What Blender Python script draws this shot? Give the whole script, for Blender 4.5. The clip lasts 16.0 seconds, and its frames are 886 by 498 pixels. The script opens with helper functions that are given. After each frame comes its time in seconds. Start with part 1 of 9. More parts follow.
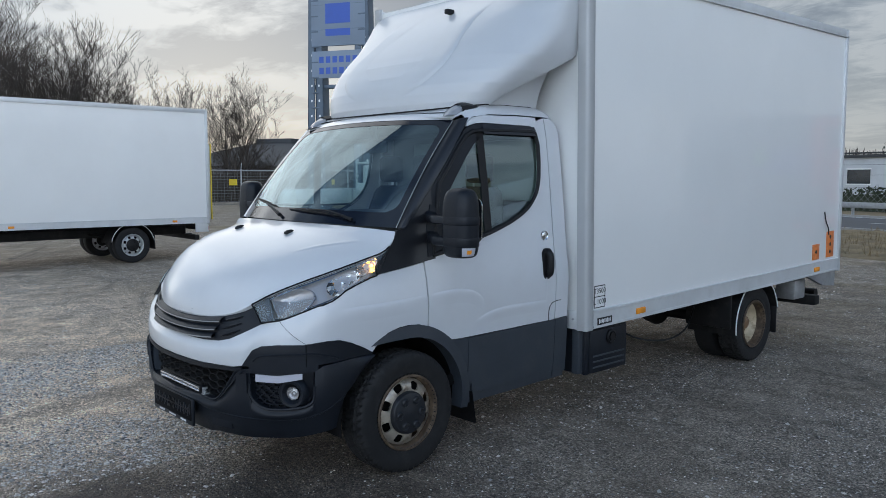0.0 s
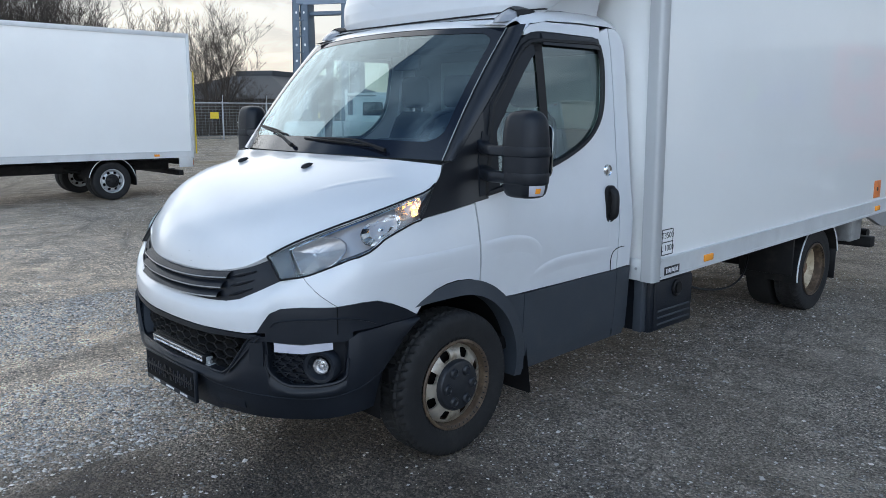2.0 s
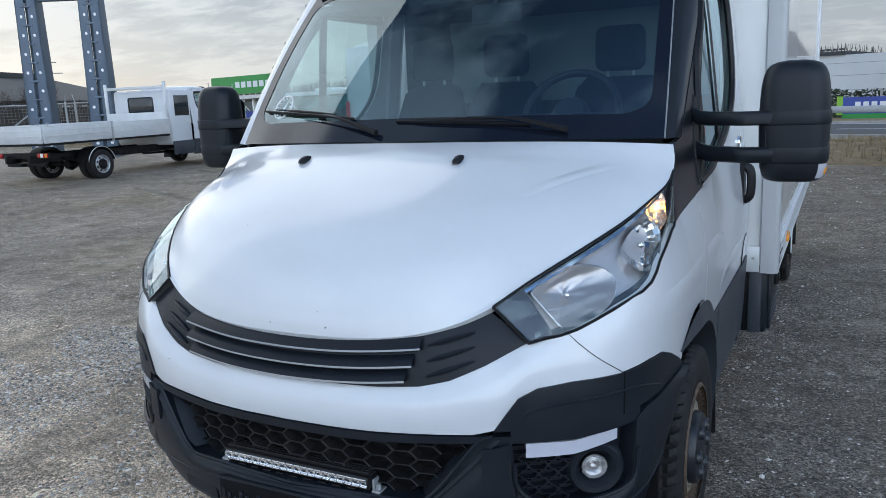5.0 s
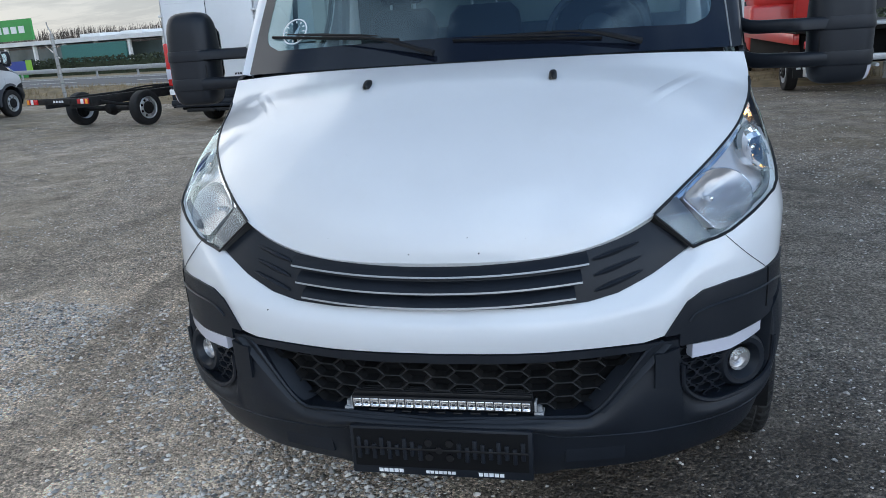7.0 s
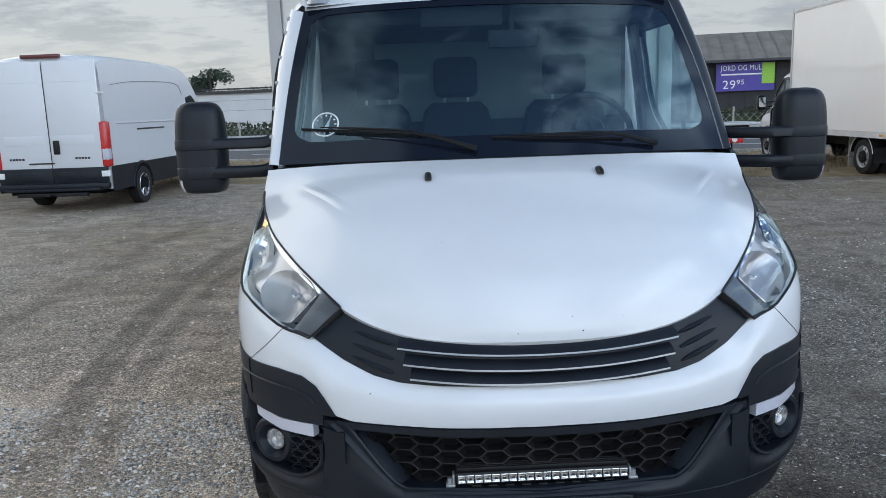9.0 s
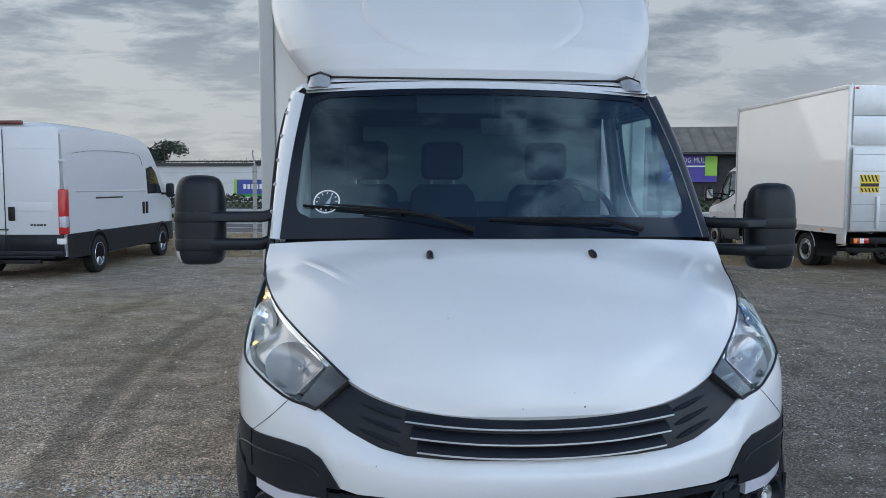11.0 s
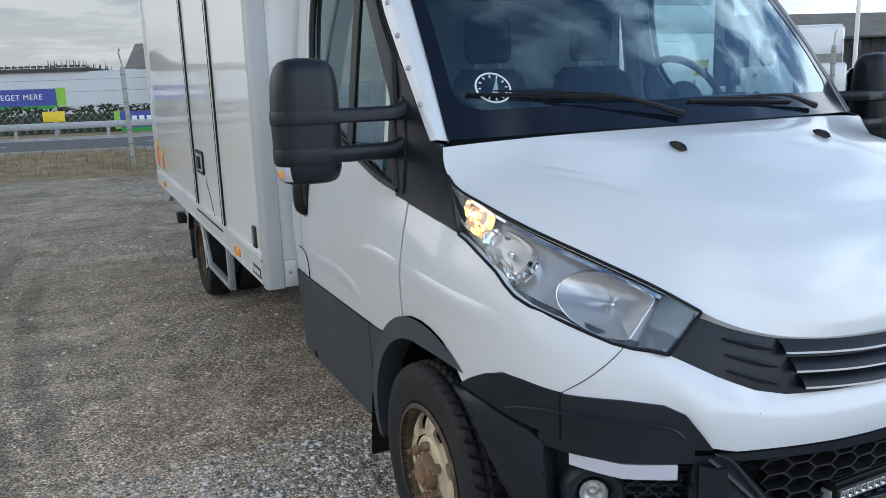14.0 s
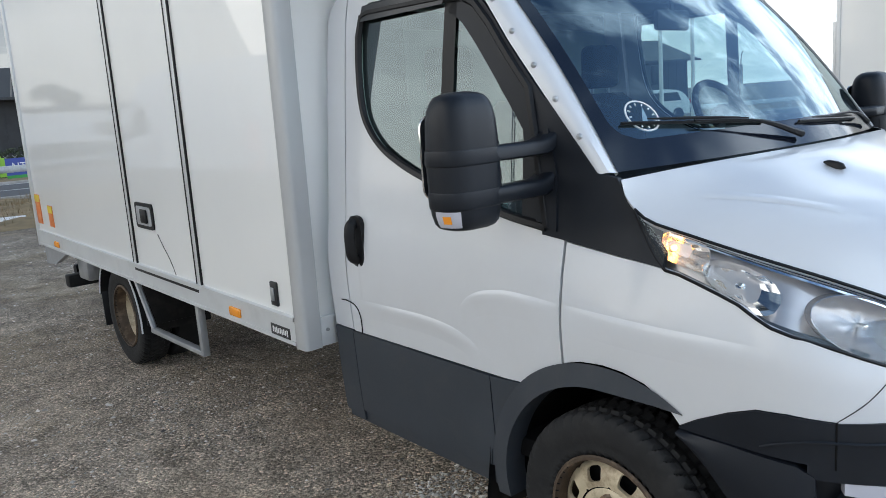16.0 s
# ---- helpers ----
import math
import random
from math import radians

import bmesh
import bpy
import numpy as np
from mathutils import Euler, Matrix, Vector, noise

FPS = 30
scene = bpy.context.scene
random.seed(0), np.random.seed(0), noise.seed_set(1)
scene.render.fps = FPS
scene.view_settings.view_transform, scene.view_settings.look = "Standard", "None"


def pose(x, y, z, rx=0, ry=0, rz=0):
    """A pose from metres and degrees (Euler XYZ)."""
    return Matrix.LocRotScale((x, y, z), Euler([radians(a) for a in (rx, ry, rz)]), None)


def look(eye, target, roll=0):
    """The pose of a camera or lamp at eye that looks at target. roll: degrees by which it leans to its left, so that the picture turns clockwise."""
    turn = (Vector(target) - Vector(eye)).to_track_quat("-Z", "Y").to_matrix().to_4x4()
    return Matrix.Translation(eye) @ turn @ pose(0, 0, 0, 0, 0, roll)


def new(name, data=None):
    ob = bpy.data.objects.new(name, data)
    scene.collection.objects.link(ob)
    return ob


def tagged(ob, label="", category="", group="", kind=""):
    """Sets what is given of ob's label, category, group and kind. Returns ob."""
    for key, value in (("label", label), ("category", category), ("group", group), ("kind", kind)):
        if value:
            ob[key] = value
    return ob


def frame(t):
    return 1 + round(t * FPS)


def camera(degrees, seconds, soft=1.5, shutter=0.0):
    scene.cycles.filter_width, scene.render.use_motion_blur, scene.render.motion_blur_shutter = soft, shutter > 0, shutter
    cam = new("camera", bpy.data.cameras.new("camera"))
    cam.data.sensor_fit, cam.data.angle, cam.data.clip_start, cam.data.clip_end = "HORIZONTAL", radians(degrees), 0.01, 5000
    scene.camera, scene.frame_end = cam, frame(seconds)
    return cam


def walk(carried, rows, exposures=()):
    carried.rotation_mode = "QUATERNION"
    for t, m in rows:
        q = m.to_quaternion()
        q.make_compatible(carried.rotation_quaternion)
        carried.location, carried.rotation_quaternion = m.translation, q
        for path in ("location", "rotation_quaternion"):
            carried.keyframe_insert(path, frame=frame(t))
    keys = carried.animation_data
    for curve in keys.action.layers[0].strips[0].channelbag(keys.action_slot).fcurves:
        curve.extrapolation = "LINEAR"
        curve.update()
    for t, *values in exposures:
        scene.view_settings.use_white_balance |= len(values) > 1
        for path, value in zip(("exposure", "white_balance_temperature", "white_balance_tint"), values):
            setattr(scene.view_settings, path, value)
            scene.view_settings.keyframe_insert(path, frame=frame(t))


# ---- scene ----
cam = camera(59.1, 16.0, soft=0.8)
PATH = [
    (0, (4.328, -1.807, 1.685), (2.859, -0.462, 1.502), 0.1),
    (0.5, (4.24, -1.702, 1.669), (2.748, -0.389, 1.441), 0.4),
    (1, (4.086, -1.521, 1.648), (2.586, -0.227, 1.375), 0.5),
    (1.5, (3.871, -1.467, 1.633), (2.391, -0.159, 1.318), 0.4),
    (2, (3.489, -1.501, 1.619), (2.066, -0.139, 1.273), 0.2),
    (2.5, (3.123, -1.445, 1.587), (1.786, -0.003, 1.22), 0.1),
    (3, (2.76, -1.377, 1.631), (1.525, 0.15, 1.253), 0.1),
    (3.5, (2.41, -1.455, 1.615), (1.275, 0.15, 1.243), -0.1),
    (4, (2.086, -1.54, 1.631), (1.035, 0.121, 1.262), -0.4),
    (4.2, (1.951, -1.538, 1.611), (0.928, 0.142, 1.248), -0.7),
    (6.3, (0.724, -1.764, 1.534), (0.1, 0.076, 1.058), -4.0),
    (6.5, (0.663, -1.765, 1.53), (0.099, 0.089, 1.033), -3.9),
    (7, (0.476, -1.87, 1.529), (0.055, 0.007, 0.981), -4.0),
    (7.5, (0.198, -2.02, 1.518), (-0.085, -0.124, 0.947), -3.7),
    (8, (-0.027, -2.0, 1.497), (-0.185, -0.083, 0.948), -3.3),
    (8.5, (-0.202, -2.012, 1.533), (-0.247, -0.071, 1.051), -2.7),
    (9, (-0.339, -2.092, 1.597), (-0.281, -0.125, 1.24), -2.0),
    (9.5, (-0.445, -2.191, 1.639), (-0.313, -0.206, 1.427), -1.3),
    (9.7, (-0.464, -2.207, 1.651), (-0.312, -0.219, 1.493), -1.0),
    (11.8, (-0.668, -2.076, 1.583), (-0.46, -0.093, 1.421), 0.6),
    (12, (-0.785, -1.991, 1.59), (-0.552, -0.016, 1.378), 0.5),
    (12.5, (-1.109, -1.807, 1.578), (-0.785, 0.143, 1.279), 0.3),
    (13, (-1.448, -1.692, 1.561), (-0.975, 0.218, 1.202), -0.3),
    (13.5, (-1.658, -1.391, 1.552), (-0.995, 0.454, 1.156), -1.2),
    (14, (-1.92, -1.127, 1.565), (-1.076, 0.638, 1.15), -2.1),
    (14.5, (-2.202, -0.942, 1.579), (-1.207, 0.742, 1.163), -3.0),
    (15, (-2.338, -0.68, 1.584), (-1.227, 0.932, 1.173), -4.1),
    (15.5, (-2.465, -0.497, 1.603), (-1.269, 1.058, 1.212), -4.5),
    (16, (-2.693, -0.388, 1.622), (-1.435, 1.124, 1.26), -4.3),
]
walk(cam, [(t, look(eye, target, roll)) for t, eye, target, roll in PATH], [(0.0, -0.46, 6050, 8), (1.5, -0.14, 6050, 8), (3.5, -0.09, 5950, 8), (7.0, -0.05, 6050, 8), (8.0, 0.03, 6200, 8), (9.0, 0.02, 6250, 8), (9.7, -0.24, 6200, 8), (12.0, -0.20, 6100, 8), (13.5, 0.0, 6150, 8), (16.0, 0.05, 6300, 8)])

# ---- world, sun ----
world = bpy.data.worlds.new("overcast_sky")
scene.world = world
world.use_nodes = True


def build_sky(nt):
    nt.nodes.clear()
    n, l = nt.nodes.new, nt.links.new
    out, bg = n("ShaderNodeOutputWorld"), n("ShaderNodeBackground")
    sky = n("ShaderNodeTexSky")
    sky.sky_type, sky.sun_disc = "NISHITA", False
    sky.sun_elevation, sky.sun_rotation = radians(17), radians(-64)
    coord, sep = n("ShaderNodeTexCoord"), n("ShaderNodeSeparateXYZ")
    l(coord.outputs["Generated"], sep.inputs[0])
    up = n("ShaderNodeMath"); up.operation = "MAXIMUM"; up.inputs[1].default_value = 0.0
    l(sep.outputs["Z"], up.inputs[0])
    den = n("ShaderNodeMath"); den.operation = "ADD"; den.inputs[1].default_value = 0.16
    l(up.outputs[0], den.inputs[0])
    flat = n("ShaderNodeVectorMath"); flat.operation = "DIVIDE"
    comb = n("ShaderNodeCombineXYZ")
    for i in range(3):
        l(den.outputs[0], comb.inputs[i])
    l(coord.outputs["Generated"], flat.inputs[0]); l(comb.outputs[0], flat.inputs[1])
    big, small = n("ShaderNodeTexNoise"), n("ShaderNodeTexNoise")
    big.inputs["Scale"].default_value, big.inputs["Detail"].default_value, big.inputs["Roughness"].default_value = 1.7, 7, 0.55
    small.inputs["Scale"].default_value, small.inputs["Detail"].default_value, small.inputs["Roughness"].default_value = 5.0, 8, 0.62
    small.inputs["Distortion"].default_value = 0.5
    drawn = n("ShaderNodeMapping"); drawn.inputs["Rotation"].default_value = (0, 0, radians(35)); drawn.inputs["Scale"].default_value = (1.0, 1.6, 1.0)
    l(flat.outputs[0], drawn.inputs["Vector"])
    l(flat.outputs[0], big.inputs["Vector"]); l(drawn.outputs[0], small.inputs["Vector"])
    mixn = n("ShaderNodeMath"); mixn.operation = "MULTIPLY_ADD"; mixn.inputs[1].default_value = 0.45
    l(small.outputs["Fac"], mixn.inputs[0]); l(big.outputs["Fac"], mixn.inputs[2])
    ramp = n("ShaderNodeValToRGB")
    e = ramp.color_ramp.elements
    e[0].position, e[0].color = 0.645, (0.10, 0.145, 0.23, 1)
    e[1].position, e[1].color = 0.80, (0.92, 0.92, 0.92, 1)
    m = e.new(0.715); m.color = (0.40, 0.445, 0.50, 1)
    l(mixn.outputs[0], ramp.inputs[0])
    # the layer evens out towards the horizon
    even = n("ShaderNodeMapRange"); even.inputs[1].default_value, even.inputs[2].default_value = 0.08, 0.45
    even.inputs[3].default_value, even.inputs[4].default_value = 0.86, 0.0
    l(up.outputs[0], even.inputs[0])
    calm = n("ShaderNodeMix"); calm.data_type = "RGBA"; calm.inputs[7].default_value = (0.455, 0.475, 0.50, 1)
    l(even.outputs[0], calm.inputs[0]); l(ramp.outputs[0], calm.inputs[6])
    # brighter, warmer cloud towards the hidden sun
    dot = n("ShaderNodeVectorMath"); dot.operation = "DOT_PRODUCT"
    dot.inputs[1].default_value = (-0.60, 0.75, 0.28)
    l(coord.outputs["Generated"], dot.inputs[0])
    glow = n("ShaderNodeMapRange"); glow.inputs[1].default_value, glow.inputs[2].default_value = 0.1, 1.0
    l(dot.outputs["Value"], glow.inputs[0])
    warm = n("ShaderNodeMix"); warm.data_type = "RGBA"; warm.blend_type = "MULTIPLY"
    warm.inputs[7].default_value = (1.16, 1.13, 1.08, 1)
    l(glow.outputs[0], warm.inputs[0]); l(calm.outputs[2], warm.inputs[6])
    # thicker cloud overhead
    zen = n("ShaderNodeMapRange"); zen.inputs[1].default_value, zen.inputs[2].default_value = 0.05, 0.92
    zen.inputs[3].default_value, zen.inputs[4].default_value = 1.28, 0.27
    l(sep.outputs["Z"], zen.inputs[0])
    lift = n("ShaderNodeVectorMath"); lift.operation = "SCALE"
    away = n("ShaderNodeMapRange"); away.inputs[1].default_value, away.inputs[2].default_value = -0.6, 0.9
    away.inputs[3].default_value, away.inputs[4].default_value = 1.42, 0.72
    l(sep.outputs["Y"], away.inputs[0])
    both = n("ShaderNodeMath"); both.operation = "MULTIPLY"
    l(zen.outputs[0], both.inputs[0]); l(away.outputs[0], both.inputs[1])
    # extra brightness added to the unseen sky, to lift the driver's side
    east = n("ShaderNodeVectorMath"); east.operation = "DOT_PRODUCT"; east.inputs[1].default_value = (0.76, -0.50, 0.41)
    l(coord.outputs["Generated"], east.inputs[0])
    thin = n("ShaderNodeMapRange"); thin.inputs[1].default_value, thin.inputs[2].default_value = 0.0, 1.0
    thin.inputs[3].default_value, thin.inputs[4].default_value = 1.0, 3.7
    l(east.outputs["Value"], thin.inputs[0])
    three = n("ShaderNodeMath"); three.operation = "MULTIPLY"
    l(both.outputs[0], three.inputs[0]); l(thin.outputs[0], three.inputs[1])
    l(warm.outputs[2], lift.inputs[0]); l(three.outputs[0], lift.inputs["Scale"])
    # cool overhead, greyer and warmer towards the horizon
    tone = n("ShaderNodeValToRGB")
    tone.color_ramp.elements[0].position, tone.color_ramp.elements[0].color = 0.05, (1.01, 1.0, 0.985, 1)
    tone.color_ramp.elements[1].position, tone.color_ramp.elements[1].color = 0.80, (0.77, 0.97, 1.22, 1)
    l(up.outputs[0], tone.inputs[0])
    tint = n("ShaderNodeVectorMath"); tint.operation = "MULTIPLY"
    l(lift.outputs[0], tint.inputs[0]); l(tone.outputs[0], tint.inputs[1])
    skys = n("ShaderNodeVectorMath"); skys.operation = "SCALE"; skys.inputs["Scale"].default_value = 0.09
    l(sky.outputs[0], skys.inputs[0])
    blend = n("ShaderNodeMix"); blend.data_type = "RGBA"; blend.inputs[0].default_value = 0.9
    l(skys.outputs[0], blend.inputs[6]); l(tint.outputs[0], blend.inputs[7])
    l(blend.outputs[2], bg.inputs[0])
    bg.inputs[1].default_value = 1.2
    l(bg.outputs[0], out.inputs[0])


build_sky(world.node_tree)
sun = new("sun", bpy.data.lights.new("sun", "SUN"))
sun.data.energy, sun.data.angle, sun.data.color = 1.65, radians(76), (1.0, 0.94, 0.86)
sun.matrix_world = look((-8.6, 4.2, 2.9), (0, 0, 0))
scene.view_settings.exposure = 0.0

# ---- materials ----
def material(name, colour, rough=0.6, metal=0.0, coat=0.0, vary=0.06, scale=8.0, bump=0.0, bump_scale=120.0, dirt=None, dirt_amount=0.0, dirt_scale=3.0, island=0.0, spec=0.5, coat_rough=0.08):
    """A surface: colour with broad and fine variation, dirt patches of their own shape, and fine relief."""
    mt = bpy.data.materials.new(name)
    mt.use_nodes = True
    nt = mt.node_tree
    n, l = nt.nodes.new, nt.links.new
    p = nt.nodes["Principled BSDF"]
    p.inputs["Roughness"].default_value, p.inputs["Metallic"].default_value = rough, metal
    p.inputs["Coat Weight"].default_value = coat
    p.inputs["Coat Roughness"].default_value = coat_rough
    p.inputs["Specular IOR Level"].default_value = spec
    co = n("ShaderNodeTexCoord")
    noise_b = n("ShaderNodeTexNoise"); noise_b.inputs["Scale"].default_value = scale; noise_b.inputs["Detail"].default_value = 6
    l(co.outputs["Object"], noise_b.inputs["Vector"])
    mr = n("ShaderNodeMapRange"); mr.inputs[1].default_value, mr.inputs[2].default_value = 0.25, 0.75
    mr.inputs[3].default_value, mr.inputs[4].default_value = 1 - vary, 1 + vary
    l(noise_b.outputs["Fac"], mr.inputs[0])
    val = mr.outputs[0]
    if island:
        geo = n("ShaderNodeNewGeometry")
        ir = n("ShaderNodeMapRange"); ir.inputs[3].default_value, ir.inputs[4].default_value = 1 - island, 1 + island
        l(geo.outputs["Random Per Island"], ir.inputs[0])
        mul = n("ShaderNodeMath"); mul.operation = "MULTIPLY"
        l(val, mul.inputs[0]); l(ir.outputs[0], mul.inputs[1]); val = mul.outputs[0]
    sc = n("ShaderNodeVectorMath"); sc.operation = "SCALE"; sc.inputs[0].default_value = colour
    l(val, sc.inputs["Scale"])
    col = sc.outputs[0]
    if dirt:
        dn = n("ShaderNodeTexNoise"); dn.inputs["Scale"].default_value = dirt_scale; dn.inputs["Detail"].default_value = 9; dn.inputs["Roughness"].default_value = 0.68
        l(co.outputs["Object"], dn.inputs["Vector"])
        dr = n("ShaderNodeMapRange"); dr.inputs[1].default_value, dr.inputs[2].default_value = 0.5, 0.72; dr.inputs[4].default_value = dirt_amount
        l(dn.outputs["Fac"], dr.inputs[0])
        mx = n("ShaderNodeMix"); mx.data_type = "RGBA"; mx.inputs[7].default_value = (*dirt, 1)
        l(dr.outputs[0], mx.inputs[0]); l(col, mx.inputs[6]); col = mx.outputs[2]
    l(col, p.inputs["Base Color"])
    rr = n("ShaderNodeMapRange"); rr.inputs[3].default_value, rr.inputs[4].default_value = max(0.02, rough - (0.01 if coat else 0.06)), min(1, rough + (0.01 if coat else 0.06))
    l(noise_b.outputs["Fac"], rr.inputs[0]); l(rr.outputs[0], p.inputs["Roughness"])
    if bump:
        bn = n("ShaderNodeTexNoise"); bn.inputs["Scale"].default_value = bump_scale; bn.inputs["Detail"].default_value = 4
        l(co.outputs["Object"], bn.inputs["Vector"])
        b = n("ShaderNodeBump"); b.inputs["Strength"].default_value = bump; b.inputs["Distance"].default_value = 0.004
        l(bn.outputs["Fac"], b.inputs["Height"]); l(b.outputs[0], p.inputs["Normal"])
    return mt


def glass(name, tint, f0=0.05, rough=0.0):
    """Clear thin glass: tinted through, mirror-like at grazing angles."""
    mt = bpy.data.materials.new(name)
    mt.use_nodes = True
    nt = mt.node_tree
    nt.nodes.clear()
    n, l = nt.nodes.new, nt.links.new
    out, mix, tr, gl, lw = n("ShaderNodeOutputMaterial"), n("ShaderNodeMixShader"), n("ShaderNodeBsdfTransparent"), n("ShaderNodeBsdfGlossy"), n("ShaderNodeLayerWeight")
    tr.inputs[0].default_value = (*tint, 1)
    gl.inputs["Roughness"].default_value = rough
    gl.inputs["Color"].default_value = (0.80, 0.95, 1.0, 1)
    lw.inputs[0].default_value = 0.5
    power, gain = n("ShaderNodeMath"), n("ShaderNodeMath")
    power.operation, gain.operation = "POWER", "MULTIPLY_ADD"
    power.inputs[1].default_value = 4.0
    gain.inputs[1].default_value, gain.inputs[2].default_value = 1 - f0, f0
    l(lw.outputs["Facing"], power.inputs[0]); l(power.outputs[0], gain.inputs[0])
    l(gain.outputs[0], mix.inputs[0]); l(tr.outputs[0], mix.inputs[1]); l(gl.outputs[0], mix.inputs[2]); l(mix.outputs[0], out.inputs[0])
    return mt


def glowing(name, colour, strength):
    mt = material(name, colour, 0.3)
    p = mt.node_tree.nodes["Principled BSDF"]
    p.inputs["Emission Color"].default_value, p.inputs["Emission Strength"].default_value = (*colour, 1), strength
    return mt


WHITE = material("white_paint", (0.63, 0.64, 0.655), 0.34, coat=0.8, vary=0.012, dirt=(0.52, 0.52, 0.50), dirt_amount=0.12, dirt_scale=5, coat_rough=0.09)
PANEL = material("white_box_panel", (0.86, 0.855, 0.83), 0.35, coat=1.0, vary=0.02, scale=1.5, dirt=(0.62, 0.60, 0.54), dirt_amount=0.06, dirt_scale=1.3, coat_rough=0.03)
FIBRE = material("white_fibreglass", (0.58, 0.59, 0.60), 0.34, coat=0.3, vary=0.03, scale=3, dirt=(0.55, 0.55, 0.50), dirt_amount=0.15, dirt_scale=2.5)
PLASTIC = material("black_bumper_plastic", (0.0105, 0.0130, 0.0180), 0.40, vary=0.2, scale=6, bump=0.10, bump_scale=900, dirt=(0.045, 0.045, 0.045), dirt_amount=0.12, dirt_scale=4, spec=0.26)
CLAD = material("grey_side_cladding", (0.036, 0.043, 0.054), 0.45, vary=0.12, scale=5, bump=0.1, bump_scale=900, dirt=(0.11, 0.107, 0.10), dirt_amount=0.22, dirt_scale=3)
GLOSSBLACK = material("black_foil", (0.012, 0.013, 0.016), 0.34, coat=0.1, vary=0.15)
RUBBER = material("tyre_rubber", (0.013, 0.013, 0.0135), 0.72, vary=0.25, scale=14, bump=0.2, bump_scale=260, dirt=(0.055, 0.052, 0.048), dirt_amount=0.25, dirt_scale=7, spec=0.35)
SEAL = material("black_rubber_seal", (0.006, 0.006, 0.007), 0.5, vary=0.2, spec=0.35)
STEEL = material("rusty_silver_rim", (0.50, 0.45, 0.37), 0.36, metal=0.55, vary=0.2, scale=20, bump=0.2, bump_scale=150, dirt=(0.11, 0.055, 0.025), dirt_amount=0.95, dirt_scale=13)
STEELCREAM = material("rusty_cream_rim", (0.56, 0.47, 0.32), 0.45, metal=0.15, vary=0.15, scale=16, bump=0.2, bump_scale=150, dirt=(0.13, 0.06, 0.022), dirt_amount=0.95, dirt_scale=11)
CAPBLACK = material("black_hub_plastic", (0.014, 0.016, 0.020), 0.42, vary=0.2, scale=20, dirt=(0.06, 0.055, 0.05), dirt_amount=0.25, dirt_scale=14)
RUST = material("rusty_hub", (0.20, 0.115, 0.06), 0.8, vary=0.35, scale=30, bump=0.4, bump_scale=200, dirt=(0.42, 0.37, 0.30), dirt_amount=0.6, dirt_scale=16)
SILVER = material("silver_rim", (0.55, 0.56, 0.57), 0.35, metal=0.6, vary=0.08)
ALLOY = material("alloy_rim", (0.62, 0.63, 0.65), 0.25, metal=0.8, vary=0.05)
ALU = material("aluminium_profile", (0.66, 0.67, 0.67), 0.40, metal=0.25, vary=0.06, scale=4, dirt=(0.36, 0.35, 0.33), dirt_amount=0.22, dirt_scale=5)
CORNER = material("grey_corner_profile", (0.47, 0.475, 0.475), 0.42, metal=0.15, vary=0.03, scale=4, dirt=(0.32, 0.31, 0.29), dirt_amount=0.14, dirt_scale=3)
GALV = material("galvanised_steel", (0.42, 0.43, 0.44), 0.5, metal=0.6, vary=0.15, scale=12, dirt=(0.2, 0.19, 0.17), dirt_amount=0.4, dirt_scale=8)
CHASSIS = material("black_chassis_paint", (0.009, 0.009, 0.0095), 0.6, vary=0.25, dirt=(0.06, 0.054, 0.048), dirt_amount=0.35, dirt_scale=6, spec=0.3)
# near-black: deep shade of wells, gaps and backings is put into this colour
UNDER = material("underside_shade_black", (0.004, 0.004, 0.0045), 0.9, spec=0.2)
CHROME = material("chrome", (0.78, 0.79, 0.80), 0.10, metal=1.0, vary=0.03)
TRIMLINE = material("satin_grille_edge", (0.30, 0.30, 0.30), 0.35, metal=0.5, vary=0.05)
REFLECTOR = material("lamp_reflector", (0.82, 0.82, 0.82), 0.04, metal=1.0, vary=0.04)
SATIN = material("satin_reflector", (0.80, 0.80, 0.79), 0.26, metal=0.9, vary=0.05)
HOUSING = material("lamp_housing", (0.07, 0.072, 0.075), 0.25, metal=0.2, vary=0.05)
ENDCOVER = material("grey_lamp_end", (0.085, 0.087, 0.09), 0.2, metal=0.2, vary=0.08, coat=0.3)
RIMLIP = material("weathered_rim_lip", (0.085, 0.058, 0.038), 0.6, metal=0.2, vary=0.3, scale=22, bump=0.3, bump_scale=180, dirt=(0.30, 0.22, 0.14), dirt_amount=0.6, dirt_scale=11)
AMBER = material("amber_lens", (0.90, 0.33, 0.03), 0.25, vary=0.05)
AMBERLIT = glowing("amber_bulb", (1.0, 0.42, 0.06), 16.0)
REDLENS = material("red_lens", (0.50, 0.02, 0.02), 0.2, coat=0.5, vary=0.1)
DARKRED = material("dark_red_lens", (0.10, 0.02, 0.018), 0.3, coat=0.3, vary=0.1)
GREYLENS = material("grey_clear_lens", (0.30, 0.31, 0.33), 0.15, coat=0.5, vary=0.1)
FACE = material("lamp_face_plastic", (0.58, 0.545, 0.53), 0.30, metal=0.6, vary=0.05)
BOWL = material("grey_lamp_bowl", (0.46, 0.44, 0.43), 0.24, metal=0.6, vary=0.06)
CLEARLENS = material("milky_lens", (0.50, 0.50, 0.56), 0.18, coat=0.6, vary=0.05)
LED = material("led_optic", (0.85, 0.86, 0.88), 0.12, metal=0.9, vary=0.10, scale=60)
GLASS = glass("windscreen_glass", (0.56, 0.70, 0.75), 0.15)
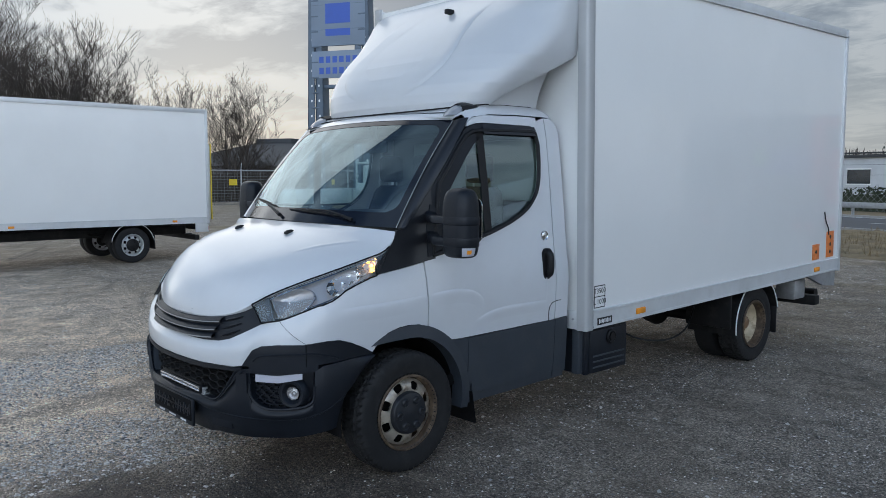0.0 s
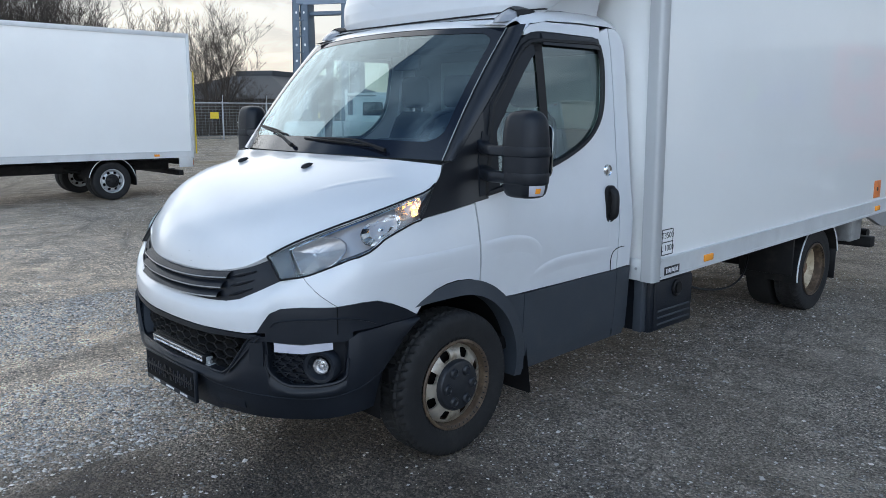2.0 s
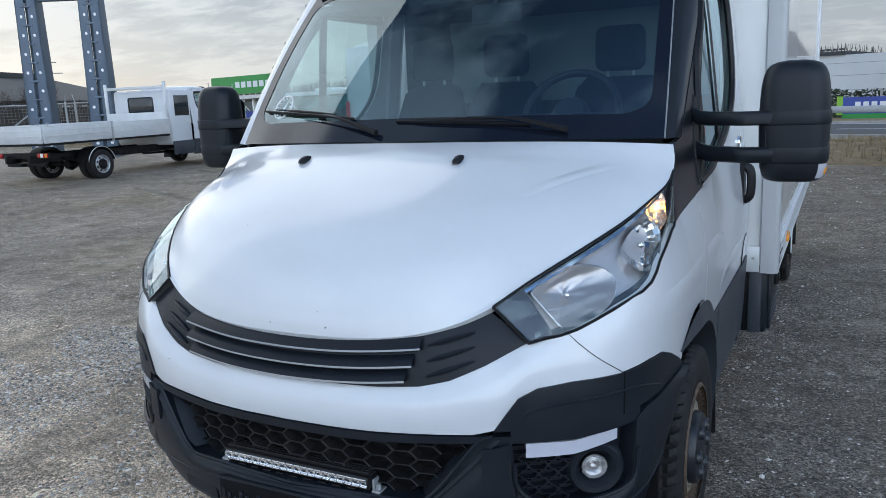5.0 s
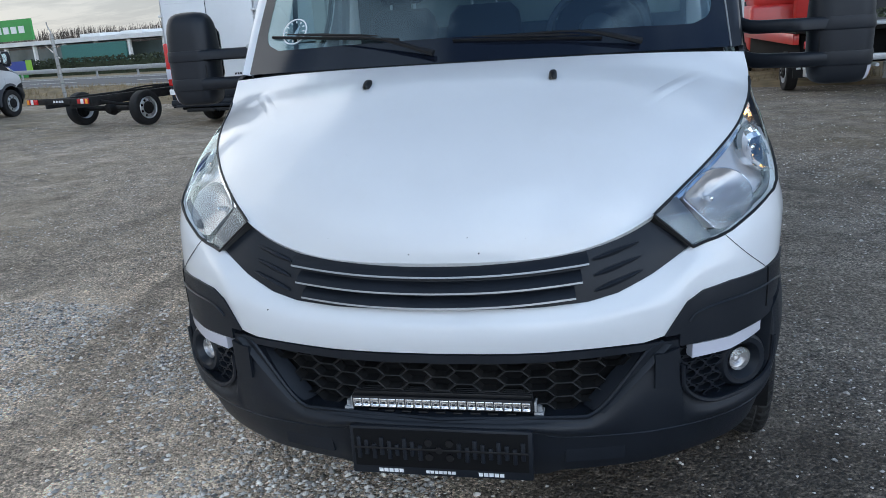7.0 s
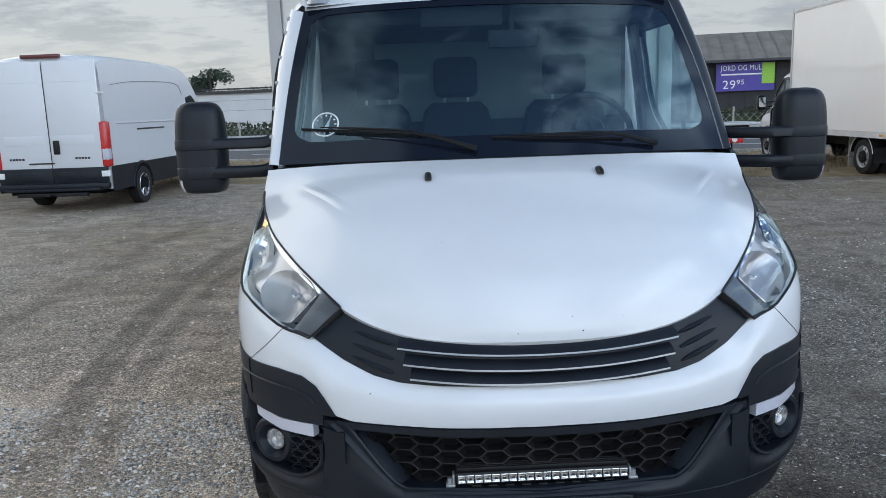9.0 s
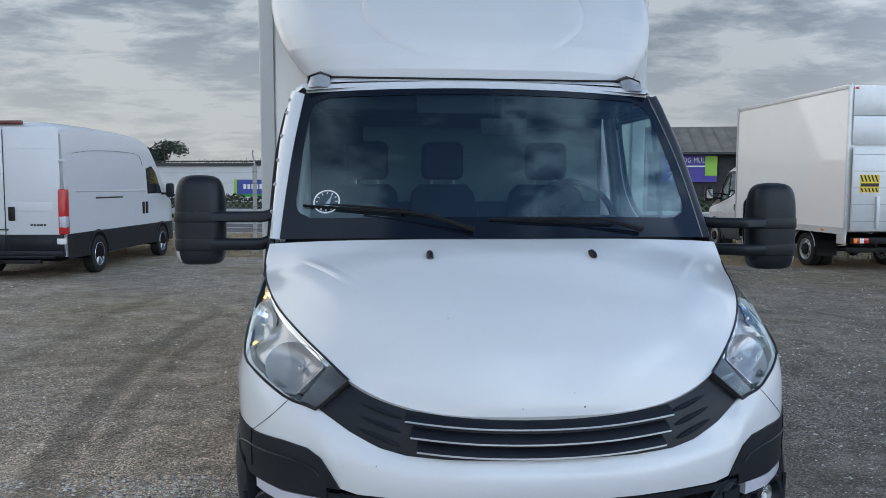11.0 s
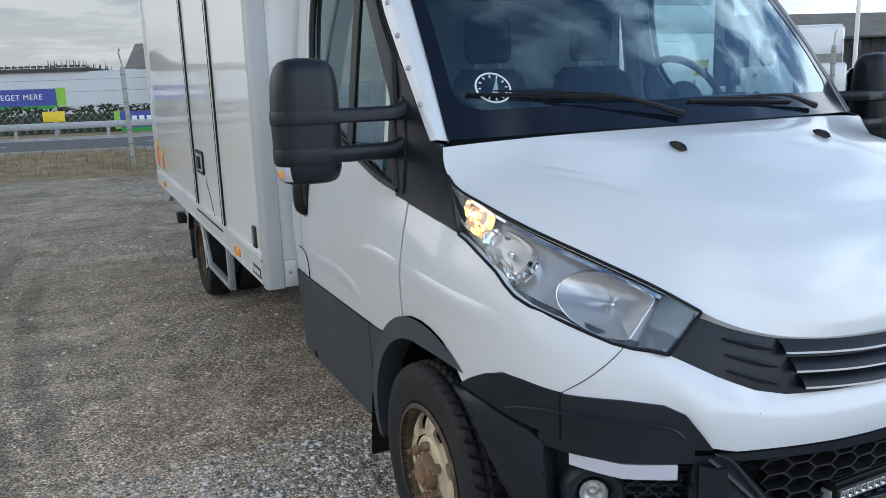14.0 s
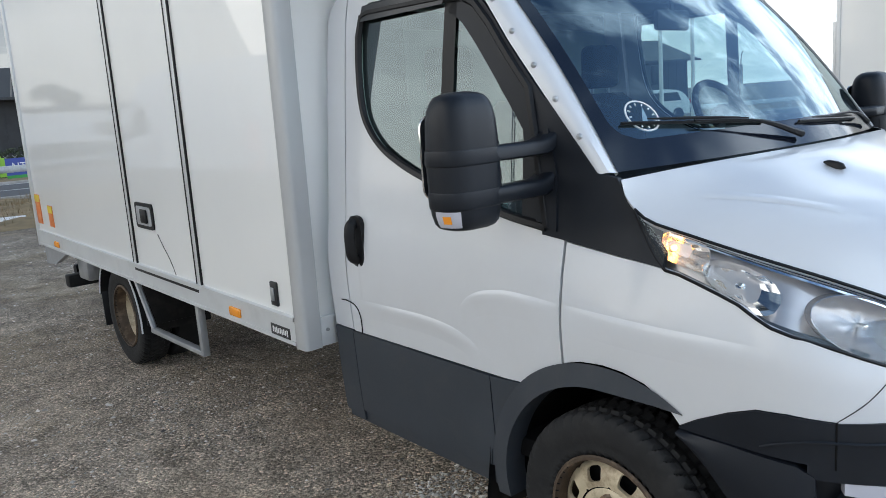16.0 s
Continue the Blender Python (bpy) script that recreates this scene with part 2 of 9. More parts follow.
SIDEGLASS = glass("side_glass", (0.72, 0.85, 0.79), 0.15)
LAMPGLASS = glass("lamp_glass", (0.93, 0.94, 0.95), 0.04, 0.02)
DARKGLASS = material("dark_window_glass", (0.02, 0.025, 0.028), 0.06, coat=0.6, vary=0.05)
BACKWALL = material("pale_back_panel", (0.22, 0.26, 0.25), 0.8, vary=0.1)
FRIT = material("black_glass_border", (0.006, 0.008, 0.014), 0.10, vary=0.05)
INTERIOR = material("dark_interior_plastic", (0.018, 0.020, 0.023), 0.7, vary=0.15, bump=0.1)
FABRIC = material("dark_seat_fabric", (0.014, 0.015, 0.019), 0.95, vary=0.25, scale=30)
LINER = material("grey_cab_lining", (0.075, 0.08, 0.085), 0.85, vary=0.08)
PAPER = material("white_sticker", (0.78, 0.78, 0.76), 0.5, vary=0.03)
INK = material("black_print", (0.015, 0.015, 0.016), 0.5)
WHITEINK = material("white_print", (0.75, 0.75, 0.75), 0.5)
ORANGE = material("orange_plate", (0.72, 0.20, 0.04), 0.45, vary=0.12, scale=30, dirt=(0.75, 0.5, 0.38), dirt_amount=0.35, dirt_scale=25)
YELLOW = material("yellow_film", (0.75, 0.55, 0.03), 0.4, vary=0.08)
RED = material("red_truck_paint", (0.50, 0.028, 0.022), 0.35, coat=0.4, vary=0.08)
BLUEGREY = material("blue_grey_pylon_steel", (0.105, 0.140, 0.185), 0.5, metal=0.1, vary=0.12, scale=2, dirt=(0.2, 0.22, 0.24), dirt_amount=0.3)
SIGNGREY = material("grey_blue_sign_face", (0.20, 0.25, 0.32), 0.4, vary=0.08, scale=1)
SIGNBLUE = material("sign_blue", (0.03, 0.09, 0.42), 0.4, vary=0.05)
BANNER = material("violet_banner", (0.075, 0.055, 0.30), 0.6, vary=0.1, scale=1)
BANNERBLUE = material("blue_banner", (0.05, 0.075, 0.30), 0.6, vary=0.1, scale=1)
GREEN = material("green_sign", (0.045, 0.28, 0.055), 0.5, vary=0.08, scale=1)
LIME = material("lime_sign", (0.26, 0.50, 0.05), 0.5, vary=0.08)

# ---- geometry helpers ----
class Geo:
    """Vertices and faces that grow into one mesh."""

    def __init__(self, v=(), f=()):
        self.v, self.f = [tuple(p) for p in v], [tuple(q) for q in f]

    def add(self, *others):
        for o in others:
            k = len(self.v)
            self.v += o.v
            self.f += [tuple(i + k for i in q) for q in o.f]
        return self

    def moved(self, m):
        return Geo([tuple(m @ Vector(p)) for p in self.v], self.f)

    def at(self, x, y, z):
        return Geo([(a + x, b + y, c + z) for a, b, c in self.v], self.f)

    def mirrored(self):
        return Geo([(-a, b, c) for a, b, c in self.v], [q[::-1] for q in self.f])

    def side(self, s):
        return self if s > 0 else self.mirrored()

    def narrowed(self, x0):
        """Tapers upwards towards the upright through x0."""
        return Geo([(x0 + (a - x0) * max(0.5, 1.12 - 0.075 * c), b, c) for a, b, c in self.v], self.f)

    def both(self):
        return Geo().add(self, self.mirrored())


def part(name, g, mat, parent=None, label="", sharp=38, raw=False):
    """Links one mesh, under parent where one is given."""
    me = bpy.data.meshes.new(name)
    me.from_pydata(g.v, [], g.f)
    if not raw:
        bm = bmesh.new()
        bm.from_mesh(me)
        bmesh.ops.remove_doubles(bm, verts=bm.verts, dist=1e-5)
        bmesh.ops.dissolve_degenerate(bm, edges=bm.edges, dist=1e-6)
        bmesh.ops.recalc_face_normals(bm, faces=bm.faces)
        bm.to_mesh(me)
        bm.free()
    me.materials.append(mat)
    if sharp:
        me.polygons.foreach_set("use_smooth", [True] * len(me.polygons))
        me.set_sharp_from_angle(angle=radians(sharp))
    ob = new(name, me)
    ob.parent = parent
    if label:
        ob["label"] = label
    return ob


def thing(name, m, label, category, group="", kind=""):
    """An empty at a thing's base, which carries its parts."""
    ob = new(name)
    ob.empty_display_size = 0.2
    ob.matrix_world = m
    return tagged(ob, label, category, group, kind)


def shared(name, ob, parent, m=None):
    """Another object on the mesh of ob."""
    o = new(name, ob.data)
    o.parent = parent
    o.matrix_basis = m or ob.matrix_basis.copy()
    return o


BOXES = {}


def box(x0, x1, y0, y1, z0, z1, bev=0.0, seg=2):
    key = (round(x1 - x0, 4), round(y1 - y0, 4), round(z1 - z0, 4), bev, seg)
    if key not in BOXES:
        bm = bmesh.new()
        bmesh.ops.create_cube(bm, size=1)
        bmesh.ops.scale(bm, vec=key[:3], verts=bm.verts)
        if bev:
            bmesh.ops.bevel(bm, geom=bm.edges, offset=min(bev, 0.45 * min(key[:3])), segments=seg, affect="EDGES", profile=0.5)
        bm.verts.index_update()
        BOXES[key] = Geo([v.co[:] for v in bm.verts], [[v.index for v in f.verts] for f in bm.faces])
        bm.free()
    return BOXES[key].at((x0 + x1) / 2, (y0 + y1) / 2, (z0 + z1) / 2)


def sheet(rows, close_u=False, close_v=False):
    """A surface over rows of points."""
    m, n = len(rows), len(rows[0])
    v = [p for r in rows for p in r]
    f = [(i * n + j, i * n + (j + 1) % n, (i + 1) % m * n + (j + 1) % n, (i + 1) % m * n + j)
         for i in range(m if close_v else m - 1) for j in range(n if close_u else n - 1)]
    return Geo(v, f)


def tube(points, r, n=8, caps=True, flat=1.0):
    """A round bar along points; r may be a list."""
    pts = [Vector(p) for p in points]
    rs = r if isinstance(r, (list, tuple)) else [r] * len(pts)
    rows = []
    side = None
    for i, p in enumerate(pts):
        t = (pts[min(i + 1, len(pts) - 1)] - pts[max(i - 1, 0)]).normalized()
        if side is None:
            side = t.orthogonal().normalized()
        side = (side - t * side.dot(t)).normalized()
        up = t.cross(side)
        rows.append([tuple(p + (side * math.cos(a) + up * math.sin(a) * flat) * rs[i]) for a in np.linspace(0, 2 * math.pi, n, endpoint=False)])
    g = sheet(rows, close_u=True)
    if caps:
        k = len(g.v)
        g.f += [tuple(range(n))[::-1], tuple(range(k - n, k))]
    return g


def lathe(profile, n=48, axis="x"):
    """A turned form: profile of (radius, along)."""
    rows = []
    for r, h in profile:
        ring = []
        for a in np.linspace(0, 2 * math.pi, n, endpoint=False):
            c, s = r * math.cos(a), r * math.sin(a)
            ring.append((h, c, s) if axis == "x" else (c, h, s) if axis == "y" else (c, s, h))
        rows.append(ring)
    return sheet(rows, close_u=True)


def cyl(p0, p1, r, n=16, r1=None):
    return tube([p0, p1], [r, r if r1 is None else r1], n)


def smooth(points, n=40):
    """Points on a smooth curve through the given ones."""
    p = np.array(points, float)
    d = np.r_[0, np.cumsum(np.linalg.norm(np.diff(p, axis=0), axis=1) ** 0.5)]
    out = []
    for s in np.linspace(0, d[-1], n):
        i = min(max(int(np.searchsorted(d, s)) - 1, 0), len(p) - 2)
        h = d[i + 1] - d[i]
        f = (s - d[i]) / h
        m0 = (p[i + 1] - p[i - 1]) / (d[i + 1] - d[i - 1]) if i else (p[1] - p[0]) / h
        m1 = (p[i + 2] - p[i]) / (d[i + 2] - d[i]) if i + 2 < len(p) else (p[i + 1] - p[i]) / h
        out.append((2 * f**3 - 3 * f**2 + 1) * p[i] + (f**3 - 2 * f**2 + f) * h * m0 + (3 * f**2 - 2 * f**3) * p[i + 1] + (f**3 - f**2) * h * m1)
    return out


def rounded(w, h, r, n=5):
    """Outline of a rounded rectangle round the origin."""
    pts = []
    for cx, cy, a0 in ((w / 2 - r, h / 2 - r, 0), (-w / 2 + r, h / 2 - r, 90), (-w / 2 + r, -h / 2 + r, 180), (w / 2 - r, -h / 2 + r, 270)):
        for k in range(n + 1):
            a = radians(a0 + 90 * k / n)
            pts.append((cx + r * math.cos(a), cy + r * math.sin(a)))
    return pts


def slab(outline, axis, a, b):
    """A plate with that outline between a and b along an axis."""
    def at(p, h):
        return (h, p[0], p[1]) if axis == "x" else (p[0], h, p[1]) if axis == "y" else (p[0], p[1], h)
    n = len(outline)
    v = [at(p, a) for p in outline] + [at(p, b) for p in outline]
    return Geo(v, [tuple(range(n))[::-1], tuple(range(n, 2 * n))] + [(i, (i + 1) % n, n + (i + 1) % n, n + i) for i in range(n)])


def lettering(text, height, depth=0.002, spacing=1.0):
    """Upright letters in the x-z plane that face -y, centred."""
    cu = bpy.data.curves.new("letters", "FONT")
    cu.body, cu.size, cu.extrude, cu.align_x, cu.align_y, cu.space_character = text, height, depth, "CENTER", "CENTER", spacing
    cu.resolution_u = 3
    ob = new("letters", cu)
    bpy.context.view_layer.update()
    me = bpy.data.meshes.new_from_object(ob.evaluated_get(bpy.context.evaluated_depsgraph_get()))
    g = Geo([(v.co.x, -v.co.z, v.co.y) for v in me.vertices], [tuple(p.vertices) for p in me.polygons])
    bpy.data.objects.remove(ob)
    bpy.data.curves.remove(cu)
    bpy.data.meshes.remove(me)
    return g

# ---- the cab's body surface ----
# Plan of the nose and flank at bumper height, from the middle of the front round the corner to the back of the cab.
_plan = np.array(smooth([(0, 0.055), (0.2, 0.062), (0.38, 0.088), (0.52, 0.12), (0.61, 0.15), (0.72, 0.205), (0.82, 0.272), (0.90, 0.352), (0.95, 0.44), (0.98, 0.56), (0.996, 0.73), (1.0, 1.0), (1.0, 1.6), (1.0, 2.42)], 500))
_plan[:, 0] = np.maximum.accumulate(_plan[:, 0])
_len = np.r_[0, np.cumsum(np.linalg.norm(np.diff(_plan, axis=0), axis=1))]
_tan = np.gradient(_plan, axis=0)
_tan[0] = (1, 0)
_nor = np.c_[_tan[:, 1], -_tan[:, 0]] / np.linalg.norm(_tan, axis=1)[:, None]
FRONT_LEAN = ((0.20, 0.06), (0.26, 0.025), (0.32, 0.005), (0.36, 0.0), (0.68, 0.0), (0.78, 0.002), (0.86, 0.02), (0.92, 0.045), (1.0, 0.10), (1.1, 0.17), (1.25, 0.30))
SIDE_LEAN = ((0.20, 0.05), (0.36, 0.03), (0.5, 0.02), (0.72, 0.012), (0.9, 0.002), (1.0, 0.0), (1.1, 0.008), (1.2, 0.024), (1.4, 0.045), (1.6, 0.066), (1.8, 0.088), (2.0, 0.115), (2.06, 0.128), (2.10, 0.142), (2.16, 0.20))


def UX(x):
    return float(np.interp(x, _plan[:330, 0] + np.arange(330) * 1e-9, _len[:330]))


def UY(y):
    return float(np.interp(y, _plan[:, 1], _len))


def skin(u, z, off=0.0):
    """A point of the cab's skin: u along the plan, z up, off outwards."""
    x, y = np.interp(u, _len, _plan[:, 0]), np.interp(u, _len, _plan[:, 1])
    nx, ny = np.interp(u, _len, _nor[:, 0]), np.interp(u, _len, _nor[:, 1])
    w = ny * ny
    d = w * np.interp(z, *zip(*FRONT_LEAN)) + (1 - w) * np.interp(z, *zip(*SIDE_LEAN))
    d += (1 - w) * 0.05 * min(1, max(0, (1.35 - y) / 0.45)) * min(1, max(0, (z - 0.95) / 0.3))
    return (x - nx * (d - off), y - ny * (d - off), z)


def band(lo, hi, n=24, m=6, off=0.0, lip=0.018, shape=None):
    """A panel of the skin between a lower and an upper line of (u, z), with its edges turned in; shape(u, z, f) adds relief."""
    lo, hi = np.array(lo), np.array(hi)
    us = np.unique(np.r_[np.linspace(lo[0, 0], lo[-1, 0], n), lo[:, 0], hi[:, 0]].round(5))
    zl, zh = np.interp(us, lo[:, 0], lo[:, 1]), np.interp(us, hi[:, 0], hi[:, 1])

    def at(u, z, f, extra=0.0):
        return skin(u, z, off + extra + (shape(u, z, f) if shape else 0.0))
    rows = [[at(u, a + (b - a) * j / m, j / m) for u, a, b in zip(us, zl, zh)] for j in range(m + 1)]
    g = sheet(rows)
    if lip:
        edge = [(u, a, 0.0) for u, a in zip(us, zl)] + [(us[-1], zl[-1] + (zh[-1] - zl[-1]) * j / m, j / m) for j in range(1, m + 1)]
        edge += [(u, b, 1.0) for u, b in zip(us[::-1], zh[::-1])][1:]
        middle = us[0] < 1e-4
        if not middle:
            edge += [(us[0], zl[0] + (zh[0] - zl[0]) * j / m, j / m) for j in range(m - 1, 0, -1)]
        g.add(sheet([[at(*e) for e in edge], [at(*e, -lip) for e in edge]], close_u=not middle))
    return g


def arch_band(cy, cz, r0, r1, a0, a1, off, lip=0.03, n=40, m=3):
    rows = []
    for j in range(m + 1):
        r = r0 + (r1 - r0) * j / m
        row = []
        for a in np.radians(np.linspace(a0, a1, n)):
            k = min(1.0, max(0.0, (math.degrees(a) - a1 + 30) / 30))
            rr = r + (r1 - 0.012 - r) * k * k
            row.append(skin(UY(cy + rr * math.cos(a)), cz + rr * math.sin(a), off * (1 - 0.5 * j / m) * (1 - 0.75 * k)))
        rows.append(row)
    inner = [[(x - 0.09, y, z) for x, y, z in rows[0]]]
    return sheet(inner + rows)


def curve_uz(points, n=40):
    return [tuple(p) for p in smooth(points, n)]


def hood_edge(v):
    """The side edge of the hood from the inner tip of the lamp (0) to the corner at the windscreen (1)."""
    pts = HOOD_EDGE
    i = v * (len(pts) - 1)
    return pts[int(round(i))]


HOOD_N = 40
HOOD_EDGE = smooth([(0.588, 0.232, 1.005), (0.665, 0.31, 1.062), (0.76, 0.44, 1.125), (0.845, 0.60, 1.185), (0.897, 0.76, 1.238), (0.920, 0.87, 1.275), (0.922, 0.93, 1.330), (0.912, 0.955, 1.380)], HOOD_N + 1)
HOOD_MID = smooth([(0, 0.100, 0.913), (0, 0.106, 0.955), (0, 0.130, 1.02), (0, 0.19, 1.115), (0, 0.29, 1.205), (0, 0.44, 1.285), (0, 0.63, 1.360), (0, 0.80, 1.405)], HOOD_N + 1)


def hood_point(i, w):
    c, e = HOOD_MID[i], HOOD_EDGE[i]
    f = i / HOOD_N
    x = e[0] * w
    y = c[1] + (e[1] - c[1]) * w ** (2.2 - 0.2 * f)
    lin = w ** (4.0 - 0.9 * f)
    z = c[2] + (e[2] - c[2]) * lin
    z += 0.052 * math.sin(math.pi * min(1, f * 1.15)) * (w ** 2) * (1 - w ** 3) * 2.0
    return (x, y, z)


def windscreen_point(a, b, off=0.0):
    """A point of the windscreen: a across from -1 to 1, b from the bottom up."""
    lo = Vector((0.877 * a, 0.82 + 0.173 * a * a, 1.408 - 0.012 * a * a))
    hi = Vector((0.809 * a, 1.41 + 0.087 * a * a, 2.052 - 0.022 * a * a))
    p = lo.lerp(hi, b)
    out = Vector((0.25 * a, -0.72, 0.66)).normalized()
    return tuple(p + out * (0.022 * math.sin(math.pi * b) + off))


def pillar_line(k):
    """The seam between the front pillar and the door, k from the bottom up."""
    y, z = 1.03 + 0.535 * k, 1.395 + 0.655 * k
    return Vector(skin(UY(y), z))


WIN_LO = curve_uz([(1.20, 1.235), (1.35, 1.265), (1.55, 1.315), (1.74, 1.365), (1.90, 1.42), (2.03, 1.485), (2.118, 1.57), (2.157, 1.66), (2.174, 1.78), (2.18, 1.90)], 40)
WIN_HI = [(1.20, 1.54), (1.28, 1.655), (1.36, 1.755), (1.45, 1.865), (1.52, 1.935), (1.58, 1.965), (1.68, 1.975), (2.115, 1.985), (2.16, 1.975), (2.18, 1.93)]


def on_side(points):
    return [(UY(y), z) for y, z in points]


def build_cab(root, hero=True):
    """The cab of a light truck under root, its bumper at y = 0."""
    P = {}

    def add(name, g, mat, label="", parent=None, sharp=38):
        ob = part(name, g, mat, parent or root, label, sharp)
        P.setdefault(name, []).append(ob)
        return ob

    # hood
    ws = np.linspace(0, 1, 19)
    rows = [[hood_point(i, w) for w in ws] for i in range(HOOD_N + 1)]
    half = sheet(rows)
    lip = [p for p in rows[0]] + [r[-1] for r in rows[1:]] + rows[-1][::-1][1:]
    half.add(sheet([lip, [(x * 0.985, y + 0.012, z - 0.02) for x, y, z in lip]]))
    hood = add("hood", half.both(), WHITE, "white painted hood with two washer nozzles and small chips", sharp=30)
    for s in (1, -1):
        # short pressed crease at each rear corner
        cr = [(22 + 0.42 * k, 0.66 + 0.0065 * k) for k in range(29)]

        def on_hood(f, w, lift):
            k = min(int(f), HOOD_N - 1)
            q = Vector(hood_point(k, w)).lerp(Vector(hood_point(k + 1, w)), f - k)
            return tuple(q + Vector((0, -0.45, 0.89)) * lift)
        g = sheet([[on_hood(f, w + a, 0.0004 + 0.0045 * h * math.sin(math.pi * k / 28)) for k, (f, w) in enumerate(cr)] for a, h in ((-0.05, 0.0), (-0.02, 0.7), (0.0, 1.0), (0.012, 0.2), (0.02, 0.0))])
        add("hood_crease", g.side(s), WHITE, "", hood, 60)
        g = sheet([[(0.302 + a * w, y, z + b * h) for a, b in ((-1, -0.6), (-0.9, 0.4), (-0.5, 1), (0.5, 1), (0.9, 0.4), (1, -0.6))] for y, z, w, h in ((0.607, 1.352, 0.004, 0.003), (0.613, 1.354, 0.010, 0.010), (0.630, 1.358, 0.0125, 0.013), (0.655, 1.366, 0.012, 0.009), (0.668, 1.370, 0.009, 0.002))])
        add("washer_nozzle", g.side(s), SEAL, "black washer nozzle", hood)

    # front: body-coloured bar, grille, bumper
    bar_lo = [(0, 0.668), (UX(0.3), 0.669), (UX(0.56), 0.678), (UX(0.615), 0.690), (UX(0.645), 0.735), (UX(0.675), 0.778), (UX(0.72), 0.802), (UX(0.80), 0.813), (UX(0.905), 0.816)]
    bar_hi = [(0, 0.786), (UX(0.3), 0.789), (UX(0.42), 0.797), (UX(0.50), 0.815), (UX(0.60), 0.858), (UX(0.706), 0.912), (UX(0.75), 0.925), (UX(0.80), 0.936), (UX(0.83), 0.900), (UX(0.865), 0.862), (UX(0.905), 0.818)]
    def ledge_shape(u, z, f):
        fade = min(1.0, max(0.0, (UX(0.78) - u) / 0.12))
        return 0.006 * math.sin(math.pi * min(1.0, f / 0.72)) * fade - 0.020 * fade * max(0.0, (f - 0.70) / 0.30)
    add("body_coloured_front_bar", band(bar_lo, bar_hi, 60, 12, shape=ledge_shape).both(), WHITE, "white painted front panel with stone chips")
    add("grille_surround", band([(0, 0.784)] + bar_hi[1:6], [(0, 0.918), (UX(0.3), 0.923), (UX(0.42), 0.937), (UX(0.50), 0.958), (UX(0.55), 0.985), (UX(0.588), 1.008), (UX(0.65), 0.962), (UX(0.706), 0.914)], 40, 6, -0.022, 0).both(), PLASTIC, "matt black grille panel")
    for i, (z, w) in enumerate(((0.876, 0.425), (0.834, 0.405), (0.795, 0.385))):
        xs = np.linspace(-w, w, 31)

        def at(x, dz, off):
            p = skin(UX(abs(x)), z + dz + 0.022 * (x / 0.42) ** 2, off)
            return (math.copysign(p[0], x), p[1], p[2])
        slat = sheet([[at(x, 0.028, -0.02) for x in xs], [at(x, 0.018, 0.0) for x in xs], [at(x, 0.004, 0.007) for x in xs], [at(x, 0.0, 0.003) for x in xs], [at(x, 0.0, -0.02) for x in xs]])
        so = add("grille_slat", slat, PLASTIC)
        add("slat_edge", sheet([[at(x, 0.006, 0.008) for x in xs], [at(x, 0.0015, 0.0085) for x in xs], [at(x, -0.001, 0.003) for x in xs]]), TRIMLINE, "thin satin edge strip", so)
    for s in (1, -1):  # creases of the grille's wings
        for k in range(3):
            pts = [skin(UX(0.44 + 0.13 * q), 0.905 - 0.04 * k + q * (0.035 + 0.005 * k), -0.018) for q in np.linspace(0, 1, 8)]
            add("grille_wing_rib", tube(pts, [0.003, 0.006, 0.008, 0.008, 0.007, 0.006, 0.005, 0.002], 6).side(s), PLASTIC)

    # stone chips in the paint
    rc = random.Random(11)
    for k in range(11):
        x = rc.uniform(-0.55, 0.55)
        p = skin(UX(abs(x)), rc.uniform(0.69, 0.77), 0.0012)
        c, r = Vector((math.copysign(p[0], x), p[1], p[2])), 0.0008 + 0.0024 * rc.random() ** 3
        add("stone_chip", Geo([tuple(c + Vector((r * math.cos(a) * 1.2, -0.0004, r * math.sin(a)))) for a in np.linspace(0, 5.2, 6)], [tuple(range(6))]), INTERIOR, "", P["body_coloured_front_bar"][-1], None)
    for k in range(9):
        i, w = rc.randint(2, 22), rc.uniform(0.05, 0.8)
        p, u, v = Vector(hood_point(i, w)), Vector(hood_point(i + 1, w)), Vector(hood_point(i, w + 0.02))
        nrm = (v - p).cross(u - p).normalized()
        nrm = nrm if nrm.y < 0 or nrm.z > 0.5 else -nrm
        e1, e2 = (v - p).normalized(), (u - p).normalized()
        r = 0.0008 + 0.0026 * rc.random() ** 3
        g = Geo([tuple(p + nrm * 0.0012 + e1 * r * math.cos(a) + e2 * r * math.sin(a)) for a in np.linspace(0, 5.2, 6)], [tuple(range(6))])
        add("stone_chip", g.side(rc.choice((1, -1))), INTERIOR, "", hood, None)

    # bumper
    low = [(0, 0.262), (UX(0.30), 0.262), (UX(0.34), 0.275), (UX(0.6), 0.285), (UX(0.85), 0.305), (UY(0.50), 0.335), *on_side([(0.552, 0.352), (0.56, 0.452), (0.585, 0.528), (0.625, 0.598), (0.68, 0.664), (0.735, 0.712)])]
    hi = [(0, 0.468), (UX(0.38), 0.472), (UX(0.42), 0.478), (UX(0.46), 0.51), (UX(0.52), 0.585), (UX(0.575), 0.655), (UX(0.612), 0.672), (UX(0.655), 0.672), (UX(0.662), 0.60), (UX(0.668), 0.53), (UX(0.70), 0.492), (UX(0.745), 0.470), (UX(0.80), 0.470), (UX(0.86), 0.478), (UX(0.905), 0.492), (UX(0.925), 0.52), (UX(0.932), 0.675), (UX(0.95), 0.70), (UY(0.60), 0.722), (UY(0.735), 0.728)]
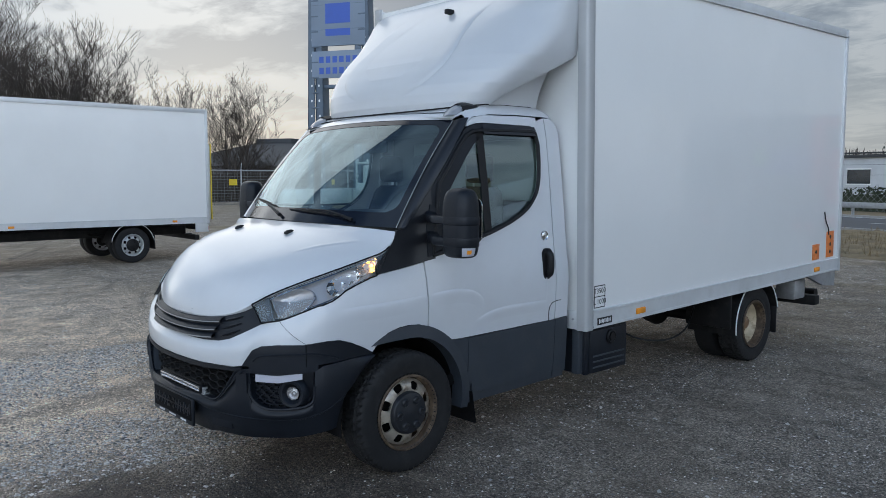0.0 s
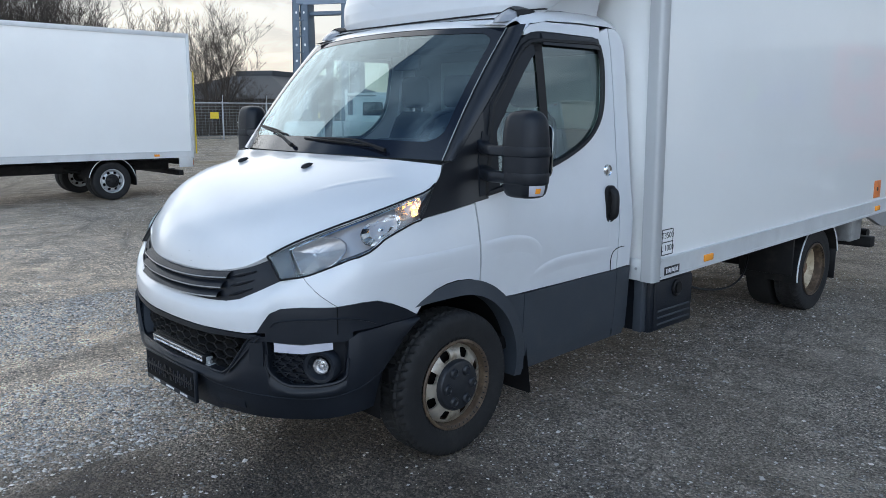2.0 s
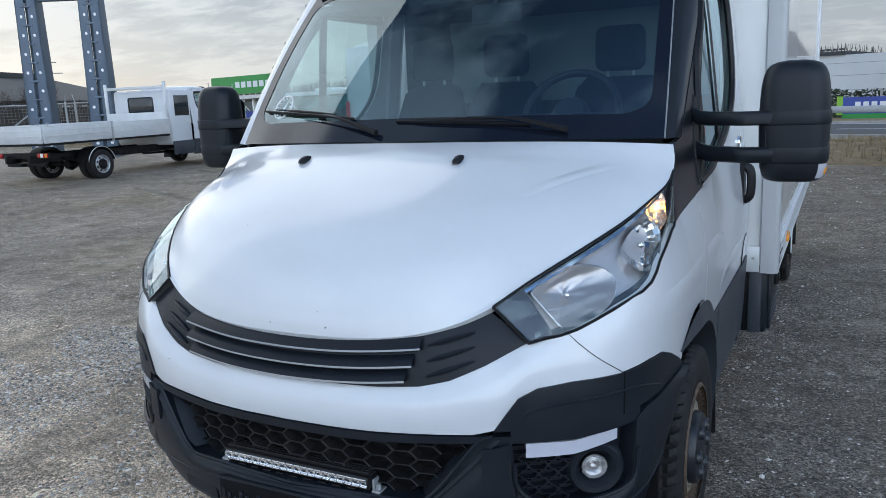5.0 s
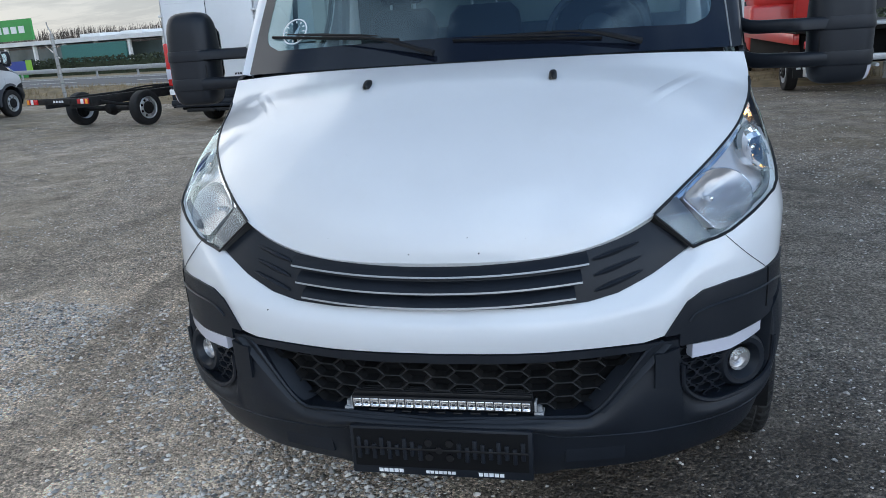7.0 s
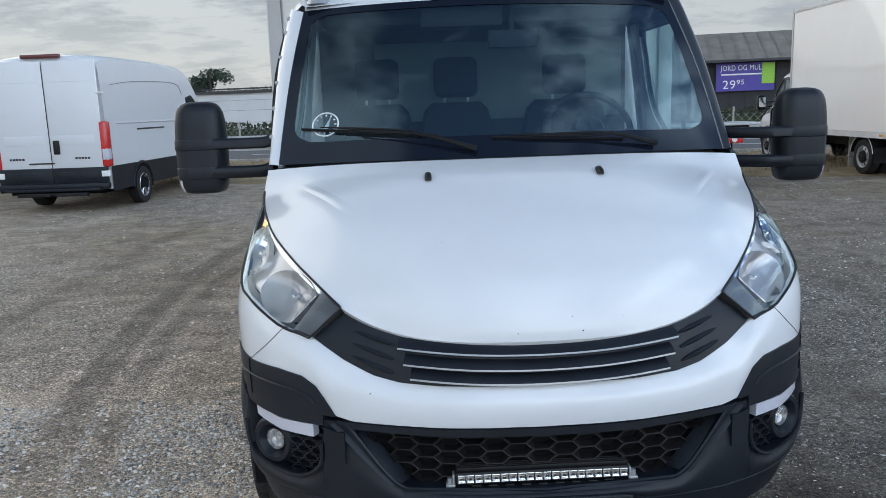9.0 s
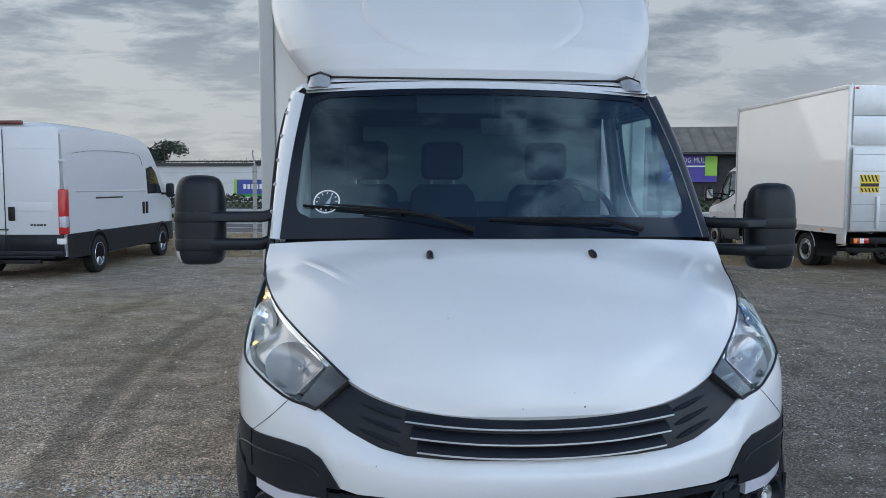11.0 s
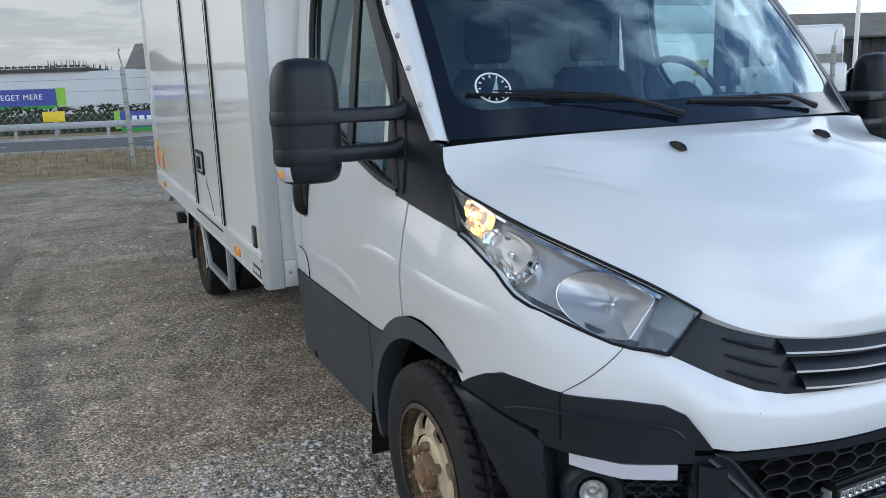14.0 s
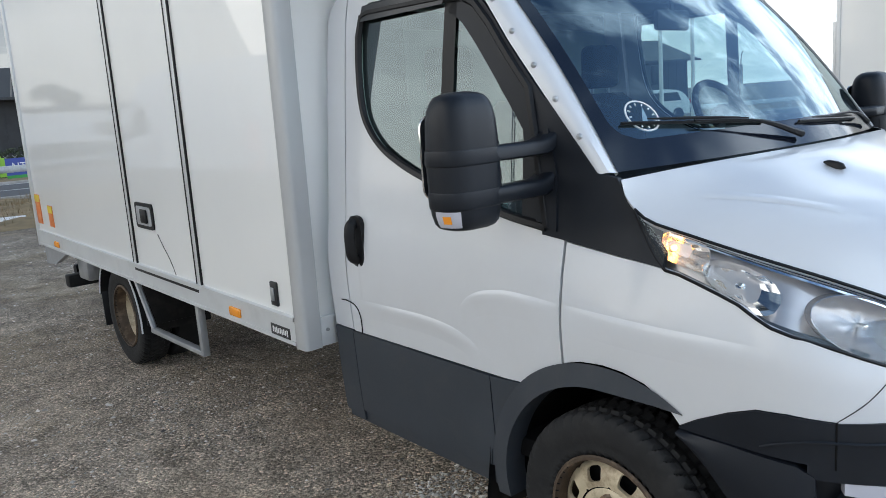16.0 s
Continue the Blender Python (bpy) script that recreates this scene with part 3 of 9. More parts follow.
    # the main moulding, and below a crease the lip that tucks in
    crease = [(0, 0.428), (UX(0.27), 0.428), (UX(0.30), 0.418), (UX(0.345), 0.412), (UX(0.6), 0.408), (UX(0.80), 0.410), (UX(0.90), 0.425), (UY(0.46), 0.462), *on_side([(0.52, 0.50), (0.56, 0.53), (0.60, 0.57), (0.66, 0.645), (0.735, 0.716)])]

    def bulge(u, z, f):
        side = min(1.0, max(0.0, (u - UX(0.80)) / 0.25))
        return 0.012 * math.sin(math.pi * min(1.0, f * 1.25)) * (1 - side) + 0.026 * side * math.sin(math.pi * (0.15 + 0.7 * f))

    def tuck(u, z, f):
        side = min(1.0, max(0.0, (u - UX(0.80)) / 0.25))
        return 0.026 * side * math.sin(math.pi * 0.15) - 0.010 - 0.028 * (1 - f)
    bump_main = add("bumper", band(crease, hi, 70, 10, 0.0, 0.07, bulge).both(), PLASTIC, "dark grey plastic front bumper, dusty")
    low2 = [(u, min(z, float(np.interp(u, [c[0] for c in crease], [c[1] for c in crease])) - 0.002)) for u, z in low]
    add("bumper_chin", band(low2, [(u, z - 0.001) for u, z in crease], 70, 5, 0.0, 0.05, tuck).both(), PLASTIC, "dark plastic lower lip of the bumper")
    # rounded edges that catch the light: the air intake's rim, the crease, the shelf under the light bar
    rim_pts = [skin(u, z + 0.001, 0.001) for u, z in hi[:7]]
    add("intake_edge", tube(smooth(rim_pts, 40), 0.0065, 6, False).both(), PLASTIC, "", bump_main)
    cr_pts = [skin(u, z, tuck(u, z, 1.0) + 0.008) for u, z in curve_uz(crease[:10], 60)]
    add("bumper_crease", tube(cr_pts, 0.0055, 6, False).both(), PLASTIC, "", bump_main)
    shelf = sheet([[skin(UX(x), z, o) for x in np.linspace(0, 0.42, 20)] for z, o in ((0.462, 0.006), (0.474, -0.004), (0.478, -0.05), (0.482, -0.09))])
    add("bumper_shelf", shelf.both(), PLASTIC, "", bump_main)
    for k in range(9):
        x = -0.2 + 0.05 * k
        p = skin(UX(abs(x)), 0.479, -0.02)
        add("shelf_slot", box(x - 0.014, x + 0.014, p[1] - 0.006, p[1] + 0.012, 0.476, 0.4825, 0.003), SEAL, "", bump_main)
    for s in (1, -1):
        # slanted facet beside the intake
        fac = [[skin(UX(x0 + (x1 - x0) * q), z, o) for q, o in ((0.0, -0.055), (0.35, -0.02), (0.8, 0.006), (1.0, 0.013))] for z, x0, x1 in ((0.484, 0.405, 0.452), (0.53, 0.445, 0.500), (0.585, 0.495, 0.552), (0.64, 0.548, 0.602), (0.668, 0.585, 0.630))]
        add("intake_facet", sheet(fac).side(s), PLASTIC, "", bump_main)
        add("bumper_pad", band([(UX(0.355), 0.318), (UX(0.515), 0.322)], [(UX(0.350), 0.392), (UX(0.51), 0.390)], 8, 2, -0.020, 0.012).side(s), PLASTIC, "", bump_main)
        add("bumper_pad", band([(UX(0.585), 0.545), (UX(0.645), 0.545)], [(UX(0.612), 0.645), (UX(0.648), 0.655)], 6, 2, 0.017, 0.010).side(s), PLASTIC, "", bump_main)
        # raised rim round the fog lamp pocket
        ring_uz = curve_uz([(UX(0.662), 0.60), (UX(0.667), 0.535), (UX(0.70), 0.495), (UX(0.745), 0.474), (UX(0.80), 0.472), (UX(0.86), 0.480), (UX(0.905), 0.494), (UX(0.926), 0.522), (UX(0.930), 0.60)], 40)
        add("fog_pocket_rim", tube([skin(u, z, 0.010 + 0.012 * min(1.0, max(0.0, (u - UX(0.80)) / 0.2))) for u, z in ring_uz], 0.007, 6, False).side(s), PLASTIC, "", bump_main)
    add("bumper_lip", band([(0, 0.640), (UX(0.3), 0.642), (UX(0.56), 0.655), (UX(0.60), 0.665)], [(0, 0.664), (UX(0.3), 0.665), (UX(0.56), 0.674), (UX(0.60), 0.676)], 24, 2, 0.004, 0.05).both(), PLASTIC)
    # near-black sheet stands in for the shaded depth behind the grille
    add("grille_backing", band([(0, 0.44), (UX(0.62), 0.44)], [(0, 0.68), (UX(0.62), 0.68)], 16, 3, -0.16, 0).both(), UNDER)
    # honeycomb of the lower grille
    comb = Geo()
    rx, rz = 0.047, 0.0235
    for row in range(10):
        for col in range(-5, 6):
            x, z = (col + 0.5 * (row % 2)) * rx * 3, 0.478 + row * rz * 0.866
            lim = 0.38 + max(0, (z - 0.47)) * 0.95
            if abs(x) > lim:
                continue
            rings = []
            for q, o in ((1.0, -0.040), (0.90, -0.038), (0.86, -0.044), (0.80, -0.072)):
                ring = []
                for k in range(6):
                    a = radians(60 * k)
                    hx, hz = x + q * rx * math.cos(a), z + q * rz * math.sin(a)
                    p = skin(UX(min(abs(hx), 0.66)), hz, o)
                    ring.append((math.copysign(p[0], hx), p[1], hz))
                rings.append(ring)
            comb.add(sheet(rings, close_u=True))
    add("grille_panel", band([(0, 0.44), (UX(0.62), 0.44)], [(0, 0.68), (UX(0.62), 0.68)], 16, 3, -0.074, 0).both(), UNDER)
    add("honeycomb_grille", comb, CHASSIS, "black honeycomb lower grille")

    for s in (1, -1):
        # fog lamp pocket, daytime lamp, fog lamp
        pocket = add("fog_lamp_pocket", band([(UX(0.655), 0.46), (UX(0.935), 0.46)], [(UX(0.655), 0.69), (UX(0.935), 0.69)], 14, 8, -0.045, 0).side(s), PLASTIC)
        comb = Geo()
        for row in range(7):
            for col in range(8):
                x, z = 0.675 + (col + 0.5 * (row % 2)) * 0.047, 0.478 + row * 0.024
                if x > 0.80 or z > 0.63 or z < 0.49 - (x - 0.70) * 0.3:
                    continue
                rings = [[skin(UX(x + q * 0.030 * math.cos(radians(60 * k))), z + q * 0.0145 * math.sin(radians(60 * k)), o) for k in range(6)] for q, o in ((1.0, -0.022), (0.78, -0.022), (0.72, -0.044))]
                comb.add(sheet(rings, close_u=True))
        add("fog_pocket_mesh", comb.side(s), PLASTIC, "", pocket)
        add("daytime_lamp", band([(UX(0.690), 0.612), (UX(0.80), 0.612), (UX(0.895), 0.634)], [(UX(0.690), 0.652), (UX(0.80), 0.650), (UX(0.895), 0.668)], 14, 3, 0.004, 0.03).side(s), CLEARLENS, "milky white daytime running lamp")
        add("lamp_hood_strip", band([(UX(0.655), 0.655), (UX(0.80), 0.655), (UX(0.94), 0.672)], [(UX(0.655), 0.695), (UX(0.80), 0.70), (UX(0.94), 0.712)], 16, 2, 0.006, 0.05).side(s), PLASTIC)
        c, d = Vector(skin(UX(0.855), 0.553, -0.02)), Vector((0.50, -0.86, 0)).normalized()
        turn = Matrix.Translation(c) @ d.to_track_quat("Z", "Y").to_matrix().to_4x4()
        ring = lathe([(0.084, -0.025), (0.080, 0.006), (0.070, 0.018), (0.056, 0.016), (0.044, 0.000), (0.036, -0.016)], 32, "z").moved(turn)
        bez = add("fog_lamp_bezel", ring.side(s), PLASTIC)
        add("fog_lamp_reflector", lathe([(0.036, 0.0), (0.031, -0.010), (0.024, -0.012), (0.018, -0.020), (0.010, -0.018), (0.001, -0.022)], 16, "z").moved(turn).side(s), BOWL, "", bez)
        add("fog_lamp_glass", lathe([(0.037, 0.0), (0.031, 0.006), (0.018, 0.010), (0.001, 0.011)], 24, "z").moved(turn).side(s), LAMPGLASS, "", bez)
        # dark eyebrow panel above the bumper
        brow_hi = bar_lo[3:] + on_side([(0.46, 0.828), (0.53, 0.828), (0.60, 0.805), (0.68, 0.768), (0.735, 0.736)])
        brow_lo = [(UX(0.615), 0.688), (UX(0.655), 0.690), (UX(0.80), 0.692), (UX(0.905), 0.702), *on_side([(0.50, 0.715), (0.60, 0.724), (0.735, 0.732)])]
        brow = add("eyebrow_panel", band(brow_lo, brow_hi, 40, 5, 0.006, 0.03).side(s), PLASTIC, "dark plastic bumper wing")
        pts = [skin(u, z, 0.007) for u, z in curve_uz([(UX(0.68), 0.722), (UX(0.70), 0.742), (UX(0.76), 0.757), (UX(0.87), 0.765), (UX(0.93), 0.768), (UY(0.48), 0.75), (UY(0.52), 0.735)], 24)]
        add("eyebrow_crease", tube(pts, 0.0045, 6).side(s), PLASTIC, "", brow)
        seam = [skin(UX(0.908), z, 0.0065) for z in np.linspace(0.70, 0.818, 6)]
        add("panel_gap", tube(seam, 0.0025, 5).side(s), UNDER, "", brow)

        # fender
        lamp_lo = [(UX(0.80), 0.936), (UX(0.86), 0.962), (UX(0.91), 0.990), *on_side([(0.46, 1.022), (0.52, 1.045), (0.57, 1.078), (0.66, 1.112), (0.76, 1.142), (0.80, 1.150)])]
        f_lo = [(UX(0.80), 0.932), (UX(0.83), 0.896), (UX(0.865), 0.858), (UX(0.907), 0.818), *on_side([(0.46, 0.830), (0.53, 0.830), (0.60, 0.807), (0.68, 0.770), (0.735, 0.738), (0.78, 0.795), (0.84, 0.832), (0.91, 0.850), (0.98, 0.856), (1.06, 0.850), (1.125, 0.832)])]
        f_hi = lamp_lo + on_side([(0.95, 1.168), (1.125, 1.196)])
        add("panel_gap", tube([skin(u, z, 0.0008) for u, z in curve_uz([(UX(0.80), 0.934), (UX(0.83), 0.898), (UX(0.865), 0.860), (UX(0.906), 0.819)], 16)], 0.0011, 5, False).side(s), SEAL)
        add("fender", band(f_lo, f_hi, 50, 8).side(s), WHITE, "white painted front fender")
        # black wing cover in front of the door
        add("wing_cover", band(on_side([(0.80, 1.152), (0.95, 1.172), (1.15, 1.204), (1.215, 1.214)]), on_side([(0.80, 1.19), (0.875, 1.262), (0.93, 1.318), (0.965, 1.385), (1.03, 1.398), (1.215, 1.622)]), 20, 6, 0.003).side(s), GLOSSBLACK if s > 0 else PLASTIC, "black plastic wing cover below the front pillar")

        # head lamp
        up = [Vector(HOOD_EDGE[i]) for i in range(0, int(HOOD_N * 0.88), 2)]
        lowc = [Vector(skin(UX(0.706), 0.917, 0.0)), Vector(skin(UX(0.75), 0.928)), *[Vector(skin(u, z)) for u, z in lamp_lo]]
        dn = [Vector(p) for p in smooth([tuple(p) for p in lowc] + [skin(UY(0.85), 1.20), skin(UY(0.885), 1.25)], len(up))]
        rows = []
        for k in range(9):
            w = k / 8
            rows.append([tuple(a.lerp(b, w) + Vector((0.75, -0.55, 0.35)) * 0.02 * math.sin(math.pi * w) * min(1, 6 * i / len(up), 4 * (1 - i / len(up)))) for i, (a, b) in enumerate(zip(up, dn))])
        inward = Vector((-0.62, 0.72, -0.1)).normalized()
        lamp = add("headlamp", sheet([[tuple(Vector(p) + inward * 0.10) for p in r] for r in [[tuple(a.lerp(b, w)) for a, b in zip(up, dn)] for w in np.linspace(0.02, 0.98, 7)]]).side(s), HOUSING, "clear halogen headlamp with silver reflectors")
        rim = [tuple(p) for p in rows[0]] + [r[-1] for r in rows[1:]] + [tuple(p) for p in rows[-1][::-1]][1:] + [r[0] for r in rows[::-1]][1:-1]
        add("headlamp_rim", sheet([rim, [tuple(Vector(p) + inward * 0.11) for p in rim]], close_u=True).side(s), HOUSING, "", lamp)
        edge = rim + rim[:1]
        add("headlamp_seal", tube(edge, 0.0045, 5, False).side(s), SEAL, "", lamp)
        gl = add("headlamp_glass", sheet(rows).side(s), LAMPGLASS, "clear lamp glass", lamp)
        gl.visible_shadow = False
        # reflectors set into the grey housing
        def spot(i, w, inn):
            f = min(i, 0.999) * (len(up) - 1)
            k = int(f)
            a, b = up[k].lerp(up[k + 1], f - k), dn[k].lerp(dn[k + 1], f - k)
            return a.lerp(b, w) + inward * inn

        def hollow(ci, cw, di, dw, front, deep, power=0.75, flutes=0.0, pitch=30, cut=1.0, n=36):
            rows_h = []
            for q, skirt in ((1.0, 0.055), (1.0, 0.0), (0.94, 0.0), (0.8, 0.0), (0.62, 0.0), (0.42, 0.0), (0.22, 0.0), (0.06, 0.0)):
                ring_h = []
                for k in range(n):
                    c, d = math.cos(2 * math.pi * k / n), math.sin(2 * math.pi * k / n)
                    ii = ci + di * q * max(-cut, math.copysign(abs(c) ** power, c))
                    ww = cw + dw * q * math.copysign(abs(d) ** power, d)
                    ring_h.append(tuple(spot(ii, ww, front + skirt + deep * (1 - q * q) + flutes * 2 * abs((ii * pitch) % 1 - 0.5) * min(1, 3 * (1 - q)))))
                rows_h.append(ring_h)
            return sheet(rows_h, close_u=True)
        face = sheet([[tuple(spot(i, w, 0.062 - 0.018 * math.exp(-((i - 0.44) / 0.10) ** 2) - 0.022 * (1 - w) * min(1, max(0, (i - 0.30) / 0.4)))) for i in np.linspace(0.02, 0.845, 34)] for w in np.linspace(0.05, 0.97, 9)])
        add("lamp_end_cover", sheet([[tuple(spot(i, w, 0.010 + 0.06 * max(0.0, i - 0.09))) for i in np.linspace(0.012, 0.135 - 0.03 * w, 6)] for w in np.linspace(0.03, 0.97, 7)]).side(s), ENDCOVER, "grey inner end of the lamp", lamp)
        inner = add("reflector_bowl", hollow(0.235, 0.54, 0.150, 0.45, 0.012, 0.046, 1.0, 0.003, 40, 0.62).side(s), BOWL, "", lamp, 20)
        add("bowl_edge", tube([tuple(spot(0.235 + 0.151 * max(-0.62, math.cos(a)), 0.54 + 0.452 * math.sin(a), 0.011)) for a in np.linspace(0, 2 * math.pi, 41)], 0.0010, 5, False).side(s), CHROME, "", inner)
        m = Matrix.Translation(spot(0.235, 0.54, 0.040)) @ Vector((0.45, -0.88, 0.10)).to_track_quat("Z", "Y").to_matrix().to_4x4()
        add("bulb_cap", lathe([(0.008, -0.02), (0.008, 0.008), (0.005, 0.013), (0.001, 0.014)], 14, "z").moved(m).side(s), CHROME, "", inner)
        outer = add("reflector_bowl", hollow(0.580, 0.61, 0.118, 0.37, 0.010, 0.052, 0.9, 0.016, 17, n=16).side(s), REFLECTOR, "", lamp, 4)
        m = Matrix.Translation(spot(0.575, 0.62, 0.034)) @ Vector((0.45, -0.88, 0.10)).to_track_quat("Z", "Y").to_matrix().to_4x4()
        add("lamp_ring", lathe([(0.001, 0.012), (0.007, 0.010), (0.009, 0.004), (0.009, -0.012), (0.001, -0.014)], 14, "z").moved(m).side(s), CHROME, "", outer)
        add("lamp_face", face.side(s), FACE, "smooth pale lamp housing", lamp)
        flash = add("indicator_reflector", hollow(0.765, 0.40, 0.085, 0.36, 0.012, 0.040, 0.6, 0.010, 34, n=18).side(s), SATIN, "", lamp, 6)
        m = Matrix.Translation(spot(0.785, 0.40, 0.040)) @ Vector((0.55, -0.83, 0.1)).to_track_quat("Z", "Y").to_matrix().to_4x4()
        add("indicator_bulb", lathe([(0.006, -0.010), (0.009, 0.0), (0.006, 0.007), (0.001, 0.009)], 14, "z").moved(m).side(s), AMBERLIT, "lit amber indicator", flash)
        for w0, w1, inn in ((0.03, 0.075, 0.012), (0.095, 0.15, 0.015)):
            strip = sheet([[tuple(spot(i, w, inn)) for k, i in enumerate(np.linspace(0.10, 0.82, 25))] for w in (w0, w1)])
            add("lamp_brow", strip.side(s), REFLECTOR, "", lamp, 12)
        add("lamp_lower_trim", sheet([[tuple(spot(i, w, 0.012 + 0.02 * (0.99 - w) * 8)) for i in np.linspace(0.02, 0.82, 24)] for w in (0.91, 0.95, 0.99)]).side(s), CLAD, "", lamp)
        add("lamp_tail_cover", sheet([[tuple(spot(i, w, 0.012 + 0.01 * (0.97 - i) * 5)) for i in np.linspace(0.845, 0.985, 6)] for w in (0.04, 0.35, 0.65, 0.96)]).side(s), HOUSING, "dark tail of the lamp", lamp)
        for k in range(3):
            add("tail_mark", tube([tuple(spot(0.885 + 0.02 * k, w, 0.006)) for w in (0.5, 0.62, 0.72)], 0.0016, 4).side(s), SEAL, "", lamp)

        # door
        dlo = on_side([(1.135, 0.80), (1.22, 0.775), (1.32, 0.725), (1.40, 0.722), (2.27, 0.732)])
        dhi = on_side([(1.135, 1.198)] + WIN_LO + [(2.192, 2.055), (2.27, 2.080)])
        door = add("door", band(dlo, dhi, 60, 12).side(s), WHITE, "white painted cab door with a black handle")
        add("door_top_frame", band(on_side(WIN_HI), on_side([(1.20, 1.595), (1.28, 1.69), (1.36, 1.79), (1.45, 1.90), (1.52, 1.975), (1.58, 2.006), (1.68, 2.020), (2.12, 2.018), (2.165, 2.005), (2.18, 1.97)]), 24, 2).side(s), PLASTIC, "black window surround", door)
        add("door_top_rail", band(on_side([(1.54, 1.994), (1.60, 2.013), (1.68, 2.023), (2.12, 2.021), (2.168, 2.008), (2.19, 1.96)]), on_side([(1.54, 2.012), (1.60, 2.050), (1.70, 2.070), (2.0, 2.079), (2.19, 2.080)]), 24, 3).side(s), WHITE, "", door)
        ring = on_side(WIN_LO) + on_side(WIN_HI[::-1])[1:-1]
        add("window_seal", tube([skin(u, z, 0.002) for u, z in ring] + [skin(*ring[0], 0.002)], 0.014, 6, False).side(s), SEAL, "", door)
        pane = add("door_window", band(on_side(WIN_LO), on_side(WIN_HI), 40, 8, -0.010, 0).side(s), SIDEGLASS, "tinted door glass", door)
        pane.visible_shadow = False
        add("window_divider", sheet([[skin(UY(1.612 + dy + 0.02 * (1 - k)), 1.335 + k * 0.645, -0.003) for k in np.linspace(0, 1, 8)] for dy in (0, 0.030, 0.062)]).side(s), SEAL, "", door)
        add("quarter_light_border", band(on_side([(1.20, 1.237), (1.30, 1.255)]), on_side([(1.20, 1.54), (1.30, 1.66)]), 4, 3, -0.004, 0).side(s), PLASTIC, "", door)
        brow = [(1.205, 1.40), (1.205, 1.545), (1.29, 1.665), (1.36, 1.755), (1.45, 1.865), (1.52, 1.930), (1.60, 1.962), (1.64, 1.968)]
        add("quarter_light_frame", sheet([[skin(UY(y + a * (1.0 if y < 1.5 else 1.0 - (y - 1.5) * 5.5)), z - b, -0.003) for y, z in brow] for a, b in ((0, 0), (0.035, 0.02), (0.075, 0.045))]).side(s), PLASTIC, "", door)
        add("rain_deflector", sheet([[skin(UY(y), 2.015 - q * 0.060, 0.004 + 0.009 * q) for y in np.linspace(1.67, 2.16, 12)] for q in (0, 0.5, 1)]).side(s), GLOSSBLACK, "smoked rain deflector", door)
        def ridge(line, rise=0.0055, up_w=0.006, dn_w=0.075):
            line = curve_uz(line, 40)
            fade = [min(1.0, 3.5 * k / 39, 3.5 * (39 - k) / 39) for k in range(40)]
            return sheet([[skin(UY(y), z + a, 0.0006 + rise * h * f) for (y, z), f in zip(line, fade)] for a, h in ((up_w + 0.004, 0.0), (up_w * 0.4, 0.75), (-0.006, 1.0), (-0.022, 0.8), (-dn_w * 0.6, 0.3), (-dn_w, 0.0))])
        add("door_crease", ridge([(1.14, 1.003), (1.25, 1.013), (1.366, 1.016), (1.47, 1.0), (1.54, 0.97), (1.585, 0.93)]).side(s), WHITE, "", door, 60)
        add("door_crease", ridge([(1.50, 0.785), (1.555, 0.82), (1.648, 0.849), (1.80, 0.864), (2.0, 0.864), (2.26, 0.861)], 0.005, 0.008, 0.06).side(s), WHITE, "", door, 60)
        add("fender_crease", ridge([(0.50, 0.975), (0.66, 0.985), (0.80, 0.988), (0.95, 0.994), (1.122, 1.002)], 0.004, 0.008, 0.07).side(s), WHITE, "", door, 60)
        cx, cz = skin(UY(2.185), 1.115)[0], 1.115
        pad = slab([(2.185 + a, cz + b) for a, b in rounded(0.085, 0.205, 0.035)], "x", cx - 0.01, cx + 0.008)
        add("door_handle_recess", pad.side(s), SEAL, "", door)
        add("door_handle", tube(smooth([(cx + 0.004, 2.185, 1.035), (cx + 0.03, 2.185, 1.055), (cx + 0.036, 2.185, 1.115), (cx + 0.03, 2.185, 1.175), (cx + 0.004, 2.185, 1.195)], 16), 0.015, 10, True, 1.5).side(s), SEAL, "black door handle", door)
        if s > 0:
            kx = skin(UY(2.18), 1.30)[0]
            key = lathe([(0.001, 0.006), (0.022, 0.006), (0.025, 0.004), (0.032, 0.009), (0.035, 0.0)], 24, "x").at(kx, 2.18, 1.30)
            add("door_lock", key, CHROME, "round chrome door lock", door)
        clad_lo = on_side([(1.46, 0.385), (1.60, 0.362), (2.27, 0.375)])
        clad_hi = on_side([(1.46, 0.716), (1.60, 0.718), (2.27, 0.728)])
        add("door_cladding", band(clad_lo, clad_hi, 14, 5, 0.008).side(s), CLAD, "dark grey lower door cladding", door)
        add("door_cladding_front", band(on_side([(1.30, 0.71), (1.37, 0.60), (1.43, 0.47), (1.456, 0.386)]), on_side([(1.30, 0.722), (1.456, 0.716)]), 10, 4, 0.007).side(s), CLAD, "", door)
        flap = curve_uz([(2.225, 0.665), (2.207, 0.76), (2.211, 0.815), (2.235, 0.845), (2.285, 0.858), (2.33, 0.858)], 20)
        add("fuel_flap" if s > 0 else "panel_gap", tube([skin(UY(y), z, 0.0022) for y, z in flap], 0.0026, 5, False).side(s), SEAL, "", door)
        # rear corner post of the cab and sill
        add("cab_corner", band(on_side([(2.277, 0.735), (2.405, 0.74)]), on_side([(2.277, 2.080), (2.33, 2.078), (2.365, 2.062), (2.39, 2.03), (2.405, 1.98)]), 8, 14).side(s), WHITE)
        add("cab_corner_cladding", band(on_side([(2.277, 0.33), (2.405, 0.36)]), on_side([(2.277, 0.73), (2.405, 0.735)]), 8, 5, 0.006).side(s), CLAD)
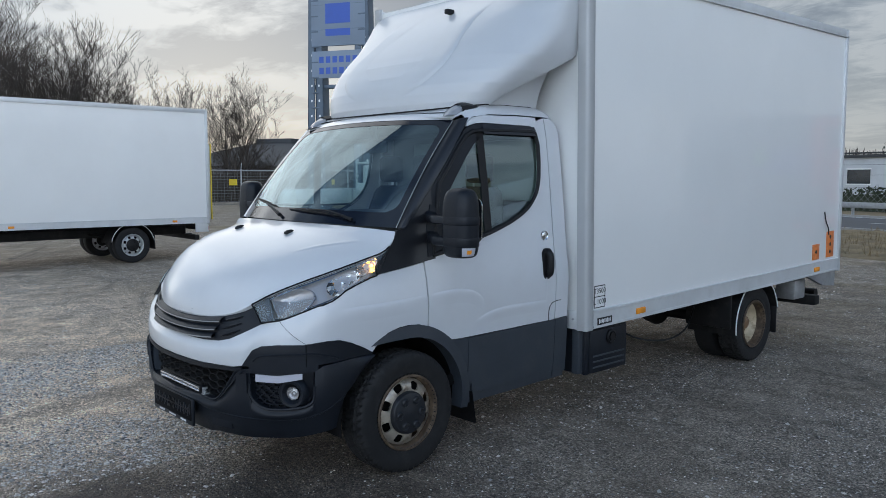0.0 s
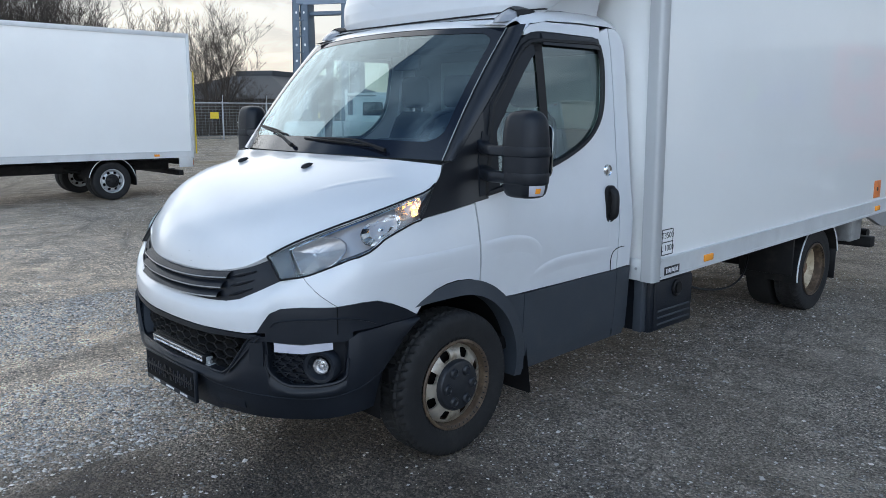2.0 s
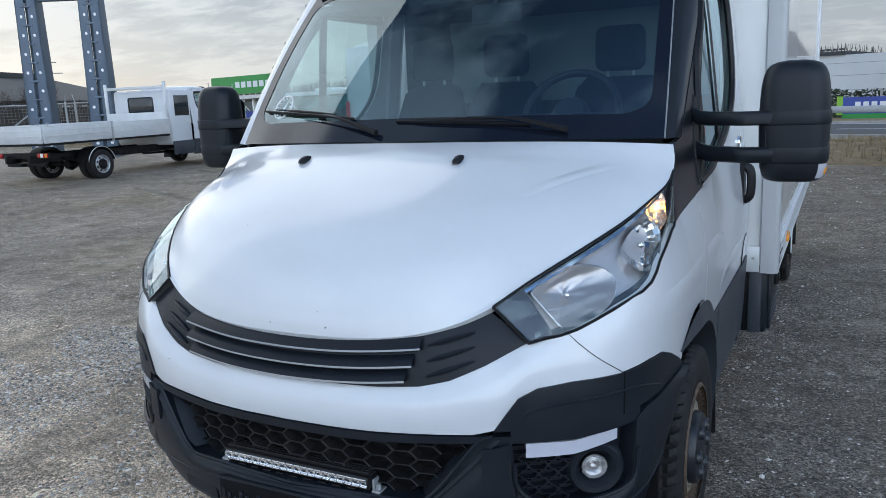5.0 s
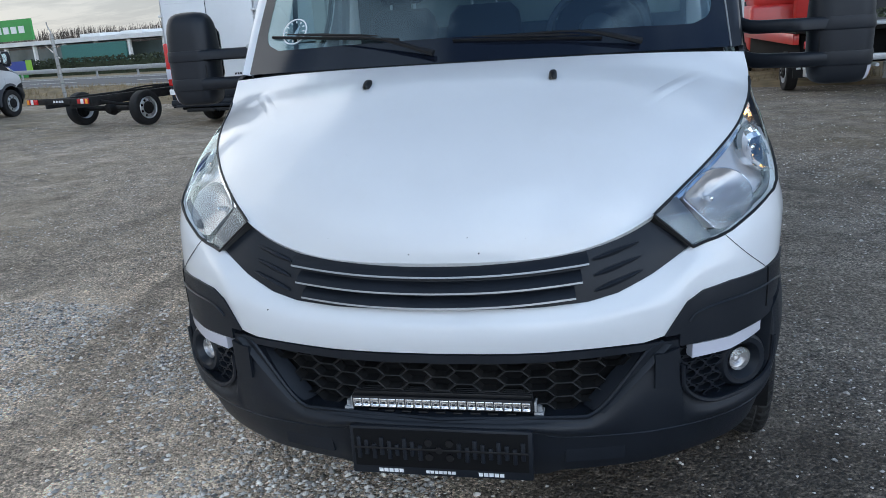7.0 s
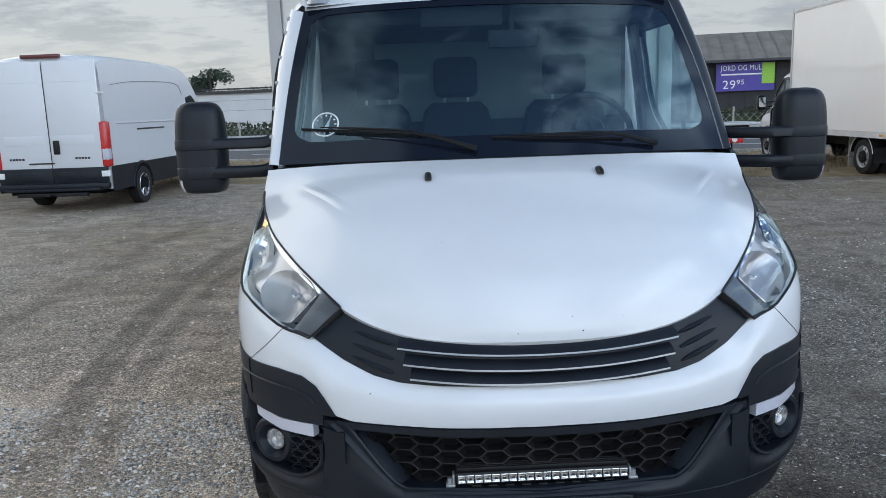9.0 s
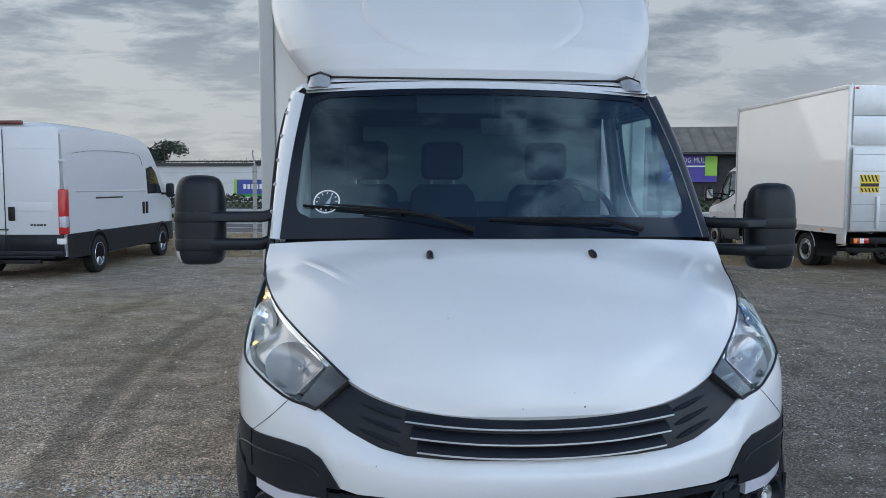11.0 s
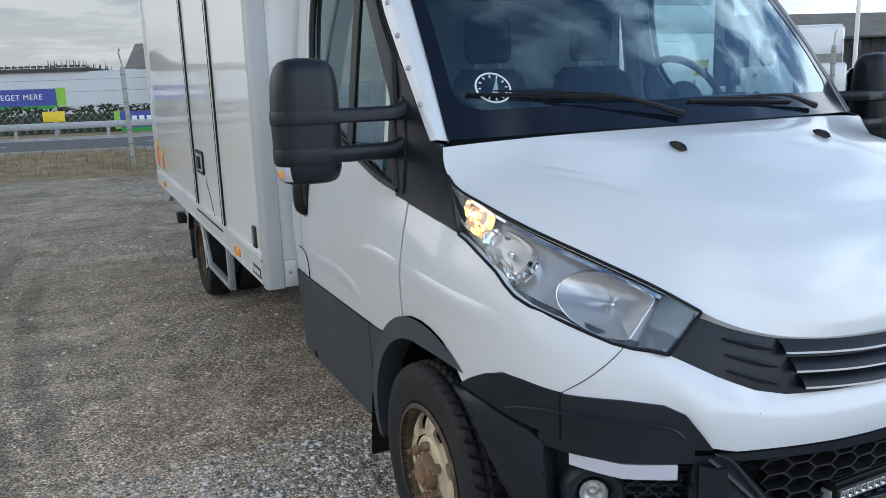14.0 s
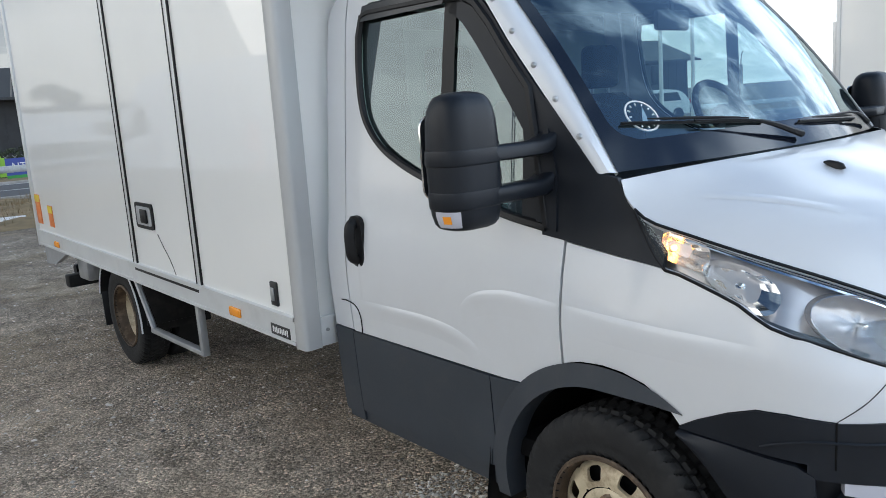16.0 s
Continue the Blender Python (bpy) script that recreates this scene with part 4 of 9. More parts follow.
        add("sill", band(on_side([(1.47, 0.30), (2.40, 0.32)]), on_side([(1.47, 0.382), (1.60, 0.358), (2.215, 0.37), (2.40, 0.36)]), 10, 2, -0.005, 0.05).side(s), CLAD)
        add("wheel_arch_trim", arch_band(0.98, 0.36, 0.425, 0.495, -9, 122, 0.024).side(s), CLAD, "dark grey wheel arch trim")
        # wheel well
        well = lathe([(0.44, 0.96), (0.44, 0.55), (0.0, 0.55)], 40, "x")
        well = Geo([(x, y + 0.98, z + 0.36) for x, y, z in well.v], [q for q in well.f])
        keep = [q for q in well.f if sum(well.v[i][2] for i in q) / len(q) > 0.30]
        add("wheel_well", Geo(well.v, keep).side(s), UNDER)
        flap = sheet([[(x, 1.475 + 0.05 * k, 0.47 - 0.30 * k) for k in np.linspace(0, 1, 5)] for x in (0.74, 0.985)])
        flap.add(sheet([[(x, 1.485 + 0.05 * k, 0.47 - 0.30 * k) for k in np.linspace(0, 1, 5)] for x in (0.74, 0.985)]))
        add("mud_flap", flap.side(s), SEAL, "black rubber mud flap")

        # front pillar
        rows = []
        for k in np.linspace(0, 1, 14):
            a, b = Vector(windscreen_point(0.995, k, -0.004)), pillar_line(k)
            mid = a.lerp(b, 0.5) + Vector((0.6, -0.6, 0.2)).normalized() * 0.022
            rows.append([tuple(a + Vector((0, 0.01, -0.01))), tuple(a), tuple(a.lerp(mid, 0.6)), tuple(mid), tuple(mid.lerp(b, 0.5) + Vector((0.004, -0.002, 0))), tuple(b)])
        post = add("front_pillar", sheet(rows).side(s), GLOSSBLACK if s > 0 else WHITE, "black front pillar" if s > 0 else "white front pillar with bare screws", sharp=50)
        if s < 0 and hero:
            for k in (0.16, 0.33, 0.49, 0.66, 0.83, 0.93):
                i = int(k * 13)
                c = Vector(rows[i][4]).lerp(Vector(rows[min(i + 1, 13)][4]), k * 13 - i)
                m = Matrix.Translation(c) @ Vector((0.75, -0.62, 0.2)).to_track_quat("Z", "Y").to_matrix().to_4x4()
                add("pillar_screw", lathe([(0.009, 0), (0.009, 0.004), (0.005, 0.008), (0.001, 0.009)], 12, "z").moved(m).side(s), GALV, "", post)

        # mirror on two arms
        mx = 1.252 if s > 0 else 1.236
        my, mz = (1.14 if s > 0 else 1.247), (1.248 if s > 0 else 1.276)
        secs = ((0.0, 0.62, 0.60), (0.006, 0.78, 0.76), (0.018, 0.88, 0.87), (0.045, 0.95, 0.95), (0.10, 0.985, 0.985), (0.165, 1.0, 1.0), (0.21, 1.0, 0.995), (0.255, 0.985, 0.97), (0.30, 0.955, 0.93), (0.332, 0.90, 0.86), (0.352, 0.82, 0.77), (0.366, 0.70, 0.64), (0.374, 0.52, 0.46), (0.378, 0.25, 0.22))
        outline = rounded(0.208, 0.160, 0.066, 7)
        heights, wide, deep = zip(*secs)

        def on_head(k, h, grow=1.0):
            a, b = outline[k % len(outline)]
            return (mx + a * float(np.interp(h, heights, wide)) * grow, my + b * float(np.interp(h, heights, deep)) * grow, mz + h)
        count = len(outline)
        head = sheet([[on_head(k, h) for k in range(count)] for h in heights], close_u=True)
        head.f.append(tuple(range(count))[::-1])
        head.f.append(tuple(range(len(head.v) - count, len(head.v))))
        mir = add("mirror", head.side(s), PLASTIC, "large black door mirror on two arms", sharp=60)
        for h0, h1 in ((0.061, 0.110), (0.180, 0.224)):
            ring = sheet([[on_head(k, h, g) for k in range(count)] for h, g in ((h0 - 0.002, 0.97), (h0, 1.018), (h0 + 0.005, 1.034), (h1 - 0.006, 1.028), (h1 - 0.001, 1.014), (h1, 0.97))], close_u=True)
            add("mirror_band", ring.side(s), PLASTIC, "", mir, 50)
            z, hw = mz + (h0 + h1) / 2, (h1 - h0) / 2
            root_p = skin(UY(1.20), z + 0.005, 0.0)
            arm = []
            for q in np.linspace(0, 1, 14):
                x = root_p[0] - 0.01 + (mx - 0.04 - root_p[0]) * q
                y = 1.205 + (my - 0.045 - 1.205) * min(1.0, q * 1.6)
                foot_up = 0.022 * max(0.0, 1 - q * 4.5) ** 2
                t = hw * (1.05 + 0.10 * max(0.0, 1 - q * 3))
                zc = z + foot_up
                arm.append([(x, y - 0.022, zc - t * 0.95), (x, y - 0.032, zc - t * 0.7), (x, y - 0.034, zc + t * 0.60), (x, y - 0.026, zc + t * 0.95), (x, y + 0.008, zc + t), (x, y + 0.046, zc + t * 0.85), (x, y + 0.058, zc + t * 0.2), (x, y + 0.050, zc - t * 0.8), (x, y + 0.01, zc - t)])
            ag = sheet(arm, close_u=True)
            ag.f += [tuple(range(9))[::-1], tuple(range(len(ag.v) - 9, len(ag.v)))]
            add("mirror_arm", ag.side(s), PLASTIC, "", mir, 55)
        add("mirror_step", tube([on_head(20, h, 1.004) for h in (0.106, 0.13, 0.162)], 0.0025, 5).side(s), SEAL, "", mir)
        foot = [skin(UY(1.16), 1.225, 0.008), skin(UY(1.235), 1.24, 0.008), skin(UY(1.245), 1.50, 0.008), skin(UY(1.20), 1.53, 0.008), skin(UY(1.165), 1.40, 0.008)]
        fg = Geo(foot + [(a - 0.03, b, c) for a, b, c in foot], [tuple(range(5)), *[(i, (i + 1) % 5, 5 + (i + 1) % 5, 5 + i) for i in range(5)]])
        add("mirror_foot", fg.side(s), PLASTIC, "", mir)
        face = slab([(mx + a, mz + 0.20 + b) for a, b in rounded(0.170, 0.24, 0.04)], "y", my + 0.076, my + 0.083)
        add("mirror_glass", face.side(s), CHROME, "mirror glass", mir)
        # lens of the side repeater under the lower band, at the outer front edge
        span_k = range(27, 33)
        lens = sheet([[on_head(k, h, 1.022) for k in span_k] for h in (0.012, 0.024, 0.040, 0.058)])
        il = add("mirror_indicator", lens.side(s), CLEARLENS, "clear side repeater lens", mir)
        add("indicator_core", sheet([[on_head(k, h, 1.032) for k in list(span_k)[2:5]] for h in (0.024, 0.034, 0.046)]).side(s), AMBER, "", il)
        # roof lamp
        lens = sheet([[(0.745 + a * hw, y, z + 0.5 * h * b) for a, b in ((-1, 0), (-0.8, 1), (0, 1.35), (0.8, 1), (1, 0))] for y, z, hw, h in ((1.500, 2.062, 0.035, 0.004), (1.525, 2.066, 0.050, 0.05), (1.565, 2.070, 0.058, 0.085), (1.585, 2.072, 0.059, 0.095))])
        shell = sheet([[(0.745 + a * hw, y, z + 0.5 * h * b) for a, b in ((-1, 0), (-0.8, 1), (0, 1.35), (0.8, 1), (1, 0))] for y, z, hw, h in ((1.580, 2.070, 0.066, 0.105), (1.62, 2.072, 0.070, 0.118), (1.69, 2.074, 0.068, 0.12), (1.76, 2.076, 0.058, 0.10), (1.80, 2.074, 0.045, 0.02))])
        add("roof_marker_lamp", shell.side(s), SEAL, "black roof lamp housing")
        add("roof_marker_lens", lens.side(s), GREYLENS, "clear roof lamp", P["roof_marker_lamp"][-1])

    # windscreen with a black border
    aa, bb = np.linspace(-1, 1, 33), np.linspace(0, 1, 15)
    pane = add("windscreen", sheet([[windscreen_point(a, b) for a in aa] for b in bb]), GLASS, "tinted windscreen reflecting clouds")
    pane.visible_shadow = False
    outer, inner = [], []
    for k in range(96):
        q = k / 96 * 4
        e = [(-1 + 2 * q, 0), (1, q - 1), (1 - 2 * (q - 2), 1), (-1, 1 - (q - 3))][int(q)]
        outer.append(windscreen_point(e[0], e[1], 0.002))
        # rounded inner outline
        ca, cb = e[0], e[1]
        ia, ib = ca * 0.945, 0.115 + cb * 0.835
        ra, rb = 0.10, 0.10
        da, db = abs(ia) - (0.945 - ra), max(ib - (0.95 - rb), (0.115 + rb) - ib)
        if da > 0 and db > 0:
            h = math.hypot(da / ra, db / rb)
            if h > 1:
                ia = math.copysign(0.945 - ra + da / h, ia)
                ib = 0.95 - rb + db / h if ib > 0.5 else 0.115 + rb - db / h
        inner.append(windscreen_point(ia, ib, 0.002))
    add("windscreen_border", sheet([outer, inner], close_u=True), FRIT, "", pane)
    add("windscreen_trim", tube([windscreen_point(1.0, b, 0.003) for b in bb], 0.0028, 6), TRIMLINE, "", pane)
    add("header_panel", sheet([[windscreen_point(a, 1.0, 0.004) for a in aa * 0.99], [tuple(Vector(windscreen_point(a, 1.0)) + Vector((0, 0.022, 0.022))) for a in aa * 0.995], [(0.835 * a, 1.50 + 0.06 * a * a, 2.098 - 0.022 * a * a) for a in aa]]), WHITE)
    add("cowl_panel", sheet([[(0.90 * a, 0.775 + 0.19 * a * a, 1.385 - 0.03 * a * a) for a in aa], [(0.89 * a, 0.86 + 0.17 * a * a, 1.393 - 0.012 * a * a) for a in aa]]), PLASTIC, "black wiper cowl")
    # roof and back wall
    rows = []
    for y, c, e in ((1.50, 2.098, 2.022), (1.60, 2.122, 2.055), (1.75, 2.150, 2.078), (2.0, 2.170, 2.088), (2.28, 2.172, 2.086), (2.35, 2.155, 2.076), (2.39, 2.12, 2.035), (2.42, 2.05, 1.98)):
        rows.append([(x, y + (0.06 * (x / 0.835) ** 2 if y < 1.55 else 0), e + (c - e) * g) for x, g in ((0, 1), (0.3, 0.985), (0.6, 0.94), (0.72, 0.88), (0.79, 0.76), (0.832, 0.50), (0.856, 0.20), (0.866, 0))])
    add("roof", sheet(rows).both(), WHITE)
    add("back_wall", box(-0.86, 0.86, 2.40, 2.425, 0.45, 2.03, 0.01), WHITE)
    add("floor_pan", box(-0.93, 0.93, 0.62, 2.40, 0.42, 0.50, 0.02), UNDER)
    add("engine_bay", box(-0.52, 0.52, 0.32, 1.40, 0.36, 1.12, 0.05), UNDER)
    # wipers
    for tip, piv, k in (((-0.905, 0.185), (-0.13, 0.03), 0), ((-0.06, 0.095), (0.66, 0.03), 1)):
        a, b = Vector(windscreen_point(*tip, 0.018)), Vector(windscreen_point(*piv, 0.02))
        pts = smooth([a.lerp(b, 0.35) + Vector((0, -0.016, 0.016)), a.lerp(b, 0.7) + Vector((0, -0.02, 0.03)), b], 10)
        w = add("wiper", tube(pts, [0.004] * 5 + [0.006, 0.008, 0.009, 0.010, 0.012], 6), SEAL, "black wiper")
        blade = [Vector(windscreen_point(tip[0] + (piv[0] - tip[0]) * q, tip[1] + (piv[1] - tip[1]) * q * 0.55, 0.008)) for q in np.linspace(0, 0.80, 8)]
        add("wiper_blade", tube(blade, 0.0042, 6, True, 1.6), SEAL, "", w)
        add("blade_holder", tube([p + Vector((0, -0.010, 0.012)) for p in blade[1:7]], [0.002, 0.0045, 0.0055, 0.0055, 0.0045, 0.002], 6), SEAL, "", w)
    if not hero:
        add("cab_lining", box(-0.9, 0.9, 1.45, 2.38, 0.6, 1.5, 0.05), INTERIOR)
        return P

    # inside of the cab
    dash = []
    for y, z in ((0.86, 1.36), (1.02, 1.425), (1.16, 1.445), (1.26, 1.42), (1.30, 1.34), (1.30, 1.05), (1.36, 0.7)):
        dash.append([(0.86 * q, y + 0.10 * q * q * (y < 1.1), z - 0.01 * q * q) for q in np.linspace(-1, 1, 17)])
    db = add("dashboard", sheet(dash), INTERIOR, "dark plastic dashboard")
    add("instrument_hood", box(0.22, 0.60, 1.10, 1.30, 1.41, 1.48, 0.03), INTERIOR, "", db)
    add("dash_shelf", box(-0.15, 0.14, 1.06, 1.24, 1.435, 1.462, 0.012), INTERIOR, "", db)
    add("dash_paper", box(-0.56, -0.30, 0.975, 1.06, 1.440, 1.4445), PAPER, "white paper on the dashboard", db)
    c = Vector((0.43, 1.40, 1.47))
    tilt = Matrix.Translation(c) @ Euler((radians(58), 0, 0)).to_matrix().to_4x4()
    ring = [tuple(tilt @ Vector((0.19 * math.cos(a), 0.19 * math.sin(a), 0))) for a in np.linspace(0, 2 * math.pi, 33)]
    sw = add("steering_wheel", tube(ring, 0.015, 8, False), INTERIOR, "black steering wheel")
    add("wheel_boss", lathe([(0.001, 0.03), (0.06, 0.03), (0.075, 0.01), (0.075, -0.03)], 20, "z").moved(tilt), INTERIOR, "", sw)
    for a in (200, 340, 270):
        add("wheel_spoke", cyl(tuple(c), tuple(tilt @ Vector((0.185 * math.cos(radians(a)), 0.185 * math.sin(radians(a)), 0))), 0.016, 8), INTERIOR, "", sw)
    for x, w in ((0.45, 0.50), (-0.12, 0.42), (-0.53, 0.40)):
        seat = add("seat", box(x - w / 2, x + w / 2, 1.55, 2.05, 0.88, 1.06, 0.06, 3), FABRIC, "dark fabric seat")
        rows = []
        for z, y, hw, th in ((1.02, 1.98, 0.50, 0.12), (1.2, 2.0, 0.50, 0.13), (1.45, 2.05, 0.47, 0.11), (1.58, 2.08, 0.40, 0.09), (1.62, 2.09, 0.30, 0.05)):
            rows.append([(x + a * w, y + b, z) for a, b in rounded(hw * 2, th, 0.045, 4)])
        bk = sheet(rows, close_u=True)
        bk.f.append(tuple(range(len(bk.v) - 20, len(bk.v))))
        add("backrest", bk, FABRIC, "", seat)
        add("headrest", box(x - 0.115, x + 0.115, 2.04, 2.13, 1.645, 1.85, 0.044, 5), FABRIC, "", seat)
        for k in (-0.06, 0.06):
            add("headrest_rod", cyl((x + k, 2.09, 1.56), (x + k, 2.09, 1.68), 0.007, 8), GALV, "", seat)
    add("rear_lining", box(-0.85, 0.85, 2.36, 2.398, 0.6, 2.03, 0.01), LINER, "grey cab lining")
    add("rear_cab_window", box(-0.55, 0.82, 2.335, 2.355, 1.52, 1.95, 0.03), BACKWALL)
    add("headliner", sheet([[(0.80 * a, y, 2.075 - 0.03 * a * a) for a in np.linspace(-1, 1, 9)] for y in (1.47, 1.9, 2.36)]), LINER)
    add("overhead_shelf", box(-0.75, 0.75, 1.50, 1.80, 1.955, 2.03, 0.03), INTERIOR)
    im = add("interior_mirror", box(-0.005, 0.215, 1.44, 1.465, 1.845, 1.925, 0.012), INTERIOR, "dark mirror behind the windscreen")
    add("interior_mirror_stem", cyl((0.1, 1.45, 1.92), (0.1, 1.46, 2.02), 0.012, 8), INTERIOR, "", im)
    add("sun_visor", box(-0.30, 0.06, 1.43, 1.455, 1.94, 2.04, 0.01), INTERIOR)
    disc = []
    pos = [(-0.80, 0.205)]
    ring = [Vector(windscreen_point(-0.80 + 0.060 * math.cos(a), 0.215 + 0.066 * math.sin(a), -0.002)) for a in np.linspace(0, 2 * math.pi, 29)]
    pd = add("parking_disc", tube(ring, 0.0035, 5, False), WHITEINK, "round parking disc sticker behind the windscreen", pane)
    for k in range(12):
        a = radians(30 * k)
        p, q = [Vector(windscreen_point(-0.80 + 0.06 * r * math.cos(a), 0.215 + 0.066 * r * math.sin(a), -0.002)) for r in (0.70, 0.85)]
        add("disc_mark", cyl(p, q, 0.003, 5), WHITEINK, "", pd)
    p = [Vector(windscreen_point(-0.80 + dx, 0.215 + dz, -0.002)) for dx, dz in ((-0.016, -0.035), (0.012, -0.04), (0.024, 0.045))]
    add("disc_pointer", Geo(p, [(0, 1, 2)]), WHITEINK, "", pd)
    # light bar, plate holder
    lb = add("light_bar", Geo().add(box(-0.262, 0.262, 0.075, 0.128, 0.484, 0.524, 0.006), *[box(-0.258, 0.258, 0.086 + 0.012 * k, 0.091 + 0.012 * k, 0.522, 0.534, 0.002) for k in range(4)]), SEAL, "slim LED light bar on the bumper")
    for k in range(20):
        x = -0.243 + k * 0.0256
        led = add("led", Geo().add(box(x - 0.0118, x + 0.0118, 0.070, 0.078, 0.510, 0.518, 0.002), box(x - 0.0118, x + 0.0118, 0.070, 0.078, 0.491, 0.496, 0.002), box(x - 0.0118, x - 0.0085, 0.070, 0.078, 0.491, 0.518, 0.001), box(x - 0.009, x + 0.0118, 0.0745, 0.079, 0.494, 0.512, 0.002)), LED, "", lb)
        add("led_chip", box(x - 0.005, x + 0.005, 0.0725, 0.076, 0.500, 0.506, 0.001), INK, "", led)
    for s in (1, -1):
        add("bar_bracket", box(0.262, 0.290, 0.085, 0.125, 0.470, 0.482, 0.003).side(s), GALV, "", lb)
        add("bracket_leg", box(0.263, 0.270, 0.09, 0.12, 0.475, 0.512, 0.002).side(s), GALV, "", lb)
        add("bracket_bolt", cyl((0.278 * s, 0.10, 0.482), (0.278 * s, 0.10, 0.498), 0.008, 6), GALV, "", lb)
    ph = add("plate_holder", box(-0.262, 0.262, 0.030, 0.048, 0.300, 0.452, 0.006), PLASTIC, "empty black number plate holder")
    add("holder_recess", box(-0.250, 0.250, 0.0275, 0.0305, 0.327, 0.444, 0.002), UNDER, "", ph)
    for k in range(22):
        x = -0.235 + k * 0.0224
        if abs(x) > 0.05:
            add("holder_rib", box(x - 0.006, x + 0.006, 0.023, 0.029, 0.352 + 0.012 * (k % 2), 0.420 - 0.01 * (k % 3), 0.002), PLASTIC, "", ph)
    for x, z in ((-0.03, 0.365), (0.03, 0.365), (-0.03, 0.41), (0.03, 0.41), (0, 0.388)):
        add("holder_clip", cyl((x, 0.030, z), (x, 0.021, z), 0.011, 12), SEAL, "", ph)
    add("holder_rail", box(-0.250, 0.250, 0.022, 0.030, 0.384, 0.392, 0.002), SEAL, "", ph)
    for x, w in ((-0.145, 0.075), (0.0, 0.088), (0.145, 0.075)):
        h = 0.0055 if x else 0.0045
        k = 5 if x else 7
        for i in range(k):
            x0 = x - w / 2 + i * w / k
            add("holder_print", box(x0, x0 + w / k * 0.8, 0.0285, 0.0295, 0.3145 - h, 0.3145 + h), WHITEINK, "", ph)
    return P

# ---- wheels, boxes, chassis ----
TYRE_R, TYRE_W = 0.352, 0.20


def tyre_geo(w=TYRE_W, tread=True):
    """A tyre as one skin; its tread has slanted lateral cuts and three grooves round it."""
    prof = [(0.215, -0.40), (0.228, -0.455), (0.238, -0.468), (0.243, -0.462), (0.262, -0.487), (0.285, -0.50), (0.305, -0.492), (0.318, -0.483), (0.328, -0.468), (0.337, -0.445)]
    crown = [(0.3425, -0.415), (0.346, -0.37), (0.348, -0.32), (0.3495, -0.255), (0.3495, -0.235), (0.3495, -0.20), (0.3500, -0.12), (0.3500, -0.02), (0.3500, 0.02)]
    half = prof + (crown if tread else [(0.344, -0.36), (0.346, 0.0)])
    full = half + [(r, -x) for r, x in half[::-1]]
    n = 400 if tread else 56
    rows = []
    for r, x in full:
        ring = []
        for k in range(n):
            a = 2 * math.pi * k / n
            d = 0.0
            if tread and abs(x) < 0.47:
                cut = ((a * 50 / (2 * math.pi) + 2.6 * abs(x) + (0.5 if x > 0 else 0.0)) % 1.0) < 0.26
                groove = 0.23 < abs(x) < 0.26 or abs(x) < 0.03
                deep_cut = 0.010 if abs(x) < 0.43 else 0.006
                d = deep_cut if cut or groove else 0.0
            ring.append((x * w, (r - d) * math.cos(a), (r - d) * math.sin(a)))
        rows.append(ring)
    return sheet(rows, close_u=True)


def disc_geo(r0, r1, x0, x1, holes=8, hole=(0.46, 0.60)):
    """A pressed wheel disc between two radii, with oval holes through it."""
    g = Geo()
    for k in range(holes):
        a0, a1 = 2 * math.pi * k / holes, 2 * math.pi * (k + 1) / holes
        outer, inner, back = [], [], []
        n = 36
        for i in range(n):
            t = 2 * math.pi * i / n
            c, s = math.cos(t), math.sin(t)
            q = 1 / max(abs(c), abs(s))
            hc, hs = math.copysign(abs(c) ** 0.55, c), math.copysign(abs(s) ** 0.55, s)
            for lst, u, v, dx in ((outer, c * q, s * q, 0), (inner, hc * hole[0], hs * hole[1], 0), (back, hc * hole[0], hs * hole[1], -0.012)):
                r = (r0 + r1) / 2 + (r1 - r0) / 2 * v
                a = (a0 + a1) / 2 + (a1 - a0) / 2 * u
                f = (r - r0) / (r1 - r0)
                lst.append((x0 + (x1 - x0) * f + 0.012 * math.sin(math.pi * f) + dx, r * math.cos(a), r * math.sin(a)))
        g.add(sheet([outer, inner, back], close_u=True))
    return g


def rim_barrel(face=0.07):
    return lathe([(0.205, 0.098), (0.214, 0.098), (0.219, 0.092), (0.214, 0.084), (0.203, 0.078), (0.198, 0.06), (0.192, 0.02), (0.180, -0.05), (0.205, -0.09)], 56, "x")


TYRE = RIMS = None


